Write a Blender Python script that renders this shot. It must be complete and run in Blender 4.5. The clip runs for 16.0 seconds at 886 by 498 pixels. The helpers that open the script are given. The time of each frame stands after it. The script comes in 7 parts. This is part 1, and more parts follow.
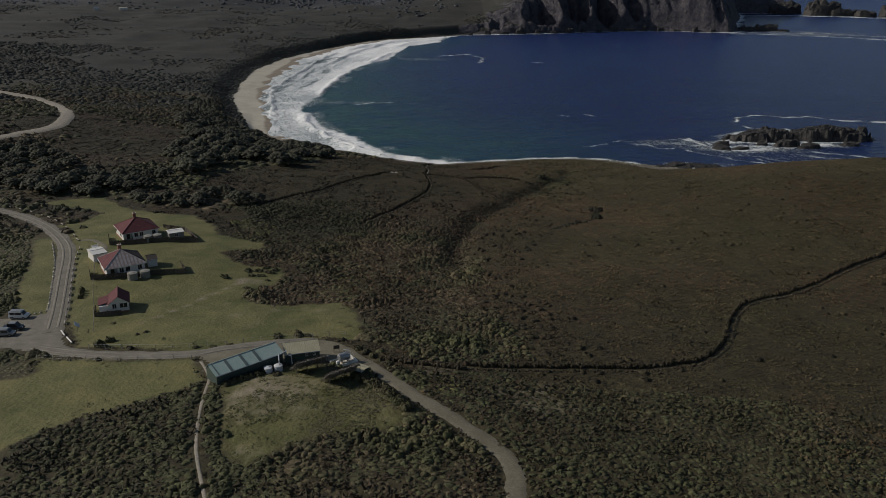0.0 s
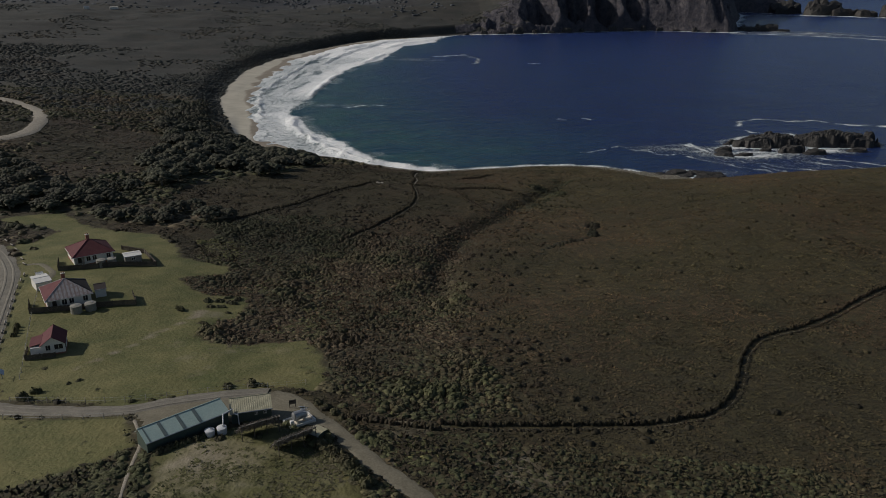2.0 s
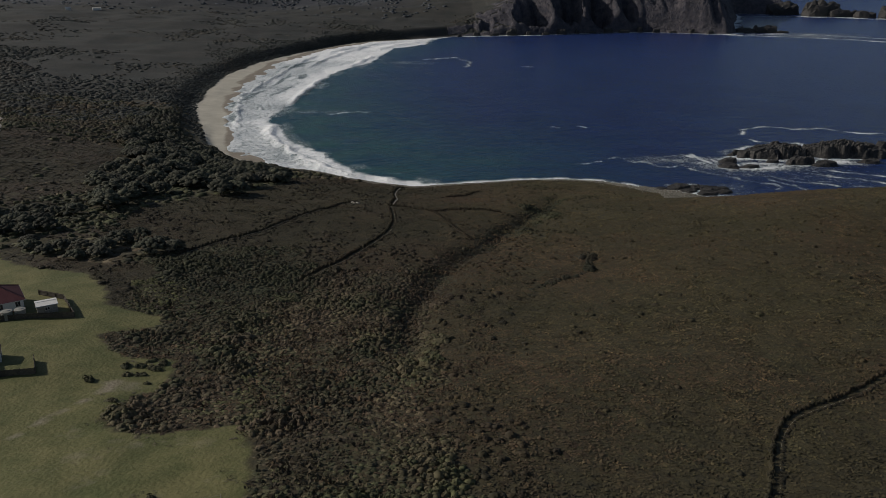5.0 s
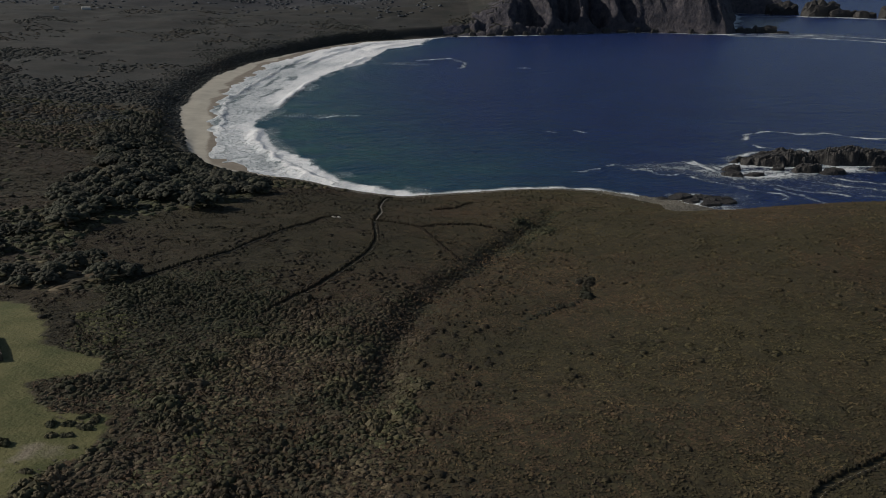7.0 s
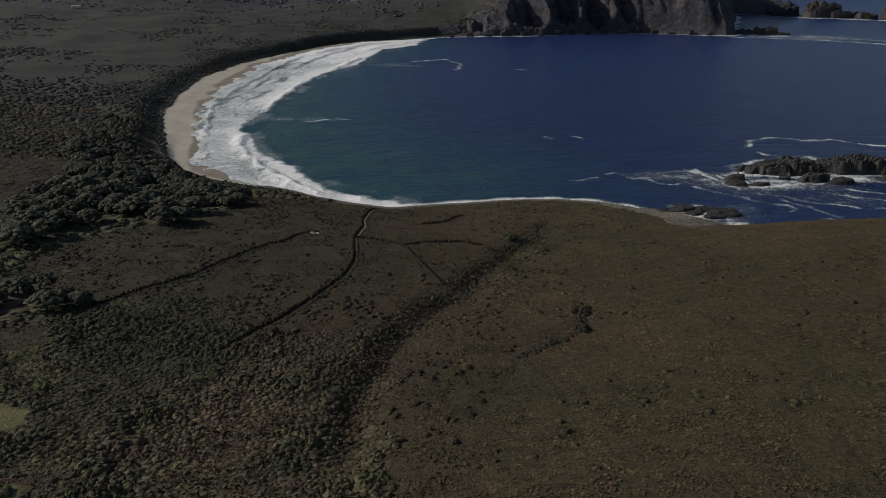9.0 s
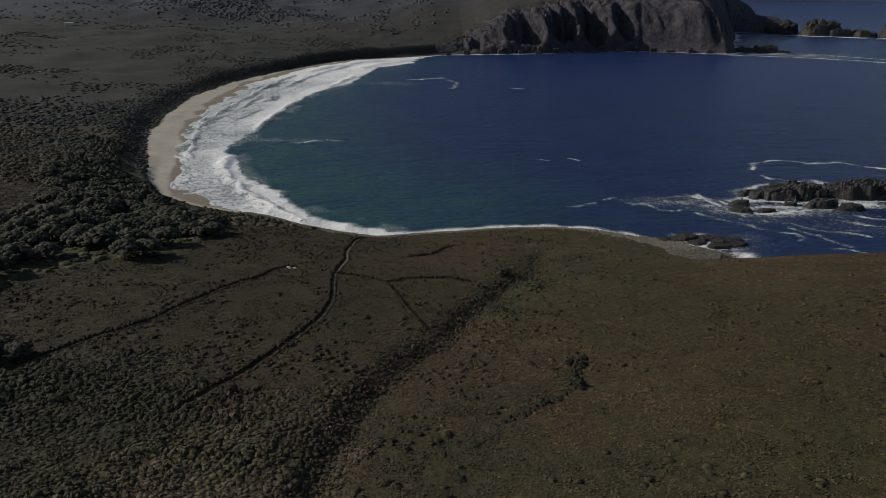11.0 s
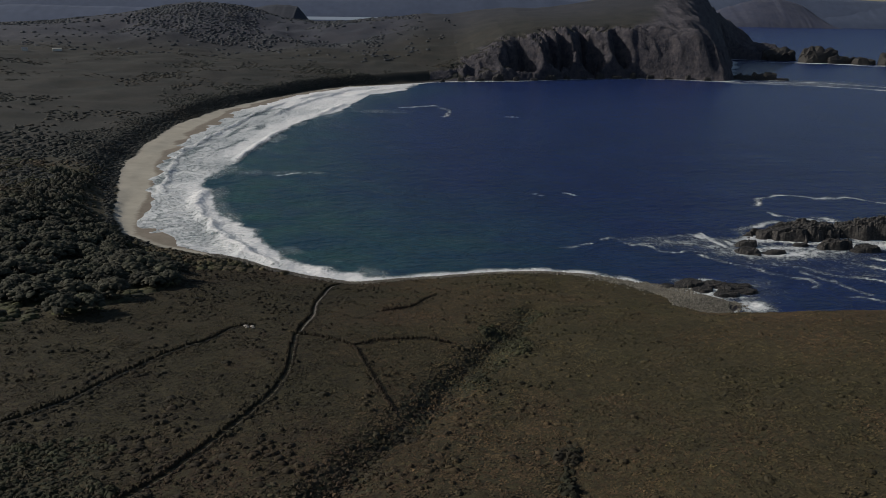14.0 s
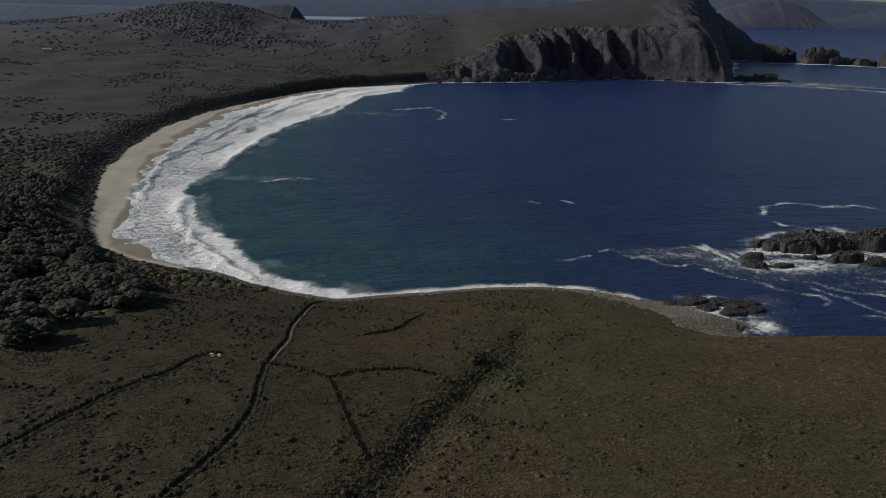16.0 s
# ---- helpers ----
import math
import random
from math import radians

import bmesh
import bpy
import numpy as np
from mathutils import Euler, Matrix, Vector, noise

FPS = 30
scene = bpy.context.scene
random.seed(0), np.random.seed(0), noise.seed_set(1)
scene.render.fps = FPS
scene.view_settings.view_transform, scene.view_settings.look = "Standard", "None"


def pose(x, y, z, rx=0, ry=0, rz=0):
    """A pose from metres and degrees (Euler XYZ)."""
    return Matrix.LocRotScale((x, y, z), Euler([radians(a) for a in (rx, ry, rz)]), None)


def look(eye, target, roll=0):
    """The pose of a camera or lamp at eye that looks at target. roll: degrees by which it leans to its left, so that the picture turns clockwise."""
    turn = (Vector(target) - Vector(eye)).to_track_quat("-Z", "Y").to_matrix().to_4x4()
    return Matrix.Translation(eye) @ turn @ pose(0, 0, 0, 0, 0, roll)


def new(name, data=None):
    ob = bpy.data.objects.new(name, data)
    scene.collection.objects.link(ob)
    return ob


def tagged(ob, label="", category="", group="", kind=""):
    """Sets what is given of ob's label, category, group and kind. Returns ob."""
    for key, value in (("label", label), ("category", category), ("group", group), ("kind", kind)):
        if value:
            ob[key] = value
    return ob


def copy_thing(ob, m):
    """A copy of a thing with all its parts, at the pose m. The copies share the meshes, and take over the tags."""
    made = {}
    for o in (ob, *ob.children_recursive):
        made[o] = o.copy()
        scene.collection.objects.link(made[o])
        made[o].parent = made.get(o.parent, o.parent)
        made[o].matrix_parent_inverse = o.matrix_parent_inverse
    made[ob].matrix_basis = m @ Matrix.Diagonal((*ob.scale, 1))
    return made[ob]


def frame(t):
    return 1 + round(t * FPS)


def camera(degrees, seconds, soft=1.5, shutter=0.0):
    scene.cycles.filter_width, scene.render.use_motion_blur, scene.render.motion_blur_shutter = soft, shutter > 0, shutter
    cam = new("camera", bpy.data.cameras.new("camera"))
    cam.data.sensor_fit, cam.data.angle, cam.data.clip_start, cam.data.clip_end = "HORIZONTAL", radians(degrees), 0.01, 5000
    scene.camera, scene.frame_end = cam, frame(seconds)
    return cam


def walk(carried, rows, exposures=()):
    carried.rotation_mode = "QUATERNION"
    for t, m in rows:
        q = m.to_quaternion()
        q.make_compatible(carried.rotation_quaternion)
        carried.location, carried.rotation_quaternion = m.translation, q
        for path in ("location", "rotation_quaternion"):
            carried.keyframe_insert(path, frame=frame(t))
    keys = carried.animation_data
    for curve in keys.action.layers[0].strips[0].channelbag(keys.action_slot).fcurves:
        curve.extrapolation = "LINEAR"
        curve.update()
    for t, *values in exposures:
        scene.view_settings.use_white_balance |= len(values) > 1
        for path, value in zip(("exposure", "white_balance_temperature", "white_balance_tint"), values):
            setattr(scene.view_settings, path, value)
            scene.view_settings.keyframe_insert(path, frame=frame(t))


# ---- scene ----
# camera: a level flight at about 108 m, 10 m/s
cam = camera(59.06, 16.0, soft=0.75)
PATH = [  # seconds, x, y, z, yaw, pitch, roll
    (0.0, 0.104, -1.131, 110.065, -1.477, -19.863, 0.445),
    (0.5, 1.474, 3.707, 110.120, -1.457, -19.860, 0.458),
    (1.0, 2.739, 8.782, 110.116, -1.524, -19.863, 0.472),
    (1.5, 3.925, 14.040, 110.067, -1.555, -19.922, 0.485),
    (2.0, 5.056, 19.433, 109.984, -1.591, -19.936, 0.499),
    (2.5, 6.152, 24.918, 109.876, -1.628, -19.937, 0.513),
    (3.0, 7.230, 30.460, 109.752, -1.650, -19.921, 0.526),
    (3.5, 8.302, 36.029, 109.619, -1.680, -19.907, 0.540),
    (4.0, 9.381, 41.599, 109.483, -1.812, -19.902, 0.553),
    (6.5, 15.058, 68.927, 108.887, -2.028, -19.889, 0.559),
    (7.0, 16.263, 74.230, 108.798, -2.116, -19.943, 0.611),
    (7.5, 17.488, 79.475, 108.721, -2.140, -19.990, 0.664),
    (8.0, 18.729, 84.664, 108.654, -2.180, -19.981, 0.717),
    (8.5, 19.983, 89.802, 108.598, -2.214, -19.974, 0.769),
    (9.0, 21.244, 94.896, 108.551, -2.235, -19.986, 0.822),
    (9.5, 22.493, 99.906, 108.521, -2.247, -19.986, 0.842),
    (10.0, 23.743, 104.916, 108.492, -2.258, -19.736, 0.862),
    (10.5, 24.993, 109.926, 108.463, -2.269, -19.306, 0.882),
    (11.0, 26.243, 114.936, 108.433, -2.280, -18.826, 0.902),
    (11.5, 27.493, 119.946, 108.404, -2.291, -18.366, 0.922),
    (12.0, 28.704, 124.924, 108.384, -2.342, -17.903, 0.945),
    (12.5, 29.899, 129.904, 108.367, -2.341, -17.501, 0.967),
    (13.0, 31.075, 134.889, 108.351, -2.376, -17.113, 0.990),
    (13.5, 32.237, 139.881, 108.338, -2.370, -17.101, 1.013),
    (14.0, 33.388, 144.877, 108.329, -2.430, -17.065, 1.036),
    (14.5, 34.535, 149.873, 108.327, -2.438, -17.082, 1.058),
    (15.0, 35.686, 154.860, 108.335, -2.475, -17.094, 1.081),
    (15.5, 36.853, 159.826, 108.357, -2.476, -17.061, 1.104),
    (16.0, 38.050, 164.757, 108.399, -2.509, -17.071, 1.127),
]
walk(cam, [(t, pose(x, y, z, 90 + pitch, 0, yaw) @ pose(0, 0, 0, 0, 0, roll)) for t, x, y, z, yaw, pitch, roll in PATH],
     [(0.0, -0.25, 6500, 10), (16.0, -0.25, 6500, 10)])

# ---- sky and sun: clear morning, sun low on the left ahead ----
SUN_AZ, SUN_EL = radians(-83), radians(31.5)
world = bpy.data.worlds.new("sky")
scene.world = world
world.use_nodes = True
sky = world.node_tree.nodes.new("ShaderNodeTexSky")
sky.sky_type, sky.sun_disc, sky.sun_elevation, sky.sun_rotation = "NISHITA", False, SUN_EL, SUN_AZ
world.node_tree.links.new(sky.outputs[0], world.node_tree.nodes["Background"].inputs[0])
world.node_tree.nodes["Background"].inputs[1].default_value = 0.050
sun = new("sun", bpy.data.lights.new("sun", "SUN"))
sun.data.energy, sun.data.angle, sun.data.color = 3.12, radians(0.5), (1.0, 0.935, 0.84)
sun.matrix_world = look((math.sin(SUN_AZ) * math.cos(SUN_EL) * 500, math.cos(SUN_AZ) * math.cos(SUN_EL) * 500, math.sin(SUN_EL) * 500), (0, 0, 0))


# ---- materials ----
def material(name, colour, colour2=None, size=1.0, rough=0.85, metal=0.0, bump_by=0.0, bump_size=0.3, spots=0.35, tone=None, random_by=0.0, low=0.35, high=0.65, warm=None):
    """Two colours mixed by noise at two scales, with relief. size and bump_size: metres. tone: a point attribute that lightens or darkens."""
    m = bpy.data.materials.new(name)
    m.use_nodes = True
    t = m.node_tree
    n, link = t.nodes, t.links.new
    out = n["Principled BSDF"]
    out.inputs["Roughness"].default_value, out.inputs["Metallic"].default_value = rough, metal
    place = n.new("ShaderNodeNewGeometry").outputs["Position"]
    colour2 = colour2 or tuple(c * 0.75 for c in colour)
    big = n.new("ShaderNodeTexNoise")
    big.inputs["Scale"].default_value, big.inputs["Detail"].default_value, big.inputs["Roughness"].default_value = 1 / size, 6, 0.65
    link(place, big.inputs["Vector"])
    ramp = n.new("ShaderNodeMapRange")
    ramp.inputs["From Min"].default_value, ramp.inputs["From Max"].default_value = low, high
    link(big.outputs["Fac"], ramp.inputs["Value"])
    mix = n.new("ShaderNodeMix")
    mix.data_type = "RGBA"
    mix.inputs["A"].default_value, mix.inputs["B"].default_value = (*colour, 1), (*colour2, 1)
    link(ramp.outputs["Result"], mix.inputs["Factor"])
    last = mix.outputs["Result"]
    if warm:
        dry = n.new("ShaderNodeAttribute")
        dry.attribute_name = "warm"
        again = n.new("ShaderNodeMix")
        again.data_type = "RGBA"
        again.inputs["B"].default_value = (*warm, 1)
        link(dry.outputs["Fac"], again.inputs["Factor"]), link(last, again.inputs["A"])
        last = again.outputs["Result"]
    fine = n.new("ShaderNodeTexNoise")
    fine.inputs["Scale"].default_value, fine.inputs["Detail"].default_value = 9 / size, 4
    link(place, fine.inputs["Vector"])
    speck = n.new("ShaderNodeMapRange")
    speck.inputs["From Min"].default_value, speck.inputs["From Max"].default_value = 0.3, 0.7
    speck.inputs["To Min"].default_value, speck.inputs["To Max"].default_value = 1 - spots, 1 + spots
    link(fine.outputs["Fac"], speck.inputs["Value"])
    factor = speck.outputs["Result"]
    if tone:
        at = n.new("ShaderNodeAttribute")
        at.attribute_name = tone
        times = n.new("ShaderNodeMath")
        times.operation = "MULTIPLY"
        link(factor, times.inputs[0]), link(at.outputs["Fac"], times.inputs[1])
        factor = times.outputs[0]
    if random_by:
        info = n.new("ShaderNodeObjectInfo")
        spread = n.new("ShaderNodeMapRange")
        spread.inputs["To Min"].default_value, spread.inputs["To Max"].default_value = 1 - random_by, 1 + random_by
        link(info.outputs["Random"], spread.inputs["Value"])
        times = n.new("ShaderNodeMath")
        times.operation = "MULTIPLY"
        link(factor, times.inputs[0]), link(spread.outputs["Result"], times.inputs[1])
        factor = times.outputs[0]
    scale = n.new("ShaderNodeVectorMath")
    scale.operation = "SCALE"
    link(last, scale.inputs[0]), link(factor, scale.inputs["Scale"])
    link(scale.outputs[0], out.inputs["Base Color"])
    if bump_by:
        rough_noise = n.new("ShaderNodeTexNoise")
        rough_noise.inputs["Scale"].default_value, rough_noise.inputs["Detail"].default_value = 1 / bump_size, 5
        link(place, rough_noise.inputs["Vector"])
        relief = n.new("ShaderNodeBump")
        relief.inputs["Strength"].default_value, relief.inputs["Distance"].default_value = 1.0, bump_by
        link(rough_noise.outputs["Fac"], relief.inputs["Height"])
        link(relief.outputs["Normal"], out.inputs["Normal"])
    return m


def blend_in(m, attribute, colour, colour2, size, soft=0.25):
    """Lays a second surface over a material where the point attribute is high; noise frays the edge."""
    t = m.node_tree
    n, link = t.nodes, t.links.new
    out = n["Principled BSDF"]
    under = out.inputs["Base Color"].links[0].from_socket
    place = n.new("ShaderNodeNewGeometry").outputs["Position"]
    at = n.new("ShaderNodeAttribute")
    at.attribute_name = attribute
    fray = n.new("ShaderNodeTexNoise")
    fray.inputs["Scale"].default_value, fray.inputs["Detail"].default_value = 0.45, 6
    link(place, fray.inputs["Vector"])
    off = n.new("ShaderNodeMath")
    off.operation = "MULTIPLY_ADD"
    off.inputs[1].default_value, off.inputs[2].default_value = 0.7, -0.35
    link(fray.outputs["Fac"], off.inputs[0])
    total = n.new("ShaderNodeMath")
    total.operation = "ADD"
    link(at.outputs["Fac"], total.inputs[0]), link(off.outputs[0], total.inputs[1])
    edge = n.new("ShaderNodeMapRange")
    edge.inputs["From Min"].default_value, edge.inputs["From Max"].default_value = 0.5 - soft, 0.5 + soft
    link(total.outputs[0], edge.inputs["Value"])
    patches = n.new("ShaderNodeTexNoise")
    patches.inputs["Scale"].default_value, patches.inputs["Detail"].default_value, patches.inputs["Roughness"].default_value = 1 / size, 8, 0.7
    link(place, patches.inputs["Vector"])
    reach = n.new("ShaderNodeMapRange")
    reach.inputs["From Min"].default_value, reach.inputs["From Max"].default_value = 0.36, 0.64
    link(patches.outputs["Fac"], reach.inputs["Value"])
    two = n.new("ShaderNodeMix")
    two.data_type = "RGBA"
    two.inputs["A"].default_value, two.inputs["B"].default_value = (*colour, 1), (*colour2, 1)
    link(reach.outputs["Result"], two.inputs["Factor"])
    over = n.new("ShaderNodeMix")
    over.data_type = "RGBA"
    link(edge.outputs["Result"], over.inputs["Factor"]), link(under, over.inputs["A"]), link(two.outputs["Result"], over.inputs["B"])
    link(over.outputs["Result"], out.inputs["Base Color"])


M_GROUND = material("heath_ground", (0.040, 0.034, 0.012), (0.054, 0.042, 0.017), 14, bump_by=0.22, bump_size=0.7, spots=0.4)
# plain and far: bluish distance haze is tinted into both ground colours
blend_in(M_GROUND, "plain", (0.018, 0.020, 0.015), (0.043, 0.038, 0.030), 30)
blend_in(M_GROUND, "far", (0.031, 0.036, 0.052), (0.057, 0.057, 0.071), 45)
blend_in(M_GROUND, "meadow", (0.074, 0.083, 0.021), (0.164, 0.148, 0.055), 9)
blend_in(M_GROUND, "bare", (0.20, 0.165, 0.11), (0.30, 0.26, 0.19), 4)
# rock is lighter and bluer than bare stone, to carry the headland's haze
blend_in(M_GROUND, "rock", (0.040, 0.041, 0.060), (0.132, 0.116, 0.122), 9)
blend_in(M_GROUND, "sand", (0.42, 0.385, 0.31), (0.52, 0.48, 0.395), 16)
blend_in(M_GROUND, "wet", (0.22, 0.185, 0.14), (0.28, 0.24, 0.19), 9)
def rough_rock(m):
    """Coarse broken relief where the ground is bare cliff."""
    t = m.node_tree
    n, link = t.nodes, t.links.new
    out = n["Principled BSDF"]
    under = out.inputs["Normal"].links[0].from_socket
    at = n.new("ShaderNodeAttribute")
    at.attribute_name = "rock"
    lumps = n.new("ShaderNodeTexNoise")
    lumps.inputs["Scale"].default_value, lumps.inputs["Detail"].default_value, lumps.inputs["Roughness"].default_value = 0.14, 7, 0.7
    link(n.new("ShaderNodeNewGeometry").outputs["Position"], lumps.inputs["Vector"])
    times = n.new("ShaderNodeMath")
    times.operation = "MULTIPLY"
    link(lumps.outputs["Fac"], times.inputs[0]), link(at.outputs["Fac"], times.inputs[1])
    relief = n.new("ShaderNodeBump")
    relief.inputs["Strength"].default_value, relief.inputs["Distance"].default_value = 1.0, 9.0
    link(times.outputs[0], relief.inputs["Height"]), link(under, relief.inputs["Normal"])
    link(relief.outputs["Normal"], out.inputs["Normal"])


rough_rock(M_GROUND)
M_GRAVEL = material("gravel", (0.140, 0.128, 0.104), (0.215, 0.197, 0.162), 2.5, bump_by=0.03, bump_size=0.2, spots=0.2)
M_WHEEL = material("worn_gravel", (0.165, 0.150, 0.122), (0.235, 0.215, 0.178), 1.5, bump_by=0.02, bump_size=0.2, spots=0.2)
M_TRACK = material("earth_track", (0.140, 0.124, 0.086), (0.195, 0.174, 0.125), 3, bump_by=0.03, bump_size=0.3, spots=0.2)
M_PALE = material("pale_sandy_soil", (0.24, 0.21, 0.165), (0.34, 0.305, 0.25), 1.5, bump_by=0.04, bump_size=0.3)
M_HEATH = material("heath_leaves", (0.047, 0.041, 0.0155), (0.062, 0.048, 0.020), 17, tone="tone", spots=0.25, rough=0.85, warm=(0.080, 0.050, 0.024))
M_SCRUB = material("scrub_leaves", (0.051, 0.056, 0.0225), (0.069, 0.068, 0.0285), 11, tone="tone", spots=0.35, rough=0.85, warm=(0.104, 0.076, 0.044))
M_FRESH = material("grassy_scrub_leaves", (0.078, 0.080, 0.026), (0.100, 0.096, 0.034), 5, tone="tone", spots=0.3, rough=0.85, warm=(0.10, 0.085, 0.05))
M_WOOD = material("tree_leaves", (0.034, 0.038, 0.021), (0.046, 0.048, 0.0275), 6, tone="tone", spots=0.35, rough=0.85, random_by=0.3, warm=(0.052, 0.045, 0.030))
# far leaves: distance haze painted in, lighter and bluer than the near bushes
M_FAR = material("hazed_far_bush_leaves", (0.054, 0.060, 0.050), (0.072, 0.074, 0.062), 40, tone="tone", spots=0.3, warm=(0.068, 0.058, 0.042))
M_FARWOOD = material("hazed_far_wood_leaves", (0.056, 0.066, 0.076), (0.076, 0.082, 0.090), 60, tone="tone", spots=0.3, warm=(0.066, 0.064, 0.064))
M_STREAK = material("rust_streaked_roof_iron", (0.24, 0.17, 0.155), (0.30, 0.25, 0.235), 0.8, rough=0.5, spots=0.15)
M_DARKIRON = material("dark_roof_iron", (0.022, 0.018, 0.018), (0.036, 0.026, 0.026), 1.2, rough=0.95, spots=0.15)
M_BARK = material("grey_bark", (0.13, 0.11, 0.09), (0.2, 0.18, 0.15), 0.4, bump_by=0.02, bump_size=0.1)
M_ROCK = material("sea_rock", (0.016, 0.015, 0.015), (0.112, 0.102, 0.088), 1.2, rough=0.7, bump_by=0.3, bump_size=0.6, spots=0.4, low=0.45, high=0.75)
M_COBBLE = material("cobble_stone", (0.13, 0.12, 0.095), (0.235, 0.215, 0.175), 1.2, tone="tone", spots=0.25)
M_WHITE = material("white_paint", (0.74, 0.73, 0.70), (0.66, 0.64, 0.60), 2, rough=0.5, spots=0.06)
M_CREAM = material("cream_render", (0.62, 0.58, 0.50), (0.54, 0.50, 0.43), 2, rough=0.8, spots=0.08)
M_GLASS = material("dark_window_glass", (0.02, 0.022, 0.025), (0.03, 0.03, 0.035), 1, rough=0.08, spots=0.0)
M_TIMBER = material("dark_weathered_timber", (0.055, 0.045, 0.036), (0.10, 0.085, 0.068), 0.6, bump_by=0.01, bump_size=0.1, random_by=0.25)
M_GREYWOOD = material("grey_post_timber", (0.26, 0.235, 0.2), (0.36, 0.33, 0.29), 0.5, random_by=0.2)
M_RED = material("red_roof_iron", (0.090, 0.020, 0.026), (0.115, 0.032, 0.036), 1.5, rough=0.85, spots=0.12)
M_REDDARK = material("dull_red_roof_iron", (0.10, 0.028, 0.030), (0.14, 0.05, 0.048), 1.2, rough=0.85, spots=0.15)
M_WORN = material("worn_bare_roof_iron", (0.40, 0.385, 0.375), (0.25, 0.17, 0.155), 0.9, rough=0.5, spots=0.2, low=0.45, high=0.7)
M_GREEN = material("pale_green_roof_iron", (0.32, 0.42, 0.39), (0.38, 0.47, 0.43), 2, rough=0.45, spots=0.1)
M_GREENDARK = material("dark_green_wall_iron", (0.05, 0.075, 0.065), (0.07, 0.095, 0.08), 2, rough=0.5, spots=0.1)
M_SKYLIGHT = material("aged_clear_roof_sheet", (0.10, 0.13, 0.13), (0.15, 0.18, 0.17), 1, rough=0.3, spots=0.1)
M_STRAW = material("cream_roof_iron", (0.33, 0.31, 0.21), (0.39, 0.365, 0.26), 2, rough=0.5, spots=0.1)
# ranges across the water: haze is mixed straight into their base colours
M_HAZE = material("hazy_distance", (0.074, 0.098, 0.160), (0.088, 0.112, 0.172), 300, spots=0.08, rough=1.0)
M_CAPE = material("hazy_distant_cliff", (0.050, 0.060, 0.102), (0.080, 0.086, 0.122), 45, spots=0.12, rough=1.0)
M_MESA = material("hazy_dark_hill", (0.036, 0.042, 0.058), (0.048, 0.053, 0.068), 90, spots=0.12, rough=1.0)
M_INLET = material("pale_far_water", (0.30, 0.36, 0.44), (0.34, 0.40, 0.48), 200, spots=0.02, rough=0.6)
M_BRICK = material("red_brick", (0.24, 0.09, 0.065), (0.30, 0.14, 0.10), 0.4, bump_by=0.01, bump_size=0.08)
M_TANK = material("aged_concrete_tank", (0.20, 0.195, 0.17), (0.27, 0.26, 0.23), 1.2, spots=0.15)
M_PLASTIC = material("white_plastic", (0.66, 0.67, 0.68), (0.56, 0.57, 0.58), 1, rough=0.4, spots=0.06)
M_STEEL = material("galvanised_steel", (0.42, 0.43, 0.44), (0.32, 0.33, 0.34), 0.8, rough=0.4, metal=0.6, spots=0.1)
M_CARWHITE = material("white_car_paint", (0.72, 0.72, 0.71), (0.68, 0.68, 0.67), 2, rough=0.25, spots=0.02)
M_CARGREY = material("silver_car_paint", (0.30, 0.31, 0.32), (0.26, 0.27, 0.28), 2, rough=0.25, metal=0.4, spots=0.02)
M_CARDARK = material("dark_car_paint", (0.03, 0.035, 0.045), (0.04, 0.045, 0.055), 2, rough=0.25, spots=0.02)
M_RUBBER = material("black_rubber", (0.02, 0.02, 0.02), (0.03, 0.03, 0.03), 0.5, spots=0.1)
M_PANEL = material("pale_solar_glass", (0.34, 0.38, 0.46), (0.42, 0.45, 0.52), 1, rough=0.15, spots=0.05)


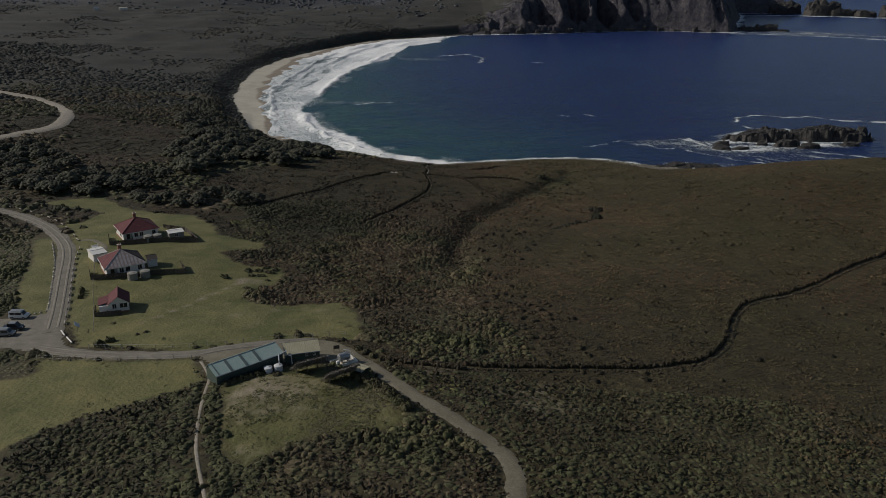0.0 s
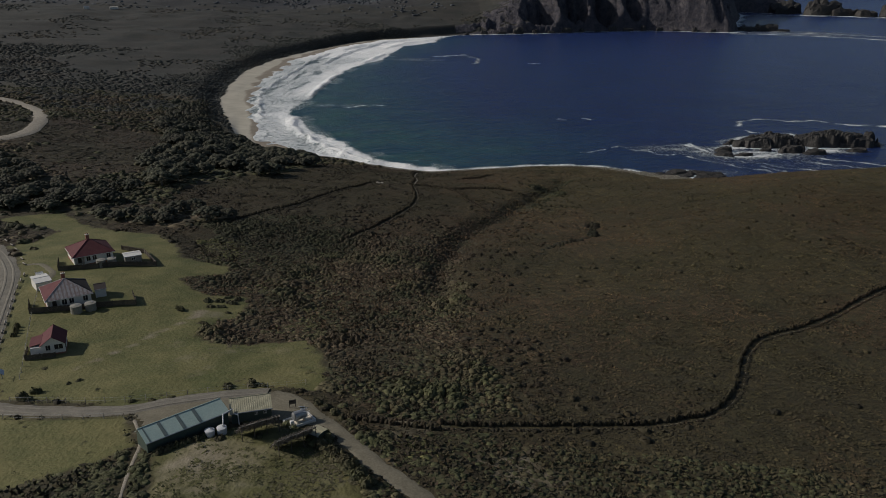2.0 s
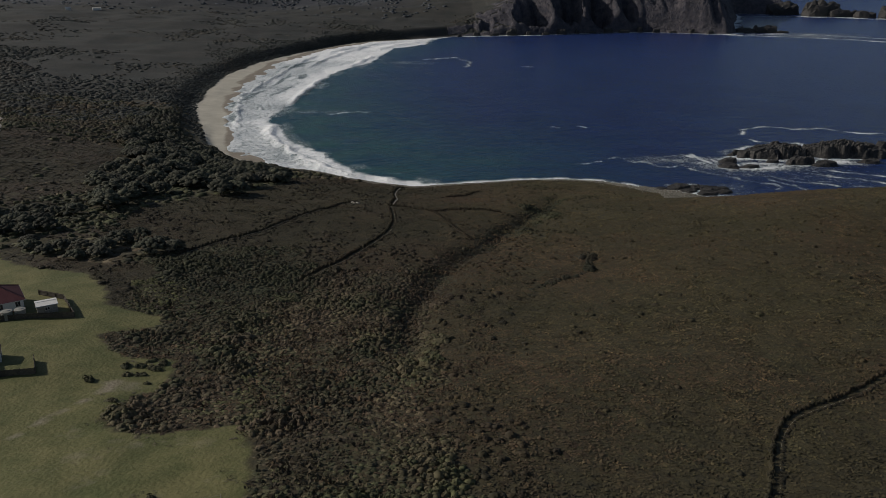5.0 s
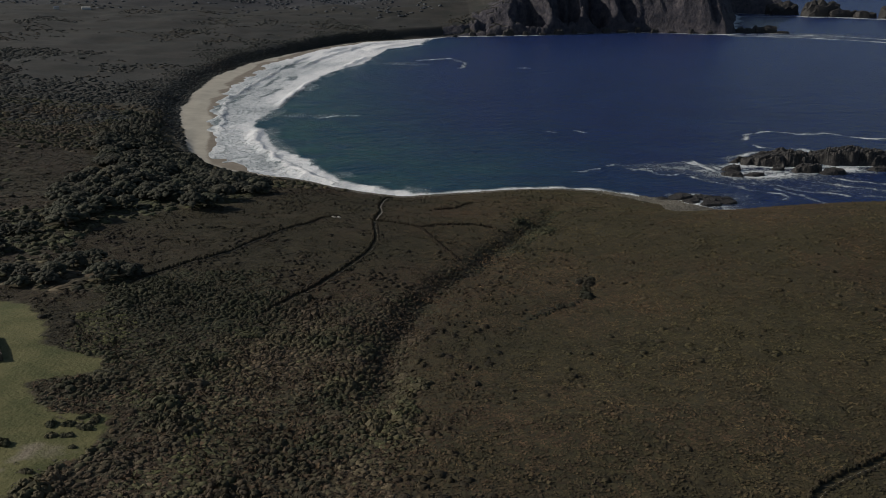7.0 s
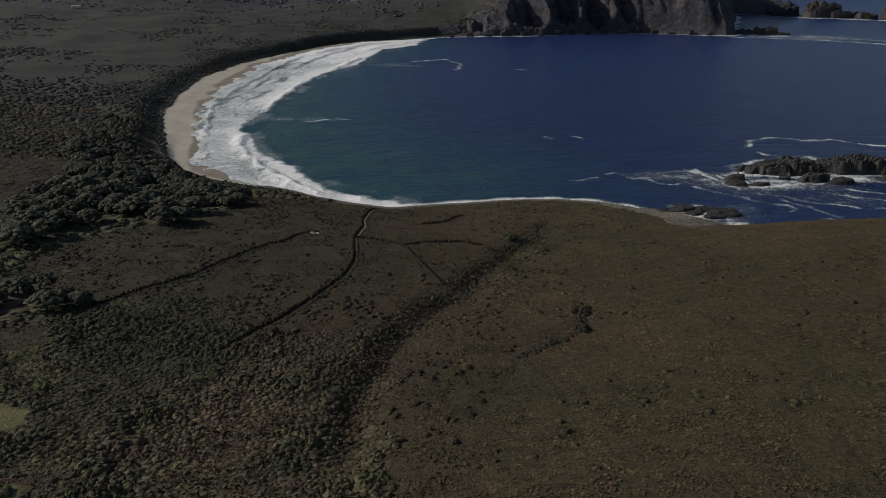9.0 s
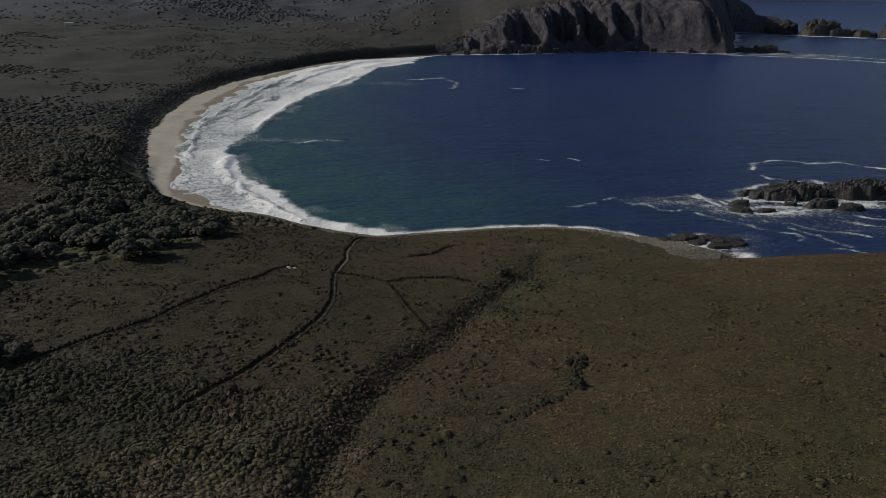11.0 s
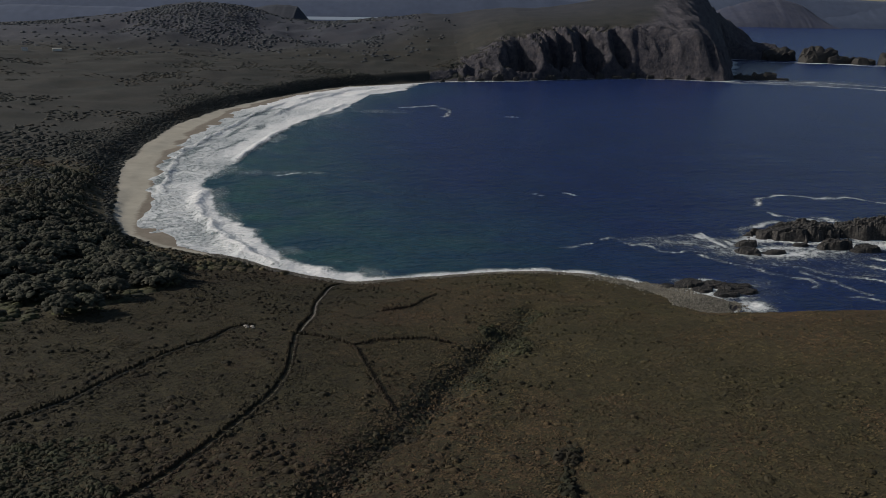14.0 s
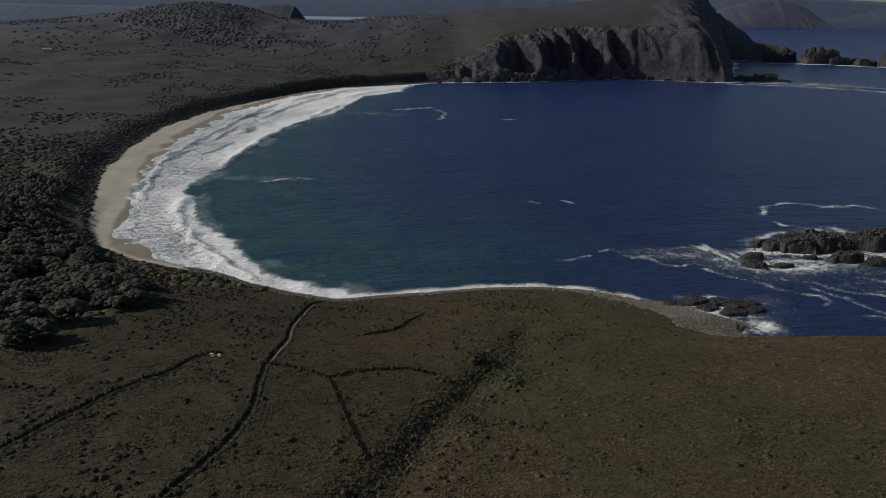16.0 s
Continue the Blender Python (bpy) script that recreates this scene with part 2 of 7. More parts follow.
def sea_material():
    m = bpy.data.materials.new("sea_water")
    m.use_nodes = True
    t = m.node_tree
    n, link = t.nodes, t.links.new
    out = n["Principled BSDF"]
    place = n.new("ShaderNodeNewGeometry").outputs["Position"]

    def attribute(name):
        a = n.new("ShaderNodeAttribute")
        a.attribute_name = name
        return a.outputs["Fac"]

    def noise_of(size, detail=5, rough=0.6, stretch=(1, 1, 1), warp=0.0):
        scale = n.new("ShaderNodeVectorMath")
        scale.operation = "MULTIPLY"
        scale.inputs[1].default_value = stretch
        link(place, scale.inputs[0])
        k = n.new("ShaderNodeTexNoise")
        k.inputs["Scale"].default_value, k.inputs["Detail"].default_value, k.inputs["Roughness"].default_value = 1 / size, detail, rough
        k.inputs["Distortion"].default_value = warp
        link(scale.outputs[0], k.inputs["Vector"])
        return k.outputs["Fac"]

    def sums(op, a, b, c=None):
        k = n.new("ShaderNodeMath")
        k.operation = op
        for i, v in enumerate((a, b, c)):
            if v is None:
                continue
            if isinstance(v, float):
                k.inputs[i].default_value = v
            else:
                link(v, k.inputs[i])
        return k.outputs[0]

    def span(v, a, b, c=0.0, d=1.0):
        k = n.new("ShaderNodeMapRange")
        for name, x in zip(("From Min", "From Max", "To Min", "To Max"), (a, b, c, d)):
            k.inputs[name].default_value = x
        link(v, k.inputs["Value"])
        return k.outputs["Result"]

    def mixed(f, a, b):
        k = n.new("ShaderNodeMix")
        k.data_type = "RGBA"
        link(f, k.inputs["Factor"])
        for s, v in (("A", a), ("B", b)):
            if isinstance(v, tuple):
                k.inputs[s].default_value = (*v, 1)
            else:
                link(v, k.inputs[s])
        return k.outputs["Result"]

    patches = span(noise_of(60, 4), 0.3, 0.7)
    deep = mixed(patches, (0.0105, 0.0230, 0.088), (0.0158, 0.0335, 0.118))
    # distant water: sky sheen and haze painted in as a lighter blue
    deep = mixed(attribute("far_sheen"), deep, mixed(patches, (0.0150, 0.0310, 0.118), (0.0215, 0.0430, 0.150)))
    teal = mixed(span(noise_of(26, 5), 0.35, 0.65), (0.014, 0.058, 0.094), (0.030, 0.094, 0.088))
    water = mixed(span(sums("ADD", attribute("shallow"), sums("MULTIPLY_ADD", noise_of(45, 5), 0.5, -0.25)), 0.0, 1.0), deep, teal)
    milk = sums("MULTIPLY", span(attribute("foam"), 0.12, 0.75), span(attribute("shallow"), 0.2, 0.8, 0.3, 1.0))
    water = mixed(milk, water, (0.40, 0.48, 0.50))
    # foam: lacy where thin, solid where the attribute is high
    lace = noise_of(3.4, 8, 0.74, (1, 1, 1), 0.8)
    veins = sums("ABSOLUTE", sums("MULTIPLY_ADD", noise_of(4.6, 6, 0.62, (1, 1, 1), 2.2), 2.0, -1.0), None)
    web = span(veins, 0.0, 0.20, 0.30, 0.0)
    mask = sums("ADD", sums("MULTIPLY_ADD", attribute("foam"), 0.78, -0.02), sums("ADD", web, sums("MULTIPLY_ADD", lace, 1.7, -0.88)))
    mask = span(mask, 0.40, 0.64)
    mask = sums("MULTIPLY", mask, span(attribute("foam"), 0.03, 0.2))
    white = mixed(span(sums("ADD", attribute("foam"), sums("MULTIPLY_ADD", noise_of(2.2, 6, 0.7), 1.2, -0.6)), 0.55, 1.15), (0.62, 0.67, 0.69), (0.97, 0.97, 0.96))
    link(mixed(mask, water, white), out.inputs["Base Color"])
    link(span(mask, 0.0, 1.0, 0.23, 0.9), out.inputs["Roughness"])
    out.inputs["Specular IOR Level"].default_value = 0.5
    out.inputs["IOR"].default_value = 1.33
    chop = sums("MULTIPLY_ADD", noise_of(9, 4, 0.6, (0.55, 1.0, 1)), 1.0, 0.0)
    chop = sums("ADD", chop, sums("MULTIPLY", noise_of(2.4, 4, 0.65, (0.5, 1, 1)), 0.45))
    chop = sums("ADD", chop, sums("MULTIPLY", noise_of(30, 3, 0.55, (0.4, 1.0, 1)), 0.9))
    relief = n.new("ShaderNodeBump")
    relief.inputs["Strength"].default_value, relief.inputs["Distance"].default_value = 1.0, 3.2
    link(sums("ADD", chop, sums("MULTIPLY", mask, 0.5)), relief.inputs["Height"])
    link(relief.outputs["Normal"], out.inputs["Normal"])
    return m


M_SEA = sea_material()
# ---- the lie of the land, as functions of x and y ----
COAST_NEAR = [(4800, 150), (900, 300), (400, 362), (300, 380), (240, 392), (200, 398), (165, 408), (152, 414), (162, 424), (152, 436), (137, 440),
              (130, 448), (112, 461), (90, 465), (66, 463), (46, 458), (30, 455), (10, 450), (-8, 457), (-25, 467), (-42, 481), (-58, 489)]
COAST_BEACH = [(-76, 500), (-95, 522), (-108, 552), (-120, 600), (-131, 643), (-143, 695), (-152, 772), (-160, 881), (-155, 994), (-133, 1100), (-100, 1200),
               (-63, 1270), (-10, 1310)]
COAST_HEAD = [(28, 1341), (82, 1385), (120, 1402), (190, 1420), (252, 1440), (300, 1470), (365, 1490), (420, 1502), (473, 1495), (520, 1478), (561, 1472),
              (588, 1500), (600, 1560), (650, 1690), (720, 1850), (780, 2000), (815, 2118), (850, 2134), (892, 2122), (946, 2112), (985, 2108), (1000, 2150), (990, 2220), (930, 2330), (870, 2430), (700, 2600), (200, 2900), (-300, 3100), (-4800, 3300)]
LAND = np.array(COAST_NEAR + COAST_BEACH + COAST_HEAD + [(-4800, -900), (4800, -900)], float)


def step(a, b, v):
    s = np.clip((v - a) / (b - a), 0, 1)
    return s * s * (3 - 2 * s)


def lattice(i, j, seed):
    n = np.sin(i * 127.1 + j * 311.7 + seed * 74.7) * 43758.5453
    return n - np.floor(n)


def grain(x, y, size, seed=0.0):
    """Smooth value noise, 0 to 1, with lumps of about that many metres."""
    u, v = x / size, y / size
    i, j = np.floor(u), np.floor(v)
    a, b = u - i, v - j
    a, b = a * a * (3 - 2 * a), b * b * (3 - 2 * b)
    return (lattice(i, j, seed) * (1 - a) + lattice(i + 1, j, seed) * a) * (1 - b) + (lattice(i, j + 1, seed) * (1 - a) + lattice(i + 1, j + 1, seed) * a) * b


def coast_distance(x, y):
    """Metres from the coast, positive on land."""
    best, inside = np.full(x.shape, 1e9), np.zeros(x.shape, bool)
    for (ax, ay), (bx, by) in zip(LAND, np.roll(LAND, -1, axis=0)):
        ex, ey = bx - ax, by - ay
        s = np.clip(((x - ax) * ex + (y - ay) * ey) / (ex * ex + ey * ey), 0, 1)
        best = np.minimum(best, (x - ax - s * ex) ** 2 + (y - ay - s * ey) ** 2)
        if ey:
            inside ^= ((ay > y) != (by > y)) & (x < ax + (y - ay) / ey * ex)
    return np.where(inside, 1, -1) * np.sqrt(best)


def bump(x, y, cx, cy, wx, wy):
    return np.exp(-((x - cx) / wx) ** 2 - ((y - cy) / wy) ** 2)


def plateau(x, y):
    """The slope with the houses, from which the heath falls to the bay."""
    px, py = np.clip(x, -210, 215), np.clip(y, 20, 470)
    u, v = px / 100, (py - 250) / 100
    z = 28.501 - 2.214 * u - 7.521 * v + 0.521 * u * u - 0.422 * u * v - 1.365 * v * v + 0.248 * u ** 3 + 1.875 * u * u * v - 0.623 * u * v * v - 0.767 * v ** 3
    z += 3.582 * bump(px, py, 125, 265, 55, 55) - 3.245 * bump(px, py, 65, 320, 30, 60) - 2.29 * bump(px, py, -10, 215, 40, 45)
    z += 3.052 * bump(px, py, -20, 130, 50, 35) + 2.689 * bump(px, py, -80, 205, 45, 45) + 6.423 * bump(px, py, 175, 310, 60, 55)
    return z


# the skyline behind the bay: x, y and height of the crest, west to east, out along the headland
CREST = np.array([(-1500, 2000, 40), (-827, 2000, 54), (-760, 2000, 62), (-676, 2000, 72), (-575, 2000, 84), (-515, 2000, 96), (-448, 2000, 106), (-395, 2000, 103), (-335, 2000, 94),
                  (-260, 1990, 72), (-184, 1970, 65), (-133, 1940, 68), (-82, 1920, 72), (-5, 1900, 80), (95, 1890, 94), (170, 1890, 107), (240, 1890, 114), (300, 1890, 113), (362, 1890, 121),
                  (434, 1885, 133), (520, 1880, 146), (590, 1890, 150), (660, 1970, 148), (720, 2050, 138), (790, 2150, 112), (858, 2240, 94), (885, 2205, 68), (910, 2170, 42), (960, 2155, 32), (990, 2130, 8)], float)
# the brink of the cliffs along the bay side of the headland: x and height
BRINK_X, BRINK_Z = (0, 60, 110, 135, 160, 190, 240, 300, 360, 430, 480, 520, 550, 575, 605, 640), (10, 12, 18, 30, 46, 60, 71, 78, 78, 80, 78, 72, 62, 48, 22, 10)


def hills(x, y):
    """The country behind the beach, rising to the crest."""
    top, line = np.interp(x, CREST[:, 0], CREST[:, 2]), np.interp(x, CREST[:, 0], CREST[:, 1])
    plain = 12 + 12 * step(900, 1500, y) + 10 * step(-250, -700, x)
    start = np.interp(x, (-700, -300, 0, 120), (1480, 1520, 1420, 1380))
    s = np.clip((y - start) / (line - start), 0, 1)
    lumps = 16 * (grain(x, y, 130, 61) - 0.5) + 9 * (grain(x, y, 60, 62) - 0.5)
    z = plain + (top - plain) * (0.55 * s * s * (3 - 2 * s) + 0.45 * s) + lumps * step(0, 0.3, s) * step(1.0, 0.6, s) * step(60, -60, x)
    return z - 0.55 * top * step(0, 520, y - line)


def headland(x, y):
    """The grassy back of the headland, from the brink of the cliffs up to the crest."""
    top, line = np.interp(x, CREST[:, 0], CREST[:, 2]), np.interp(x, CREST[:, 0], CREST[:, 1])
    brink = np.minimum(np.interp(x, BRINK_X, BRINK_Z), top)
    front = np.interp(x, (60, 120, 190, 252, 365, 473, 561, 620, 720, 800, 900), (1380, 1415, 1440, 1460, 1515, 1515, 1490, 1580, 1850, 2085, 2130))
    s = np.clip((y - front) / np.maximum(line - front, 30), 0, 1)
    z = brink + (top - brink) * s ** 0.9
    return z - 0.5 * top * step(20, 520, y - line)


def height(x, y, d=None):
    x, y = np.asarray(x, float), np.asarray(y, float)
    d = coast_distance(x, y) if d is None else d
    near = np.maximum(plateau(x, y), 6)
    wide = 62 - 14 * step(120, 170, x)
    s = np.clip(d / wide, 0, 1)
    near = near * (1 - (1 - s) ** 1.7)
    # beach, dune bank and the low country behind
    sand = np.interp(y, (480, 520, 620, 700, 880, 1000, 1150, 1300), (9, 14, 21, 25, 26, 18, 8, 5))
    low = hills(x, y) + 3 * (grain(x, y, 70, 3) - 0.5) + 0.018 * np.clip(d, 0, 500)
    low = low + step(640, 820, y) * step(50, 110, d) * (4.5 * (grain(x, y, 48, 20) - 0.5) + 2.2 * (grain(x, y, 21, 21) - 0.5))
    back = np.where(d < sand, 0.07 * d, 0.07 * sand + (low - 0.07 * sand) * step(0, 23, d - sand) * (0.62 + 0.38 * step(0, 160, d - sand)))
    mix = step(470, 640, y + 0.25 * np.clip(-60 - x, 0, 200))
    mix = np.where(x > -40, step(600, 700, y), mix)
    z = near * (1 - mix) + back * mix
    # cliffs of the headland, cut by gullies
    head = step(50, 140, x) * step(1250, 1340, y)
    # buttresses with a sunlit western flank and a sheer eastern one, and gullies between
    run = x + 0.30 * (y - 1450) + 9 * (grain(x, y, 45, 14) - 0.5)
    bite = np.interp(run, (90, 102, 108, 122, 130, 150, 168, 172, 226, 246, 278, 288, 302, 311, 318, 352, 388, 414, 432, 460, 545, 575, 600, 640),
                     (2, 12, 2, 14, 4, 6, 0, 12, 46, 6, 32, 12, 28, 12, 12, 50, 6, 28, 6, 0, 4, 12, 4, 0))
    along = x * 0.92 + y * 0.30 + 26 * (grain(x, y, 60, 14) - 0.5)
    rill = np.abs(grain(along, 0 * x + 9, 22, 13) - 0.5) * 2
    worn = 9 * (1 - rill) ** 2 + 7 * np.abs(grain(along, 0 * x + 11, 11, 12) - 0.5) * 2
    dd = np.clip(d - (0.68 * bite * step(1640, 1560, y) + worn) * step(0, 26, d) + (3.5 * (grain(x, y, 11, 2) - 0.5) + 2 * (grain(x, y, 5.5, 4) - 0.5)) * step(0, 40, d), 0, None)
    top = headland(x, y)
    cliff = top * (1 - np.exp(-dd / (7 + 6 * grain(x, y, 26, 66))))
    east = step(575, 625, x - 0.1 * (y - 1560)) * step(1545, 1600, y)
    cliff = cliff * (1 - east) + np.minimum(top, 5.0 * dd) * east
    cliff = cliff + (8 * (grain(x, y, 17, 15) - 0.5) + 6 * (grain(x, y, 7, 16) - 0.5)) * step(0, 8, dd) * step(75, 30, dd)
    crag = step(400, 480, x - 0.45 * (y - 1500)) * step(1480, 1560, y) * step(0, 30, dd)
    cliff = cliff + crag * (11 * (np.abs(grain(x, y, 46, 17) - 0.5) - 0.25) + 9 * (grain(x, y, 22, 18) - 0.5) + 5 * (grain(x, y, 13, 19) - 0.5))
    z = z * (1 - head) + cliff * head
    return np.where(d > 0, z, np.maximum(-12, 0.12 * d) - 0.3)


# ---- plan: meadows, roads and paths ----
MEADOW_HOUSES = [(-68.6, 140.4), (-43.7, 135.5), (-21.7, 142.6), (-12.5, 142), (-15.2, 159.5), (-19.5, 169), (-30.6, 165.3), (-38.9, 164.8), (-43, 170.5), (-42, 174.5), (-37.4, 182.8), (-37, 190), (-38.2, 196), (-47.6, 196.5),
                 (-51.5, 198.6), (-57.6, 206.2), (-52, 209.6), (-46.3, 214.5), (-48, 219), (-54, 221.5), (-62, 224), (-67.5, 237), (-77, 248.5), (-100, 256.4), (-116.7, 274.6), (-133, 264), (-127, 260.5), (-117, 257),
                 (-106, 249.5), (-108, 243), (-114, 233), (-108.4, 229.4), (-97.1, 206), (-89, 186.6), (-77.7, 157.3)]
LOW_BUSH = [(-96, 138.5), (-84, 138.6), (-77.8, 136.6), (-73, 131), (-71.4, 126.6), (-74.7, 126.2), (-96, 126.2)]
MEADOW_LOW = [(-130, 125.5), (-85, 125.6), (-74.7, 125.4), (-70.9, 126.2), (-71.9, 131.0), (-75.2, 135.2), (-58.5, 131.8), (-43.9, 131.8), (-39.4, 121.9), (-41.9, 118.5), (-56.2, 110.9), (-64, 101.2), (-80, 88), (-130, 80)]
VERGE = [(-114.1, 218.7), (-107.4, 215.9), (-90.1, 178.7), (-83, 159.9), (-88.9, 157.9), (-96.3, 171.8), (-104, 196.7)]
PADDOCK = [(-35.1, 120.6), (-20.1, 129.9), (-10.9, 121), (-3.2, 110.9), (-4.5, 106.5), (-16.7, 104.3), (-22, 99.5), (-26.1, 95.2), (-30, 99.5)]
YARD = [(-42.3, 132.3), (-42.2, 135.6), (-31.7, 138.6), (-21.8, 141.3), (-15.8, 137), (-8.2, 130.2), (-12, 127), (-22, 131), (-36, 122)]
PARKING = [(-101, 160), (-92, 157), (-86, 158.2), (-80, 160.5), (-76, 150), (-72, 143), (-70, 139.5), (-78, 138.8), (-88, 140.5), (-101, 141.5)]
ROAD_LEFT = [(-220, 300), (-165, 268), (-141.3, 252.5), (-130, 245), (-118, 233.4), (-105, 215.7), (-97, 200.8), (-88.6, 178.7), (-82, 160.8), (-77.5, 148)]
ROAD_MID = [(-77.7, 140.5), (-68.2, 137), (-59.8, 135), (-50.8, 134), (-43.3, 134.2), (-38.4, 136.3), (-31.1, 138.6), (-26, 140), (-21.4, 140)]
ROAD_RIGHT = [(-21.4, 140), (-16.5, 136.6), (-11.7, 130.4), (-6, 123.1), (-1.9, 117.6), (3.8, 111.5), (9, 105), (12.1, 100.5), (13.3, 95.3), (12.8, 89.5), (11, 80), (6, 60)]
ROAD_FAR = [(-420, 660), (-324.3, 610.4), (-302.1, 599.4), (-278.5, 583.7), (-256.8, 557.5), (-228, 500), (-203.5, 448.8), (-192.9, 408.6), (-196.7, 383.6), (-199.9, 368.5), (-208, 345)]
PATH_RIGHT = [(-8, 132), (6.2, 129.6), (14.8, 130.4), (24.1, 131.3), (34.7, 132.8), (43.5, 134.4), (50.6, 136.8), (57.1, 139.9), (62.4, 145.4), (67.1, 152.5), (71.4, 161.6),
              (75.8, 169.9), (81.5, 176.3), (91.6, 182.2), (101.5, 188.1), (115.9, 198.9), (133.9, 212.3), (170, 236), (230, 270)]
SAND_TRACK = [(-41.7, 130.4), (-38.2, 123), (-37.2, 114.7), (-36, 107.5), (-34.5, 101.1), (-32.5, 95.2), (-29.8, 88.2), (-27, 80)]
PATH_BEACH = [(5, 441), (1.2, 430.4), (1, 396.2), (2.4, 378), (1.6, 363.7), (0.7, 351.4), (1.7, 338.9), (2.8, 324.6), (1.9, 312.5), (-0.9, 298), (-5, 285), (-7.5, 278), (-11, 269.6), (-16, 260.6), (-20.6, 252.4)]
PATH_LEFT = [(-13, 361), (-18.5, 358.6), (-21.8, 344.7), (-30, 329.7), (-36, 314.2), (-41, 299), (-51.6, 281.8), (-57.7, 268.7)]
TRAIL_A = [(0.3, 353.7), (9.7, 350.1), (17.6, 343.7), (21.5, 331.5), (26.9, 311.7), (29.8, 301.6)]
TRAIL_B = [(17.6, 343.7), (25.7, 349.9), (37.4, 353.3), (45, 352)]
TRAIL_C = [(43, 420.5), (38, 404), (33.6, 392.5), (23.5, 384.2)]
GULLY = [(76, 396), (72, 386.5), (66, 366), (58, 353), (46, 328), (40, 311), (33, 291), (23.7, 275), (17, 255), (10.8, 231), (10.3, 210)]
GULLY_RIGHT = [(66.5, 286), (62.2, 266.4), (56.6, 258.8), (50.7, 255.3), (43.9, 248.1), (40, 238)]
DRIVE_LOOP = [(-99, 214), (-95.6, 214.5), (-91.4, 210), (-89.2, 207), (-88.2, 203.4), (-87.6, 200)]


def inside(poly, x, y):
    found = np.zeros(x.shape, bool)
    for (ax, ay), (bx, by) in zip(poly, poly[1:] + poly[:1]):
        if ay != by:
            found ^= ((ay > y) != (by > y)) & (x < ax + (y - ay) / (by - ay) * (bx - ax))
    return found


def off_line(line, x, y):
    best = np.full(x.shape, 1e9)
    for (ax, ay), (bx, by) in zip(line, line[1:]):
        ex, ey = bx - ax, by - ay
        s = np.clip(((x - ax) * ex + (y - ay) * ey) / (ex * ex + ey * ey), 0, 1)
        best = np.minimum(best, (x - ax - s * ex) ** 2 + (y - ay - s * ey) ** 2)
    return np.sqrt(best)


def off_ring(poly, x, y):
    """Metres inside a ring, negative outside."""
    return np.where(inside(poly, x, y), 1, -1) * off_line(poly + poly[:1], x, y)


def meadow_at(x, y):
    return np.maximum.reduce([off_ring(p, x, y) for p in (MEADOW_HOUSES, MEADOW_LOW, VERGE)])


def drive_at(x, y):
    """Metres from the edge of any road, negative on it."""
    d = np.minimum.reduce([off_line(ROAD_LEFT, x, y) - 2.6, off_line(ROAD_MID, x, y) - 2.0, off_line(ROAD_RIGHT, x, y) - 1.6, off_line(ROAD_FAR, x, y) - 3.5])
    return np.minimum(d, -np.maximum(off_ring(PARKING, x, y), off_ring(YARD, x, y)))


def trod_at(x, y):
    """Metres from the middle of the nearest footpath, in path widths."""
    return np.minimum.reduce([off_line(PATH_RIGHT, x, y) / 1.0, off_line(SAND_TRACK, x, y) / 1.0, off_line(PATH_BEACH, x, y) / 1.0, off_line(PATH_LEFT, x, y) / 0.8,
                              off_line(TRAIL_A, x, y) / 0.6, off_line(TRAIL_B, x, y) / 0.55, off_line(TRAIL_C, x, y) / 0.7])


def ground_height(x, y, d=None):
    x, y = np.asarray(x, float), np.asarray(y, float)
    z = height(x, y, d)
    return z


def beach_bed(x, y, d):
    """The sand between the dry beach and the surf, scalloped where the swash runs up."""
    lobes = 0.62 * grain(x, y, 21, 28) + 0.38 * grain(x, y, 8, 29)
    return 0.045 * (d + 2.5) + 1.0 * (lobes - 0.5) * step(15, 3, d) * step(-36, -12, d)


def spread(*runs):
    """Grid lines: runs of (start, end, spacing)."""
    out = [np.arange(a, b, s) for a, b, s in runs]
    return np.concatenate(out + [[runs[-1][1]]])


def sheet(name, xs, ys, z, attributes, m):
    """One mesh over a grid of lines, with point attributes."""
    nx, ny = len(xs), len(ys)
    gx, gy = np.meshgrid(xs, ys)
    i = np.arange(nx * ny).reshape(ny, nx)
    quads = np.stack([i[:-1, :-1], i[:-1, 1:], i[1:, 1:], i[1:, :-1]], -1).reshape(-1, 4)
    return mesh_from(name, np.stack([gx, gy, z], -1).reshape(-1, 3), quads, attributes, m, True)


def mesh_from(name, points, faces, attributes, m, smooth=False):
    me = bpy.data.meshes.new(name)
    k = faces.shape[1]
    me.vertices.add(len(points)), me.loops.add(faces.size), me.polygons.add(len(faces))
    me.vertices.foreach_set("co", np.ascontiguousarray(points, np.float32).ravel())
    me.loops.foreach_set("vertex_index", np.ascontiguousarray(faces, np.int32).ravel())
    me.polygons.foreach_set("loop_start", np.arange(0, faces.size, k, dtype=np.int32))
    me.polygons.foreach_set("use_smooth", np.full(len(faces), smooth))
    for key, values in attributes.items():
        me.attributes.new(key, "FLOAT", "POINT").data.foreach_set("value", np.ascontiguousarray(values, np.float32).ravel())
    me.update(), me.validate()
    me.materials.append(m)
    return new(name, me)


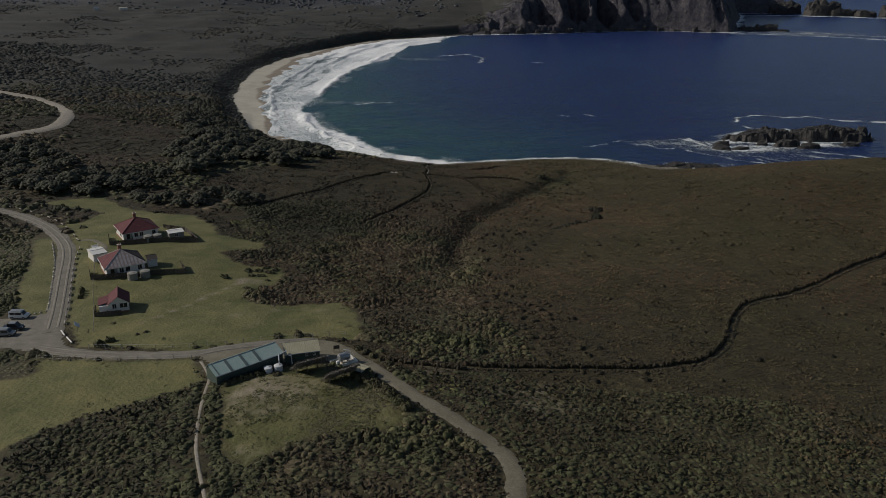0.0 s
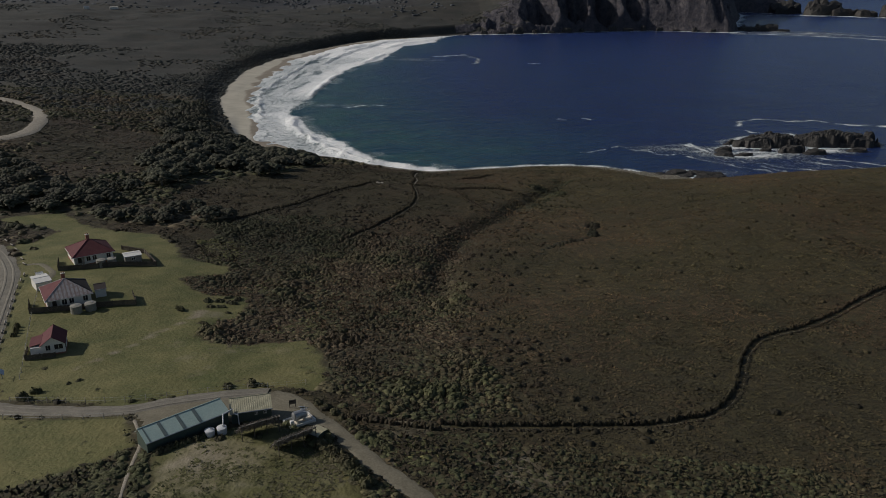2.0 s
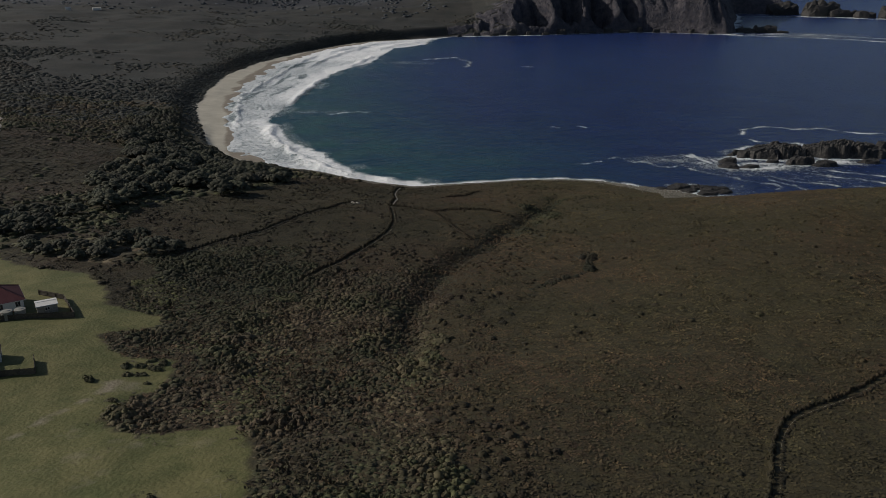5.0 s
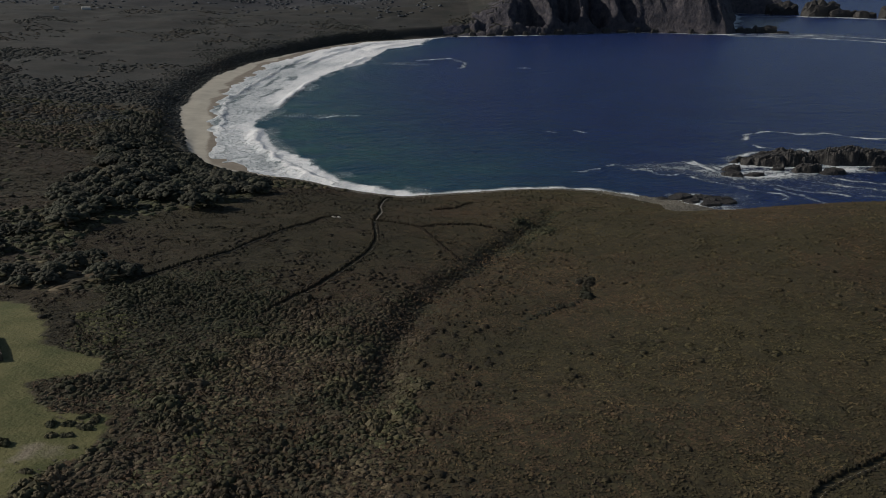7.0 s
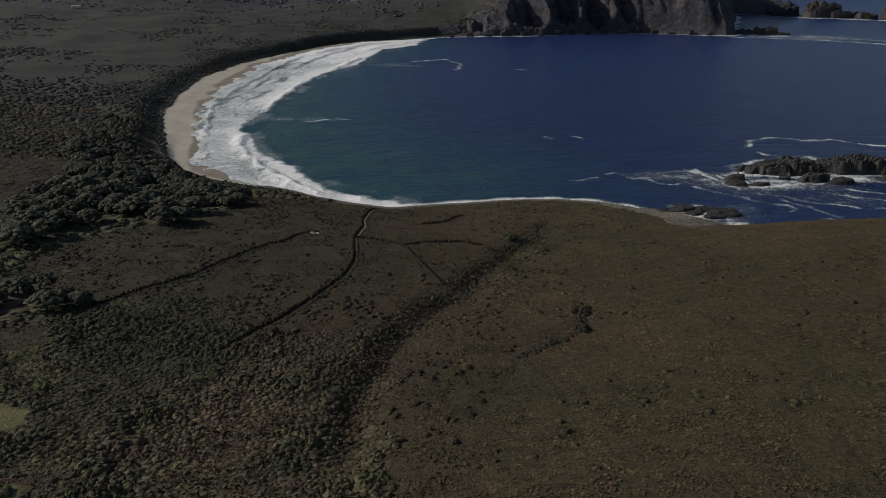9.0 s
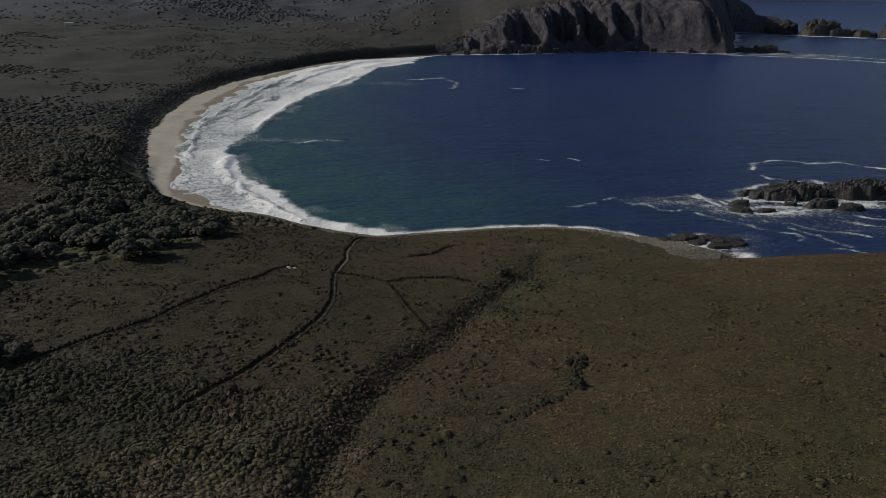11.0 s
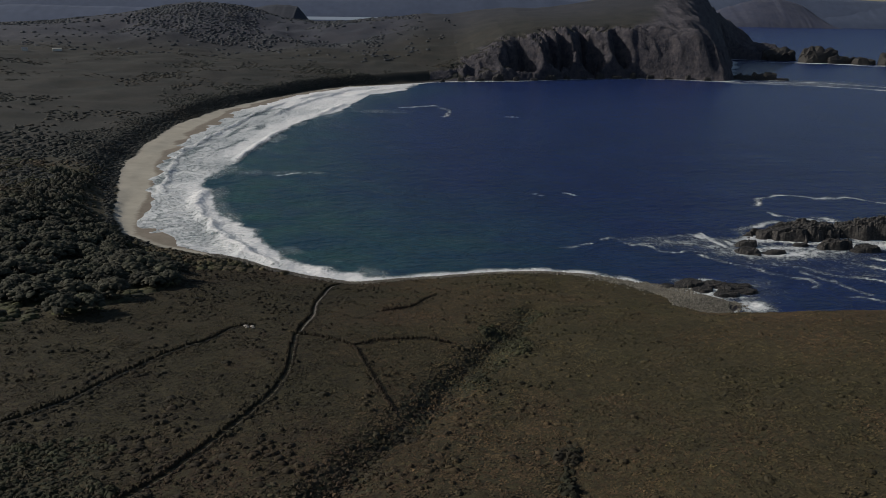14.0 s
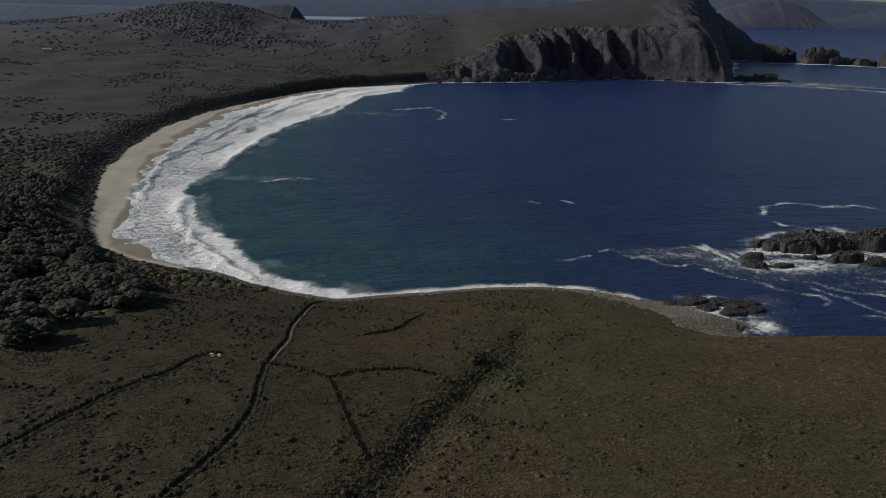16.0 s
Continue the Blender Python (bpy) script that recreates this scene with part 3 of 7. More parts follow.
# ---- ground: one sheet from behind the camera to the far country ----
GX = spread((-4800, -1400, 170), (-1400, -600, 32), (-600, -220, 10), (-220, -150, 4), (-150, 145, 2.0), (145, 260, 3), (260, 640, 3.6), (640, 1000, 8), (1000, 4800, 190))
GY = spread((-900, 40, 94), (40, 80, 5), (80, 300, 2.1), (300, 475, 2.4), (475, 620, 2.8), (620, 1300, 6.5), (1300, 1560, 3.4), (1560, 2240, 9), (2240, 4800, 130))
gx, gy = np.meshgrid(GX, GY)
gd = coast_distance(gx, gy)
gz = ground_height(gx, gy, gd)
meadow, drive, trod = meadow_at(gx, gy), drive_at(gx, gy), trod_at(gx, gy)
paddock = off_ring(PADDOCK, gx, gy)
wild = step(0.5, 3, -meadow) * step(0, 2.5, drive) * step(0.5, 3, -paddock) * step(1.0, 1.9, trod)
on_land = step(3, 14, gd)
# uneven heath, cut by the paths; lawns nearly smooth
gz += on_land * wild * (0.3 * grain(gx, gy, 3.6, 1) + 0.2 * grain(gx, gy, 2.4, 2) - 0.1) * step(700, 480, gy) + on_land * (1.6 * (grain(gx, gy, 24, 4) - 0.5)) * step(0.5, 9, drive) * step(0.5, 9, -meadow)
gz += on_land * (1 - wild) * (0.26 * grain(gx, gy, 2.9, 6) + 0.55 * (grain(gx, gy, 7.5, 7) - 0.5)) * step(0, 4, drive)
gz -= 2.2 * np.exp(-(off_line(GULLY, gx, gy) / 5) ** 2) * step(20, 60, gd) + 0.5 * np.exp(-(off_line(GULLY_RIGHT, gx, gy) / 5) ** 2)
beach_run = (gy > 470) & (gy < 1320) & (gx < 20)
low_sand = beach_bed(gx, gy, gd)
low_sand = np.where(gd > 12, np.maximum(low_sand, 0.07 * gd), low_sand)
on_beach = step(486, 520, gy) * step(1330, 1240, gy) * np.where(gx < 20, 1.0, 0.0) * step(-44, -28, gd) * step(18, 12, gd)
gz = gz * (1 - on_beach) + low_sand * on_beach
sand_width = np.interp(gy, (470, 490, 520, 620, 700, 880, 1000, 1150, 1300), (3, 9, 14, 21, 25, 26, 18, 8, 5))
sandy = np.where(beach_run, step(2, -2, gd - sand_width + 5 * (grain(gx, gy, 14, 9) - 0.5)) * step(-40, -30, gd), 0)
wet = np.where(beach_run, step(8, 1, gd + 12 * (grain(gx, gy, 22, 5) - 0.5)), 0)
slope = np.hypot(np.gradient(gz, GY, axis=0), np.gradient(gz, GX, axis=1))
rocky = np.where((gx > 60) & (gy > 1250), step(0.42, 0.85, slope), 0) + np.where((gy < 700) & ~beach_run, step(7, 2, gd) * 0.8, 0) + np.where(gy > 1250, step(8, 2, gd) * step(0, 40, gx), 0)
rocky += step(385, 450, gx - 0.42 * (gy - 1500) + 50 * (grain(gx, gy, 60, 76) - 0.5)) * step(1440, 1500, gy) * 0.85
bare = np.clip(0.45 * step(0.5, -2, -paddock) * grain(gx, gy, 7, 12) + 0.22 * step(0.7, 0.25, trod) + 0.25 * step(2.5, 0.3, drive), 0, 1)
bare = np.clip(bare + 0.62 * np.maximum(bump(gx, gy, 20, 118, 9, 8), 0.9 * bump(gx, gy, 3, 127, 6, 7)) * (0.4 + 0.9 * grain(gx, gy, 3, 77)) + 0.6 * bump(gx, gy, -43, 183.5, 5, 2.5) * (0.4 + grain(gx, gy, 2.5, 78)) + 0.55 * step(1.0, 0.2, off_line([(-60, 152), (-56, 160), (-52, 168.8), (-48.5, 175.8), (-45.6, 181.6), (-45.6, 186.4)], gx, gy)) + 0.38 * step(-75, -35, gx) * step(195, 165, gy) * step(-1, 3, meadow) * step(140, 145, gy) * grain(gx, gy, 6, 95) + 0.3 * step(-12, -32, gx) * step(-1, 1, paddock) * grain(gx, gy, 4, 79), 0, 1)
meadow_mask = np.maximum(step(-1.2, 0.8, meadow), 0.72 * step(-1.5, 1, paddock))
# far lays the haze-tinted colour over the land behind the beach
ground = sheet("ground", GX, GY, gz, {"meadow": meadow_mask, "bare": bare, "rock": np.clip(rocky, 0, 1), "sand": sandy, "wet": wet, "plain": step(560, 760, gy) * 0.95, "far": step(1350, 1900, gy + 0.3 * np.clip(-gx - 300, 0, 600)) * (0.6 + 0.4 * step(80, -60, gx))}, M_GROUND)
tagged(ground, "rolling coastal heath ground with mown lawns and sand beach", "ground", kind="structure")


def ground_at(x, y):
    """The height of the ground sheet at a place."""
    i, j = np.clip(np.searchsorted(GX, x) - 1, 0, len(GX) - 2), np.clip(np.searchsorted(GY, y) - 1, 0, len(GY) - 2)
    a, b = (x - GX[i]) / (GX[i + 1] - GX[i]), (y - GY[j]) / (GY[j + 1] - GY[j])
    return (gz[j, i] * (1 - a) + gz[j, i + 1] * a) * (1 - b) + (gz[j + 1, i] * (1 - a) + gz[j + 1, i + 1] * a) * b


def smooth_line(line, gap):
    """A polyline rounded by Catmull-Rom and cut at even gaps."""
    p = np.array([line[0]] + list(line) + [line[-1]], float)
    out = []
    for a, b, c, e in zip(p, p[1:], p[2:], p[3:]):
        for s in np.linspace(0, 1, 12, endpoint=False):
            out.append(0.5 * (2 * b + (c - a) * s + (2 * a - 5 * b + 4 * c - e) * s * s + (3 * b - a - 3 * c + e) * s ** 3))
    out = np.array(out + [p[-1]])
    run = np.concatenate([[0], np.cumsum(np.hypot(*np.diff(out, axis=0).T))])
    at = np.arange(0, run[-1], gap)
    return np.stack([np.interp(at, run, out[:, 0]), np.interp(at, run, out[:, 1])], -1)


def strip(name, line, half, m, lift, label, category, gap=1.2, seed=0.0):
    """A road or path laid on the ground, with frayed edges and a faint crown."""
    c = smooth_line(line, gap)
    way = np.gradient(c, axis=0)
    way /= np.linalg.norm(way, axis=1, keepdims=True)
    side = np.stack([way[:, 1], -way[:, 0]], -1)
    wob = half * (0.82 + 0.36 * np.stack([grain(c[:, 0], c[:, 1], 2.3, seed + 1), grain(c[:, 0], c[:, 1], 2.3, seed + 7)]))
    across = np.array([-1, -0.6, -0.2, 0.2, 0.6, 1])
    rows = [c + side * (a * wob[0 if a < 0 else 1])[:, None] for a in across]
    pts = np.stack(rows, 1)
    z = ground_at(pts[..., 0].ravel(), pts[..., 1].ravel()).reshape(pts.shape[:2])
    z = 0.6 * z + 0.4 * z.mean(1, keepdims=True) + lift
    z[:, (0, -1)] -= lift + 0.05
    k = len(across)
    i = np.arange(len(c) * k).reshape(len(c), k)
    quads = np.stack([i[:-1, :-1], i[:-1, 1:], i[1:, 1:], i[1:, :-1]], -1).reshape(-1, 4)
    ob = mesh_from(name, np.concatenate([pts, z[..., None]], -1).reshape(-1, 3), quads, {}, m, True)
    return tagged(ob, label, category, kind="structure")


def apron(name, poly, m, lift, label, category, gap=0.8):
    """A level yard laid on the ground inside a ring."""
    p = np.array(poly)
    xs, ys = np.arange(p[:, 0].min(), p[:, 0].max(), gap), np.arange(p[:, 1].min(), p[:, 1].max(), gap)
    ax, ay = np.meshgrid(xs, ys)
    keep = off_ring(poly, ax, ay) + 1.2 * (grain(ax, ay, 2.5, 3) - 0.5) > 0
    i = np.arange(ax.size).reshape(ax.shape)
    quads = np.stack([i[:-1, :-1], i[:-1, 1:], i[1:, 1:], i[1:, :-1]], -1).reshape(-1, 4)
    quads = quads[keep.ravel()[quads].all(1)]
    used = np.unique(quads)
    back = np.zeros(ax.size, int)
    back[used] = np.arange(len(used))
    z = ground_at(ax.ravel(), ay.ravel()) + lift
    pts = np.stack([ax.ravel(), ay.ravel(), z], -1)[used]
    return tagged(mesh_from(name, pts, back[quads], {}, m, True), label, category, kind="structure")


apron("parking_area", PARKING, M_GRAVEL, 0.09, "pale gravel car park beside the road", "car park")
apron("shed_yard", YARD, M_TRACK, 0.07, "brown earth yard round the green shed", "yard")
strip("road_left", ROAD_LEFT, 2.6, M_GRAVEL, 0.14, "pale gravel road past the white houses", "road", seed=1)
strip("road_mid", ROAD_MID, 2.0, M_GRAVEL, 0.16, "pale gravel drive between two lawns", "road", seed=2)
def beside(line, off):
    """A line that runs beside another."""
    c = smooth_line(line, 3.0)
    way = np.gradient(c, axis=0)
    way /= np.linalg.norm(way, axis=1, keepdims=True)
    return [tuple(p) for p in c + np.stack([way[:, 1], -way[:, 0]], -1) * off]


for off in (-0.95, 0.85):
    strip("wheel_track", beside(ROAD_LEFT[2:], off), 0.42, M_WHEEL, 0.19, "pale worn wheel track along the gravel road", "wheel track", seed=20 + off)
    strip("wheel_track", beside(ROAD_MID, 0.8 * off), 0.32, M_WHEEL, 0.20, "pale worn wheel track along the gravel drive", "wheel track", seed=24 + off)
strip("drive_loop", DRIVE_LOOP, 1.0, M_TRACK, 0.08, "faint earth drive curving to the garage", "road", seed=11)
strip("road_right", ROAD_RIGHT, 1.75, M_TRACK, 0.13, "narrow brown earth track through dense scrub", "road", seed=3)
strip("road_far", ROAD_FAR, 4.2, M_PALE, 0.5, "pale sandy road bending through distant heath", "road", gap=4, seed=4)
strip("path_right", beside(PATH_RIGHT, 0.55), 0.13, M_TRACK, 0.06, "narrow trodden footpath cut through low heath", "path", gap=0.8, seed=5)
strip("sand_track", SAND_TRACK, 0.34, M_PALE, 0.06, "pale sandy footpath between dark bushes", "path", gap=0.8, seed=6)
strip("path_upper", beside(PATH_BEACH[5:], -0.5), 0.17, M_TRACK, 0.06, "narrow sandy footpath between low bushes", "path", gap=0.8, seed=12)
strip("path_beach", beside(PATH_BEACH[:6], -0.35), 0.4, M_PALE, 0.06, "pale sandy footpath leading down to the beach", "path", gap=0.8, seed=7)
strip("path_left", PATH_LEFT, 0.2, M_TRACK, 0.06, "narrow dark footpath cut through low heath", "path", gap=0.8, seed=8)
strip("trail", TRAIL_A, 0.3, M_TRACK, 0.06, "faint animal trail through low heath", "path", gap=0.8, seed=9)

# ---- sea ----
SURF_EDGE = [(38, 1348), (26, 1244), (-20, 1177), (-36, 1070), (-41, 1017), (-60, 967), (-80, 900), (-82, 840), (-86, 788), (-92, 750), (-91, 713), (-94, 686), (-98, 655), (-97, 632), (-89, 618),
             (-80, 590), (-72, 566), (-58, 545), (-45, 524), (-34, 505), (-24, 485), (-8, 472), (8, 462), (24, 456)]
# breaking crests and the foam they leave: line, half width, strength
BREAKERS = [([(-91, 610), (-91, 596), (-90, 584), (-83, 564), (-69, 536), (-55, 507), (-43, 489), (-31, 476), (-17, 468), (-2, 461)], 2.6, 1.3),
            ([(-84, 860), (-87, 835), (-90, 790), (-93, 748), (-94, 720)], 3.0, 1.3), ([(-116, 1075), (-124, 1034), (-130, 961), (-136, 862), (-140, 784), (-142, 745), (-135, 690), (-125, 643), (-117, 612)], 1.8, 1.1),
            ([(-60, 1195), (-84, 1120), (-100, 1040), (-110, 960)], 3.0, 1.0), ([(-66, 967), (-58, 1000), (-46, 1062)], 3.5, 1.1),
            ([(-40, 1170), (-23, 1219), (8, 1266), (43, 1316), (71, 1352), (120, 1388)], 8.0, 1.3), ([(-104, 1120), (-80, 1180), (-40, 1250), (14, 1300)], 4.0, 1.0)]
FOAM_LINES = [([(108, 614), (114, 609)], 1.0), ([(127, 620), (133, 614)], 1.0), ([(-56, 665), (-39, 673), (-24, 674)], 1.0), ([(133, 974), (147, 972)], 1.6), ([(21, 1042), (59, 1072), (76, 1023), (68, 968)], 2.0),
              ([(248, 552), (256, 557), (264, 557), (272, 549)], 4.0), ([(204, 530), (208, 538), (224, 548), (236, 550)], 2.4), ([(107, 502), (114, 506), (120, 509)], 0.9),
              ([(129, 515), (134, 516), (140, 507), (147, 504), (151, 498), (159, 496), (168, 496)], 1.1), ([(151, 518), (158, 520), (168, 520), (177, 518)], 1.3), ([(140, 507), (152, 509), (163, 507)], 1.0),
              ([(182, 527), (184, 518), (186, 510), (187, 497), (192, 486)], 1.6), ([(176, 522), (190, 514), (196, 506)], 1.5), ([(168, 490), (175, 482), (181, 475), (187, 468), (197, 461), (203, 459), (205, 452), (203, 447)], 1.0),
              ([(205, 467), (211, 458), (216, 447), (221, 439)], 1.0), ([(198, 478), (210, 470), (222, 462), (236, 452)], 1.0), ([(228, 484), (240, 474), (256, 466), (270, 452)], 1.2), ([(240, 488), (262, 478), (290, 462)], 1.2),
              ([(210, 435), (218, 433), (222, 430), (234, 424)], 0.9), ([(246, 452), (258, 446), (272, 440)], 0.9), ([(238, 589), (243, 600), (249, 608), (261, 615), (272, 614), (282, 609), (305, 612), (312, 604), (330, 592), (380, 584)], 1.5),
              ([(240, 573), (241, 565), (248, 561), (253, 557), (260, 552)], 1.4), ([(252, 512), (260, 508), (266, 504), (280, 502)], 2.0),
              ([(560, 1440), (640, 1425), (720, 1380), (800, 1300), (900, 1240)], 7.0), ([(600, 1470), (660, 1462), (720, 1470), (790, 1400), (950, 1330)], 7.0), ([(790, 2020), (900, 2040), (990, 2020), (1080, 1940), (1200, 1930)], 9.0)]
SEA_ROCKS = [(228, 520, 25, 9), (270, 524, 28, 9), (195, 497, 8, 5), (245, 504, 11, 5), (207, 494, 6, 3), (157, 446, 14, 9), (612, 1520, 26, 18), (655, 1510, 22, 12),
             (990, 2030, 46, 24), (1060, 1990, 36, 18), (1130, 1955, 28, 18), (1190, 1950, 22, 14)]
SX = spread((-4800, -400, 400), (-400, -180, 20), (-180, -20, 2.0), (-20, 120, 3.5), (120, 330, 1.5), (330, 1200, 9), (1200, 4800, 200))
SY = spread((100, 380, 40), (380, 625, 1.6), (625, 900, 2.6), (900, 1420, 4.5), (1420, 2200, 11), (2200, 4800, 130))
sx, sy = np.meshgrid(SX, SY)
sd = -coast_distance(sx, sy)
warpx, warpy = sx + 4 * (grain(sx, sy, 12, 31) - 0.5) + 2.5 * (grain(sx, sy, 5, 34) - 0.5), sy + 6 * (grain(sx, sy, 11, 32) - 0.5) + 3 * (grain(sx, sy, 5, 39) - 0.5)
surf_in = off_ring(SURF_EDGE + [(-25, 440), (-140, 480), (-240, 700), (-240, 1000), (-150, 1250), (0, 1360)], warpx, warpy)
bay = step(-60, -20, surf_in) * step(1460, 1390, sy)
bed = np.where(sd < 45, beach_bed(sx, sy, -sd), -9.0)
streak = 0.5 * grain(sx * 1.6, sy * 0.6, 13, 22) + 0.5 * grain(sx, sy, 26, 23)
# thick foam behind the breaking front, lacy and thinner towards the sand
thick = step(-1.5, 3.0, surf_in)
solid = np.maximum.reduce([step(17, 9, surf_in) * step(700, 610, sy), step(30, 12, surf_in) * step(700, 760, sy), step(980, 1060, sy)])
foam = thick * (0.66 + 0.26 * streak + 0.26 * solid)
foam *= 1 - 0.42 * step(0.58, 0.82, grain(surf_in * 1.3, sy * 0.2, 8, 27)) * (1 - solid)
# a bright lip where the swash ends on the sand
run_up = step(486, 520, sy) * step(1340, 1240, sy) * (sx < 20)
foam = np.maximum(foam, run_up * np.exp(-((bed + 0.06) / 0.075) ** 2) * 0.8)
crest = np.zeros(sx.shape)
for line, w, strong in BREAKERS:
    far = off_line(line, warpx, warpy)
    foam = np.maximum(foam, strong * np.exp(-(far / w) ** 2) * (0.65 + 0.5 * grain(sx, sy, 15, 26)) * step(-14, -4, surf_in))
    crest = np.maximum(crest, np.exp(-(far / w) ** 2))
shore = step(7, 1.5, sd + 4 * (grain(sx, sy, 9, 30) - 0.5)) * 0.95 * np.where((sy < 480) & (sx < 135), 1, 0)
shore = np.maximum(shore, step(6, 1, sd + 6 * (grain(sx, sy, 6, 30) - 0.5)) * 0.7 * np.where((sy < 480) & (sx >= 135) & (sx < 200), 1, 0))
cliff_foot = step(22, 4, sd + 16 * (grain(sx, sy, 40, 30) - 0.5)) * 0.95 * np.where((sy > 1330) & (sx > 20), 1, 0)
foam = np.maximum.reduce([foam, shore, cliff_foot])
for line, w in FOAM_LINES:
    foam = np.maximum(foam, 0.95 * np.exp(-(off_line(line, warpx, warpy) / (1.35 * w)) ** 2) * (0.32 + 0.95 * grain(sx, sy, 7, 38)))
for rx, ry, ra, rb in SEA_ROCKS:
    k = np.hypot((sx - rx) / ra, (sy - ry + 0.2 * rb) / rb)
    foam = np.maximum(foam, step(1.5, 0.95, k + 0.7 * (grain(sx, sy, 8, 33) - 0.5)) * 0.8)
wash = 0.95 * bump(sx, sy, 221, 496, 25, 9) + 0.5 * bump(sx, sy, 190, 500, 18, 20) + 0.42 * bump(sx, sy, 160, 512, 22, 11) + 0.24 * bump(sx, sy, 238, 474, 46, 24) + 0.85 * bump(sx, sy, 262, 507, 24, 6) + 0.9 * bump(sx, sy, 262, 543, 18, 7) + 0.26 * bump(sx, sy, 176, 446, 16, 12) + 0.9 * bump(sx, sy, 167, 425, 7, 9)
foam = np.maximum(foam, np.clip(wash, 0, 1) * (0.58 + 0.85 * grain(sx * 0.7, sy * 1.5, 9, 35)))
foam = np.maximum(foam, 0.42 * bump(sx, sy, 700, 1450, 130, 60) * (0.5 + grain(sx * 0.5, sy, 30, 36)))
foam = np.maximum(foam, (0.30 * bump(sx, sy, -70, 672, 20, 12) + 0.26 * bump(sx, sy, -42, 672, 20, 6) + 0.30 * bump(sx, sy, 0, 1010, 50, 22)) * (0.4 + grain(sx, sy, 8, 42)))
foam = np.maximum(foam, 0.34 * step(-16, -2, surf_in) * step(0.45, 0.8, grain(sx, sy, 16, 41)) * step(1200, 1000, sy))
shallow = step(230, 25, sd) * step(190, -40, sx) * step(1500, 1150, sy) * 0.95
swell = 0.22 * np.sin((sx * 0.35 + sy * 0.18) * 0.22 + 3 * grain(sx, sy, 90, 35)) * step(10, 90, sd) + 2.3 * bay * crest * (0.6 + 0.6 * grain(sx, sy, 16, 36))
swell += 0.35 * foam * (grain(sx, sy, 3.5, 37) - 0.5) * step(0, 8, sd)
swell += 47 * step(2500, 4250, sy) * step(400, 1200, sx)
# the last attribute grows with distance and drives that painted sheen
sea = sheet("sea_water", SX, SY, swell, {"foam": np.clip(foam, 0, 1.4), "shallow": shallow, "far_sheen": step(560, 1250, sy)}, M_SEA)
tagged(sea, "deep blue sea with white surf along the beach", "sea", kind="structure")


# ---- heath, scrub and woods ----
rng = np.random.default_rng(7)
WOODS = [[(-108, 302), (-84, 337), (-60, 371), (-50, 405), (-54, 428), (-72, 452), (-94, 480), (-116, 514), (-132, 560), (-150, 604), (-170, 640), (-185, 640), (-172, 575), (-155, 500), (-130, 430), (-119, 365), (-104, 332)],
         [(-112, 276), (-100, 283), (-79, 289), (-60, 275), (-64, 262), (-80, 258), (-100, 266)], [(-205, 352), (-178, 362), (-152, 335), (-138, 316), (-113, 316), (-103, 290), (-110, 274), (-130, 276), (-155, 277), (-190, 280)]]
FAR_THICKET = [(-498, 958), (-395, 941), (-273, 754), (-180, 690), (-158, 612), (-184, 550), (-273, 622), (-333, 640), (-480, 760), (-620, 900)]
SCRUB = [(-50.5, 212.6), (-58, 235), (-66, 258), (-60, 272), (-44, 284), (-34, 284), (-23, 278), (-12, 268), (-2, 258), (10, 270), (28, 292), (42, 322), (58, 356), (66, 378), (74, 392), (78, 384), (66, 356), (48, 320), (36, 288), (24, 262),
         (14, 232), (13, 200), (15, 170), (18, 150), (20, 138), (4.2, 132), (-12, 142.6), (-17.3, 168.1), (-25, 166), (-38, 163), (-43, 173), (-34.1, 190.4), (-38, 199), (-50, 190)]


LEFT_SCRUB = [(-168, 270), (-141, 249), (-122, 236), (-113, 218), (-105, 196), (-99, 178), (-93, 166), (-92, 157), (-101, 142), (-106, 130), (-150, 130), (-168, 160)]


OPEN_SLOPE = [(-199, 451), (-186, 479), (-158, 482), (-136, 456), (-121, 376), (-106, 342), (-127, 328), (-149, 338), (-167, 368), (-181, 408)]


def in_wood(x, y):
    return inside(WOODS[0], x, y) | inside(WOODS[1], x, y) | inside(WOODS[2], x, y)


GRASSY = [[(-77, 250), (-63, 250), (-49, 245), (-46, 233), (-52, 221), (-64, 227)], [(-41, 203), (-36, 212), (-31, 208), (-34, 197), (-39, 197)], [(-21, 192), (-13, 182), (-18, 170), (-30, 170), (-26, 180)],
          [(-8, 135), (4, 131), (10, 121), (4, 121)], [(22, 160), (40, 175), (44, 200), (30, 196), (20, 176)]]
DARK = [[(-58, 206), (-51, 199), (-44, 198), (-39, 206), (-34, 213), (-25, 220), (-27, 226), (-38, 222), (-46, 214)], [(-36.5, 190), (-37, 181), (-38, 174), (-32, 172), (-27, 180), (-22, 187), (-24, 212), (-33, 216), (-32, 204)],
        [(-12, 150), (0, 160), (8, 190), (2, 215), (-12, 205), (-14, 175)]]


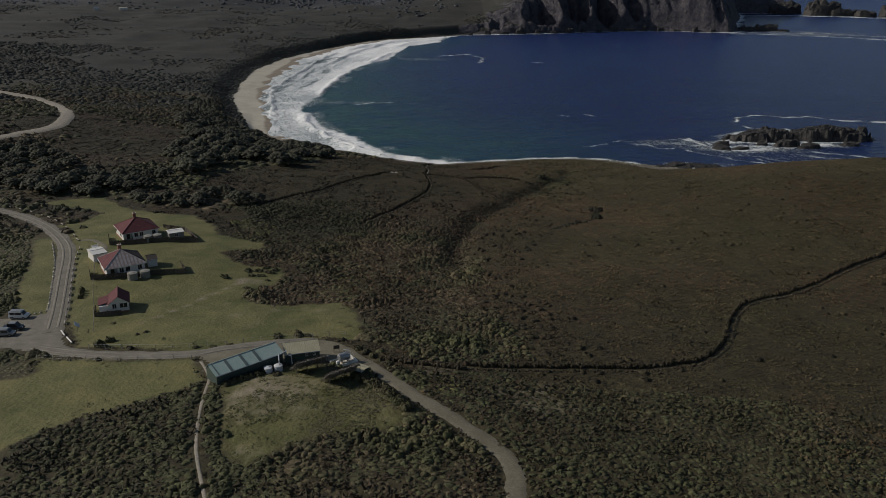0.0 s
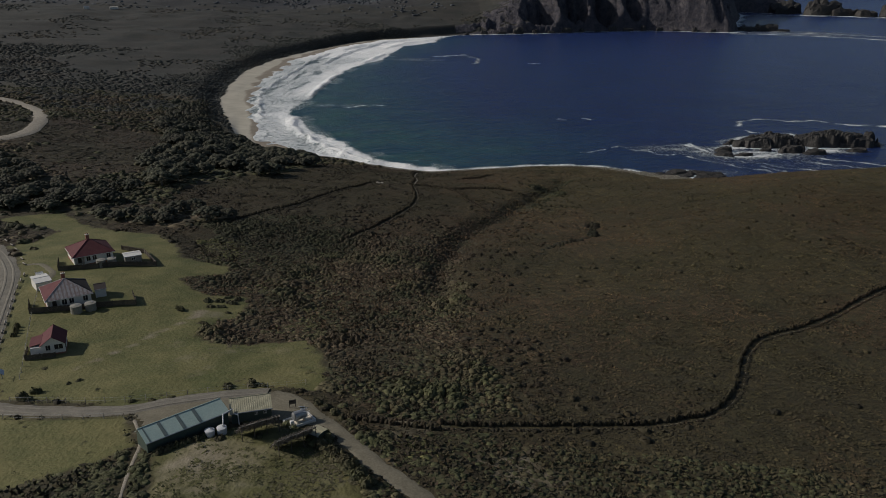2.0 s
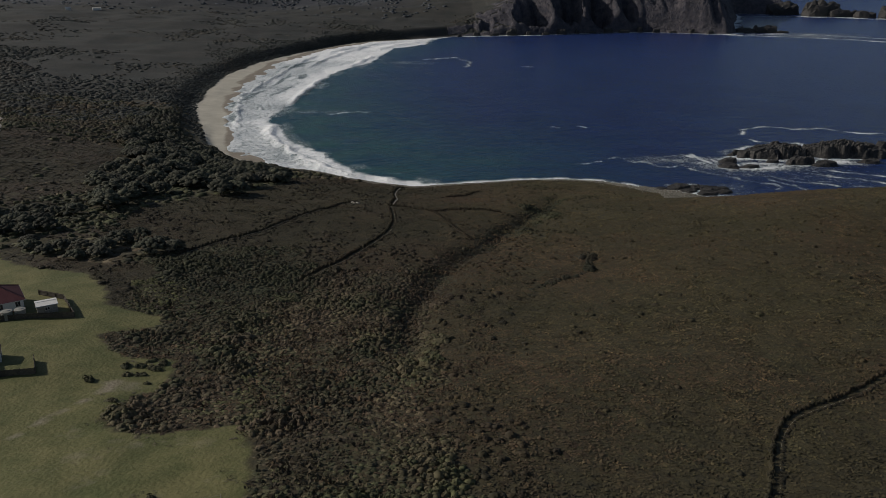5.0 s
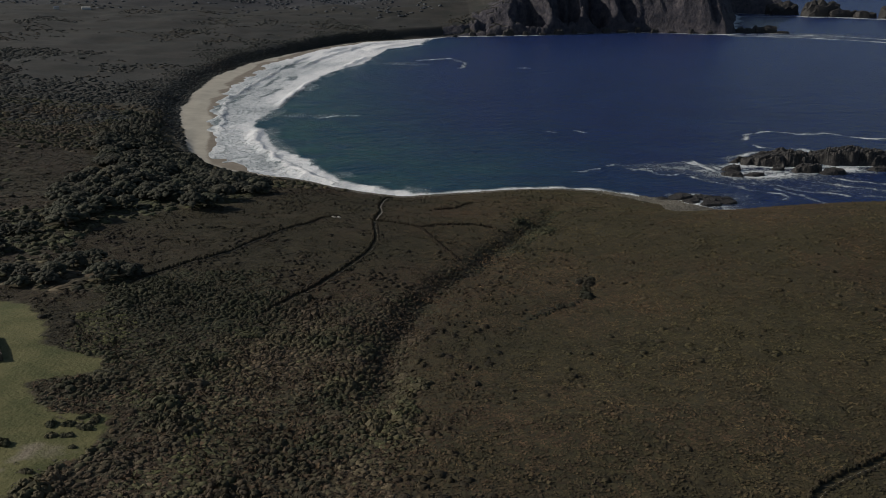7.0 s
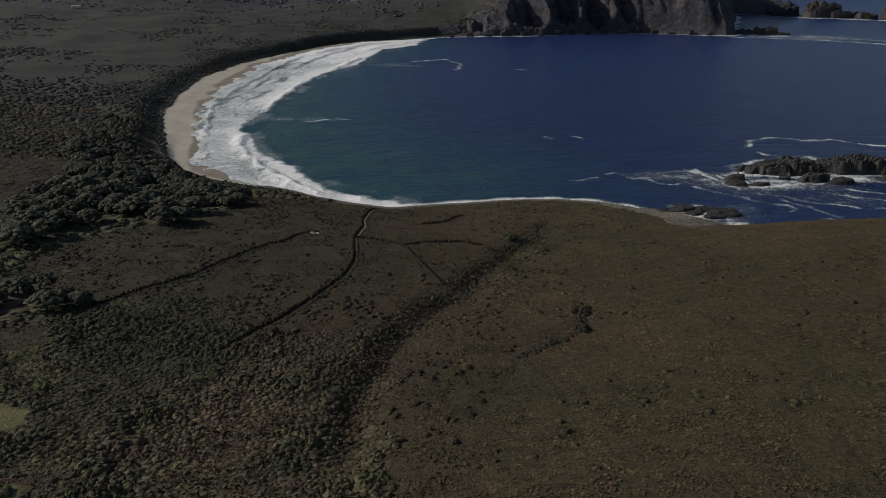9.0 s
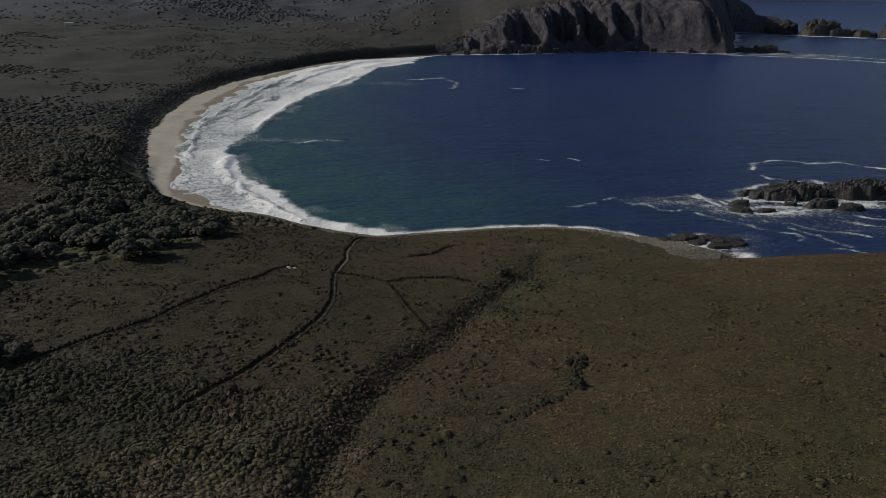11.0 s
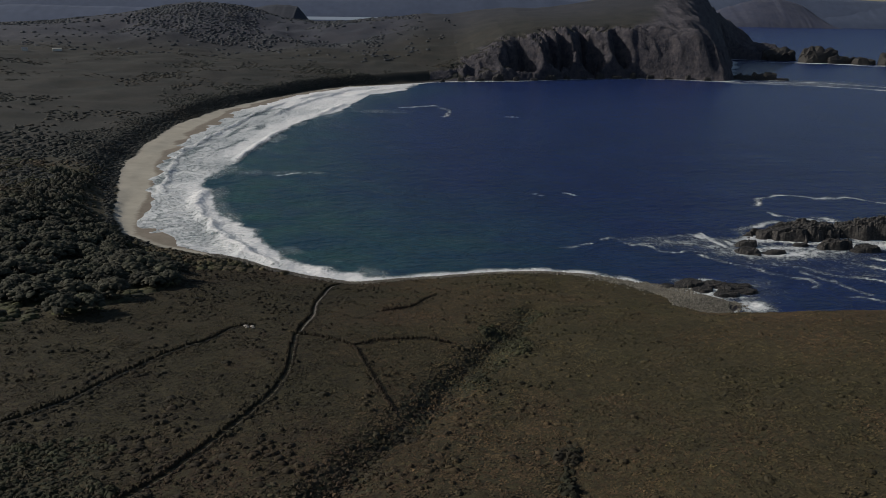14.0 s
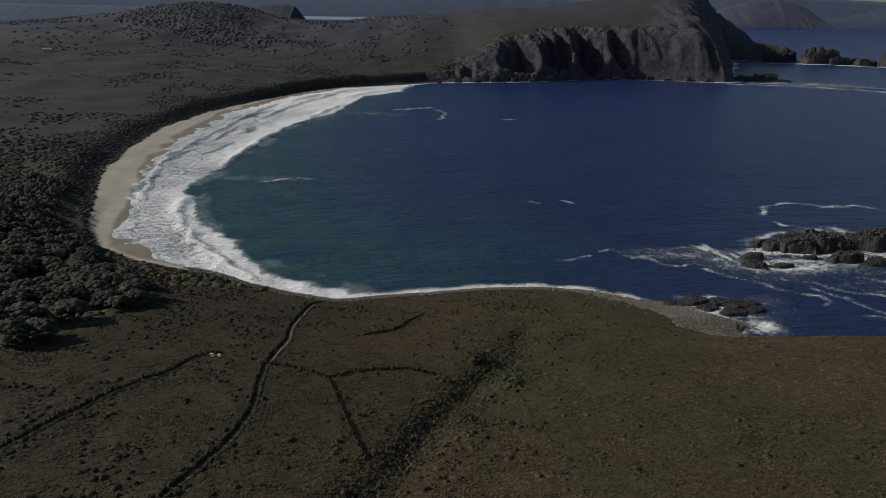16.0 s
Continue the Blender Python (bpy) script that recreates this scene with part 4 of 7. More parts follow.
def leafy(seed, sides, leaves, leaf, rings=((0.92, -0.25), (0.82, 0.42)), crown=0.85):
    """A leafy clump: a small uneven core under a loose shell of leaf sprays."""
    r = np.random.default_rng(seed)
    pts, tris = [], []
    for rad, z in rings:
        a = np.arange(sides) * 2 * np.pi / sides + r.uniform(0, 1)
        rr = rad * r.uniform(0.78, 1.2, sides)
        pts += list(zip(rr * np.cos(a), rr * np.sin(a), z * r.uniform(0.75, 1.25, sides)))
    pts.append((r.uniform(-0.2, 0.2), r.uniform(-0.2, 0.2), crown * r.uniform(0.88, 1.1)))
    for k in range(len(rings)):
        for i in range(sides):
            j = (i + 1) % sides
            if k + 1 < len(rings):
                tris += [(k * sides + i, k * sides + j, (k + 1) * sides + j), (k * sides + i, (k + 1) * sides + j, (k + 1) * sides + i)]
            else:
                tris.append((k * sides + i, k * sides + j, len(pts) - 1))
    for _ in range(leaves):
        a, e = r.uniform(0, 6.28), math.asin(r.uniform(0.02, 1))
        up = np.array((math.cos(a) * math.cos(e), math.sin(a) * math.cos(e), math.sin(e)))
        c = up * (0.92, 0.92, 0.95) * r.uniform(0.85, 1.12)
        u = np.cross(up, r.normal(0, 1, 3))
        u /= np.linalg.norm(u)
        v = np.cross(up, u) + up * r.uniform(-0.5, 0.5)
        k, n = leaf * r.uniform(0.7, 1.3), len(pts)
        pts += [tuple(c + u * k), tuple(c - u * k * 0.6 + v * k * 0.8), tuple(c - u * k * 0.5 - v * k * 0.9)]
        tris.append((n, n + 1, n + 2))
    return np.array(pts), np.array(tris)


def spray(seed, leaves, leaf):
    """A low tuft with no core: twigs and leaves strewn over a disc."""
    r = np.random.default_rng(seed)
    q, a = np.sqrt(r.uniform(0, 1, leaves)), r.uniform(0, 6.28, leaves)
    c = np.stack([q * np.cos(a), q * np.sin(a), (1 - 0.6 * q) * r.uniform(0.3, 1.0, leaves)], -1)
    pts = []
    for k in c:
        t = r.uniform(0, 6.28)
        u, v = np.array((math.cos(t), math.sin(t), 0)), np.array((-math.sin(t), math.cos(t), 0))
        size, up = leaf * r.uniform(0.6, 1.4), r.normal(0, 0.42, 3)
        pts += [k + u * size + (0, 0, up[0]), k - u * size * 0.6 + v * size * 0.85 + (0, 0, up[1]), k - u * size * 0.5 - v * size * 0.9 + (0, 0, up[2])]
    return np.array(pts), np.arange(3 * leaves).reshape(-1, 3)


DOMES = [leafy(s, 5, 17, 0.33) for s in range(8)]
CROWNS = [leafy(s, 5, 15, 0.28, ((0.92, -0.2), (0.85, 0.42)), 0.92) for s in range(60, 66)]
LOW_TUFTS = [spray(s, 10, 0.37) for s in range(40, 50)]
TUFTS = [leafy(s, 5, 9, 0.36) for s in range(20, 28)]


def thicket(name, x, y, size, tall, tone, warm, m, label, category, shapes, sink=0.12, fleck=0.2):
    """Many clumps of leaves as one mesh of stuff, each turned and sized by itself."""
    z = ground_at(x, y) - sink * tall
    kind, turn = rng.integers(0, len(shapes), len(x)), rng.uniform(0, 6.28, len(x))
    points, faces, tones, warms, start = [], [], [], [], 0
    for k, (p, t) in enumerate(shapes):
        i = np.nonzero(kind == k)[0]
        if not len(i):
            continue
        c, s = np.cos(turn[i])[:, None], np.sin(turn[i])[:, None]
        sx_, sy_ = size[i] * rng.uniform(0.8, 1.25, len(i)), size[i] * rng.uniform(0.8, 1.25, len(i))
        px, py = p[:, 0] * sx_[:, None], p[:, 1] * sy_[:, None]
        q = np.stack([x[i][:, None] + px * c - py * s, y[i][:, None] + px * s + py * c, z[i][:, None] + p[:, 2] * tall[i][:, None]], -1)
        points.append(q.reshape(-1, 3))
        faces.append((t[None] + (np.arange(len(i)) * len(p))[:, None, None] + start).reshape(-1, 3))
        tones.append((tone[i][:, None] * rng.uniform(1 - fleck, 1 + fleck, (len(i), len(p)))).ravel())
        warms.append(np.repeat(warm[i], len(p)))
        start += len(i) * len(p)
    ob = mesh_from(name, np.concatenate(points), np.concatenate(faces), {"tone": np.concatenate(tones), "warm": np.clip(np.concatenate(warms), 0, 1)}, m, True)
    return tagged(ob, label, category, kind="stuff")


def jittered(x0, x1, y0, y1, gap):
    ax, ay = np.meshgrid(np.arange(x0, x1, gap), np.arange(y0, y1, gap))
    return (ax + rng.uniform(-0.48, 0.48, ax.shape) * gap).ravel(), (ay + rng.uniform(-0.48, 0.48, ax.shape) * gap).ravel()


def seen_side(x, y):
    """Leaves out what lies far to the sides of the flight."""
    return (np.abs(x - 0.22 * y) < 24 + 0.60 * np.clip(y, 0, 500)) & (x > -0.62 * y - 34)


def free(x, y, room=1.0):
    return (meadow_at(x, y) < -0.3 * room - 1.6 * (grain(x, y, 5, 41) - 0.45)) & (drive_at(x, y) > 0.5 * room) & (trod_at(x, y) > 0.75 + 0.35 * room) & (coast_distance(x, y) > 5.5 + 9 * step(98, 128, x))


def dryness(x, y, more):
    """How brown the leaves are: patches, and each clump for itself."""
    return np.clip(1.5 * grain(x, y, 38, 58) + 0.8 * grain(x, y, 9, 59) - 0.85 + more + rng.normal(0, 0.22, len(x)), 0, 1)


def scrubby(x, y):
    """Where tall scrub stands: the ring above, with a ragged edge."""
    return (off_ring(SCRUB, x, y) + 13 * (grain(x, y, 14, 80) - 0.5) + 7 * (grain(x, y, 4.5, 81) - 0.5) > 0) & (meadow_at(x, y) < -0.2)


def bank(y):
    return np.interp(y, (480, 520, 620, 700, 880, 1000, 1150, 1300), (9, 14, 21, 25, 26, 18, 8, 5))


# low heath on the hill and down to the bay
x, y = jittered(-90, 215, 72, 462, 0.98)
bushy = in_wood(x, y) | (off_ring(PADDOCK, x, y) > -1)
brush = scrubby(x, y) | (y < 126 - 0.1 * x)
ok = seen_side(x, y) & ~bushy & free(x, y, 0.6) & (rng.uniform(0, 1, len(x)) < np.where(brush, 0.55, 0.72 + 0.4 * grain(x, y, 7, 43)))
x, y, brush = x[ok], y[ok], brush[ok]
patch = grain(x, y, 26, 44) * 0.45 + grain(x, y, 7, 45) * 0.55
# bushes of the scrub thin out into the heath
edge = step(26, 0, -off_ring(SCRUB, x, y)) * step(0.35, 0.7, grain(x, y, 8, 63))
lone = ~brush & (rng.uniform(0, 1, len(x)) < 0.002 + 0.020 * grain(x, y, 19, 42) ** 2 + 0.16 * edge + 0.10 * step(22, -12, x) * step(225, 250, y) * step(0.48, 0.72, grain(x, y, 10, 70)) + 0.12 * step(85, 25, coast_distance(x, y)) * step(0.4, 0.7, grain(x, y, 9, 67)) * step(110, 80, x))
west = step(60, 0, x)
tall_ = rng.uniform(0.14, 0.34, len(x)) * (0.4 + 1.2 * grain(x, y, 4.5, 82)) * np.where(brush, 2.2, 1)
tone_ = 1.08 * (1 - west * (0.22 + 0.22 * step(190, 240, y))) * (1 - 0.31 * step(225, 125, y)) * rng.uniform(0.68, 1.32, len(x)) * (0.74 + 0.68 * patch)
tone_ *= np.where(rng.uniform(0, 1, len(x)) < 0.03 * step(0.5, 0.8, grain(x, y, 11, 68)), 1.8, 1)
dry_ = dryness(x, y, -0.12 + 0.1 * west + 0.25 * bump(x, y, 128, 320, 40, 55))
thicket("heath", x[~lone], y[~lone], rng.uniform(0.6, 1.0, (~lone).sum()), tall_[~lone], tone_[~lone], dry_[~lone], M_HEATH, "low olive-brown coastal heath covering the hillside", "heath", LOW_TUFTS, 0.3, 0.38)
thicket("heath_bushes", x[lone], y[lone], rng.uniform(0.5, 1.0, lone.sum()) * (1 + 0.6 * rng.uniform(0, 1, lone.sum()) ** 3), rng.uniform(0.35, 0.85, lone.sum()), 0.8 * tone_[lone], dry_[lone] * 0.7, M_HEATH, "small dark bushes scattered through the heath", "bushes", DOMES)

# taller scrub: between the lawns and the gully, round the paddock and in the foreground
x, y = jittered(-168, 150, 72, 405, 1.2)
fore = (y < 128 - 0.1 * x + 6 * (grain(x, y, 12, 46) - 0.5)) & (off_ring(PADDOCK, x, y) < -0.5)
gul = off_line(GULLY, x, y) < 0.7 + 2.4 * grain(x, y, 6, 83)
gul |= (off_line(GULLY_RIGHT, x, y) < 0.7 + 0.8 * grain(x, y, 5, 84))
west = np.maximum(off_ring(LEFT_SCRUB, x, y), off_ring(LOW_BUSH, x, y)) > 0
ok = (seen_side(x, y) | west) & (fore & (x > -95) | gul | scrubby(x, y) | west) & free(x, y, 1.0)
x, y = x[ok], y[ok]
near_pad = step(17, 7, -off_ring(PADDOCK, x, y))
fore = step(134, 122, y + 0.1 * x) * (1 - near_pad)
low = 0.4 * step(16, 30, x) * step(140, 120, y)
rag = 5 * (grain(x, y, 5, 96) - 0.5)
fresh = step(-1.5, 2, np.maximum.reduce([off_ring(p, x, y) for p in GRASSY]) + rag)
gloom = step(-2, 2, np.maximum.reduce([off_ring(p, x, y) for p in DARK]) + rag)
russet = step(0.5, 0.66, grain(x, y, 24, 65)) * step(-60, -20, x) + bump(x, y, -8, 155, 12, 14) + 1.2 * (off_ring(LOW_BUSH, x, y) > 0)
grassy = rng.uniform(0, 1, len(x)) < 0.8 * fresh
# three sizes: small brush, rounded bushes, and now and then a big dome
clump = 0.55 * grain(x, y, 13, 48) + 0.45 * grain(x, y, 5, 49)
dome = rng.uniform(0, 1, len(x)) < 0.12 * near_pad + (0.010 + 0.085 * step(0.5, 0.72, clump)) * (1 - 0.9 * fore) * (1 - low)
wide_ = np.where(dome, rng.uniform(1.1, 1.8, len(x)) * (1 + 0.75 * rng.uniform(0, 1, len(x)) ** 2 * (1 - near_pad)), rng.uniform(0.5, 1.0, len(x)) * (0.7 + 0.5 * clump)) * (1 - 0.2 * fore)
high_ = wide_ * rng.uniform(0.5, 1.1, len(x)) * (0.12 + 1.6 * step(0.2, 0.9, clump) + 0.2 * clump) * np.where(dome, 0.50, 0.85) * (1 - 0.4 * (off_line(GULLY, x, y) < 4)) * (1 - 0.35 * low) * (1 + 0.35 * gloom) * (1 - 0.45 * fresh) * (1 + 0.5 * (off_ring(LEFT_SCRUB, x, y) > 0)) * (1 - 0.30 * fore)
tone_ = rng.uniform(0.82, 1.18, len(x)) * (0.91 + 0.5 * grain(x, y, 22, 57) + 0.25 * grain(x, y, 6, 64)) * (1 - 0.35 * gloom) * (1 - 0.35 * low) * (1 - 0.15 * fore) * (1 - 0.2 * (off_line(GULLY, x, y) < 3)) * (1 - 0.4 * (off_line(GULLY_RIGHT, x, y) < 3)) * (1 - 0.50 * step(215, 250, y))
dry_ = dryness(x, y, -0.48 + 0.1 * low + 0.42 * russet)
lobes, home = 8, np.repeat(np.nonzero(dome)[0], 8)
turn, out_ = rng.uniform(0, 6.28, len(home)), np.sqrt(np.tile((np.arange(lobes) + 0.3) / lobes, dome.sum())) * 0.8
x, y = np.concatenate([x, x[home] + np.cos(turn) * out_ * wide_[home]]), np.concatenate([y, y[home] + np.sin(turn) * out_ * wide_[home]])
high_ = np.concatenate([high_, high_[home] * (1.05 - 0.45 * out_ ** 2) * rng.uniform(0.85, 1.15, len(home))])
wide_ = np.concatenate([wide_, wide_[home] * rng.uniform(0.42, 0.6, len(home))])
tone_, dry_ = np.concatenate([tone_, tone_[home] * rng.uniform(0.9, 1.12, len(home))]), np.concatenate([dry_, dry_[home]])
keep = np.concatenate([~dome, np.ones(len(home), bool)])
grassy = np.concatenate([grassy, grassy[home]])[keep]
x, y, high_, wide_, tone_, dry_ = x[keep], y[keep], high_[keep], wide_[keep], tone_[keep], dry_[keep]
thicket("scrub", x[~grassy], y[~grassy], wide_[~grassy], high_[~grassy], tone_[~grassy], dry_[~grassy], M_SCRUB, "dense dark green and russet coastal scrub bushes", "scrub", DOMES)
thicket("grassy_scrub", x[grassy], y[grassy], wide_[grassy], high_[grassy], rng.uniform(0.7, 1.3, grassy.sum()), dry_[grassy] * 0.4, M_FRESH, "low yellow-green grassy scrub between darker bushes", "scrub", TUFTS)

# taller clumps that line the paths, toned dark to carry the shade along them
hx, hy = [], []
hz = []
for line, off in ((PATH_RIGHT, 0.85), (PATH_BEACH[:6], 1.0), (PATH_BEACH[5:], 0.85), (PATH_LEFT, 0.7), (TRAIL_A, 0.45), (TRAIL_B, 0.4), (TRAIL_C, 0.5)):
    c = smooth_line(line, 0.62)
    way = np.gradient(c, axis=0)
    way /= np.linalg.norm(way, axis=1, keepdims=True)
    for side in (-1, 1):
        hx.append(c[:, 0] + way[:, 1] * off * side + rng.normal(0, 0.14, len(c))), hy.append(c[:, 1] - way[:, 0] * off * side + rng.normal(0, 0.14, len(c))), hz.append(np.where(way[:, 1] * side < 0, rng.uniform(0.8, 1.5, len(c)), rng.uniform(0.15, 0.4, len(c))))
x, y, edge_tall = np.concatenate(hx), np.concatenate(hy), np.concatenate(hz)
ok = seen_side(x, y) & (drive_at(x, y) > 0.5) & (coast_distance(x, y) > 5)
x, y, edge_tall = x[ok], y[ok], edge_tall[ok]
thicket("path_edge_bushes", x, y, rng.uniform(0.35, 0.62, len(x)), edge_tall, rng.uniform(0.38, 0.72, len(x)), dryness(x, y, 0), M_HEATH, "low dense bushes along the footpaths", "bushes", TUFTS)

# rough grass in the paddock and along the lawns' edges
x, y = jittered(-60, 0, 94, 196, 0.7)
pad, mead = off_ring(PADDOCK, x, y), meadow_at(x, y)
ok = (drive_at(x, y) > 0.6) & (((pad > 0.1) & (rng.uniform(0, 1, len(x)) < 0.12 + 0.85 * step(0.40, 0.62, grain(x, y, 5, 71)) * (0.45 + 0.55 * step(-32, -16, x)))) | ((mead > 0.1) & (rng.uniform(0, 1, len(x)) < 0.12 * step(7, 0, mead) * step(0.4, 0.7, grain(x, y, 6, 72)))))
x, y = x[ok], y[ok]
thicket("tussocks", x, y, rng.uniform(0.35, 0.8, len(x)), rng.uniform(0.08, 0.26, len(x)), rng.uniform(0.75, 1.25, len(x)), dryness(x, y, 0.1), M_FRESH, "rough grass tussocks in the paddock", "grass", LOW_TUFTS, 0.3)

# under-wood and far bush
x, y = jittered(-330, -60, 225, 660, 2.3)
ok = (x > -0.62 * y - 50) & ~scrubby(x, y) & ~in_wood(x, y) & free(x, y, 1.2) & (coast_distance(x, y) > 34) & ((y > 455) | (x < -88)) & (off_ring(FAR_THICKET, x, y) < 5)
x, y = x[ok], y[ok]
thicket("hill_heath", x, y, rng.uniform(1.3, 2.4, len(x)), rng.uniform(0.2, 0.45, len(x)) * (0.5 + grain(x, y, 5, 94)), rng.uniform(0.38, 0.66, len(x)), dryness(x, y, 0.15), M_HEATH, "low brown heath on the slope behind the wood", "heath", LOW_TUFTS, 0.3)
x, y = jittered(-330, -20, 225, 660, 3.0)
d = coast_distance(x, y)
sand = np.interp(y, (470, 490, 520, 620, 880), (4, 12, 20, 27, 29))
ok = (x > -0.62 * y - 60) & ~scrubby(x, y) & free(x, y, 1.6) & ((off_ring(OPEN_SLOPE, x, y) + 16 * (grain(x, y, 15, 99) - 0.5) < 0) | (rng.uniform(0, 1, len(x)) < 0.06)) & (d > sand + 2) & ((y > 455) | in_wood(x, y) | (x < -88)) & (rng.uniform(0, 1, len(x)) < np.where(in_wood(x, y), 0.6, 1.5 * grain(x, y, 34, 49) - 0.30))
x, y = x[ok], y[ok]
big = 0.6 + 0.8 * grain(x, y, 26, 49)
thicket("bush_cover", x, y, rng.uniform(1.2, 2.5, len(x)) * big, rng.uniform(0.7, 1.9, len(x)) * big * np.where(in_wood(x, y), 0.6, 1), rng.uniform(0.5, 1.25, len(x)), dryness(x, y, -0.1), M_SCRUB, "mixed dark bushes on the slope behind the beach", "scrub", DOMES)

x, y = jittered(-1000, 330, 560, 1720, 4.8)
d = coast_distance(x, y)
clump = grain(x, y, 95, 50) * 0.5 + grain(x, y, 30, 51) * 0.5
dense = off_ring(FAR_THICKET, x, y) + 110 * (grain(x, y, 60, 91) - 0.5) + 40 * (grain(x, y, 18, 97) - 0.5) > 0
ok = (x > -0.62 * y - 100) & (d > bank(y) + 25) & ~dense & (rng.uniform(0, 1, len(x)) < np.where(y < 800, 0.10, 0.03) + 2.6 * (clump - np.where(y < 800, 0.52, 0.56))) & (drive_at(x, y) > 3) & (y < 1480)
x, y, clump = x[ok], y[ok], clump[ok]
near = step(950, 650, y)
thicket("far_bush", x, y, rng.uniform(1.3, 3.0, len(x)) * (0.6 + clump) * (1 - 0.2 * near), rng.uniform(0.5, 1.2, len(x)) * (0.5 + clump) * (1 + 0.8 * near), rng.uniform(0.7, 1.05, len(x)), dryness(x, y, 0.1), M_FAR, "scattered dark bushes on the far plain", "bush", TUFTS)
x, y = jittered(-640, -150, 540, 970, 4.2)
ok = (off_ring(FAR_THICKET, x, y) + 110 * (grain(x, y, 60, 91) - 0.5) + 40 * (grain(x, y, 18, 97) - 0.5) > 0) & (x > -0.62 * y - 60) & (drive_at(x, y) > 2.5) & (coast_distance(x, y) > bank(y) + 24) & (rng.uniform(0, 1, len(x)) < 0.25 + 1.1 * grain(x, y, 22, 92))
x, y = x[ok], y[ok]
big = 0.6 + 0.8 * grain(x, y, 20, 92)
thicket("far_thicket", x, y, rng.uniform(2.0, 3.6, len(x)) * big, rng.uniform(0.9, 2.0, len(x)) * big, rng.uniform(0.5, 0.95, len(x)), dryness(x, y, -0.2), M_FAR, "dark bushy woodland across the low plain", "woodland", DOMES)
# bank bushes: leaf tone lowered to carry the shade of the seaward face
x, y = jittered(-260, 60, 478, 1330, 2.7)
d = coast_distance(x, y)
ok = (d > bank(y) + 1.2 * (grain(x, y, 6, 73) - 0.3)) & (rng.uniform(0, 1, len(x)) < step(70, 6, (d - bank(y)) / (0.35 + 1.1 * grain(x, y, 45, 98))) ** 1.3) & ~in_wood(x, y) & (x < -40 + 0.2 * np.clip(y - 1150, 0, 400))
x, y = x[ok], y[ok]
thicket("bank_bushes", x, y, rng.uniform(1.2, 2.4, len(x)), rng.uniform(0.4, 0.9, len(x)) * (0.4 + 1.9 * grain(x, y, 17, 93)), rng.uniform(0.45, 0.95, len(x)), dryness(x, y, -0.4), M_FAR, "dark bushes along the bank above the beach", "bushes", TUFTS)
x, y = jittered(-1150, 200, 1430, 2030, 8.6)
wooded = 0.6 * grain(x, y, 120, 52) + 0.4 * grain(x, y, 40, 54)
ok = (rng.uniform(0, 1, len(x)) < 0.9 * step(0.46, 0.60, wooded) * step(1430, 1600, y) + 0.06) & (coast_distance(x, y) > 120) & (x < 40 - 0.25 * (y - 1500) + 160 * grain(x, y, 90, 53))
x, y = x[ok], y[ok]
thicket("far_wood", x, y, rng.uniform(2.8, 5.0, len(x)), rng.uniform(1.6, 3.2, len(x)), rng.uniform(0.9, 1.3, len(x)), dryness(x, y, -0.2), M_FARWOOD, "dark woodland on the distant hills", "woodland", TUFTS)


def part(name, bm, m, parent, label="", smooth=False):
    """Links a bmesh as one mesh object under a thing or a part."""
    me = bpy.data.meshes.new(name)
    bm.to_mesh(me)
    bm.free()
    me.materials.append(m)
    if smooth:
        me.polygons.foreach_set("use_smooth", np.ones(len(me.polygons), bool))
    ob = new(name, me)
    ob.parent = parent
    return tagged(ob, label) if label else ob


def thing(name, m, label, category, group=""):
    ob = new(name)
    ob.matrix_world = m
    ob.empty_display_size = 0.3
    return tagged(ob, label, category, group)


def rod(bm, a, b, r0, r1, k=6):
    """A tapered round bar from a to b."""
    a, b = Vector(a), Vector(b)
    turn = (b - a).to_track_quat("Z", "Y").to_matrix()
    low, top = [], []
    for i in range(k):
        v = turn @ Vector((math.cos(6.2832 * i / k), math.sin(6.2832 * i / k), 0))
        low.append(bm.verts.new(a + v * r0)), top.append(bm.verts.new(b + v * r1))
    for i in range(k):
        bm.faces.new((low[i], low[(i + 1) % k], top[(i + 1) % k], top[i]))
    bm.faces.new(top), bm.faces.new(low[::-1])


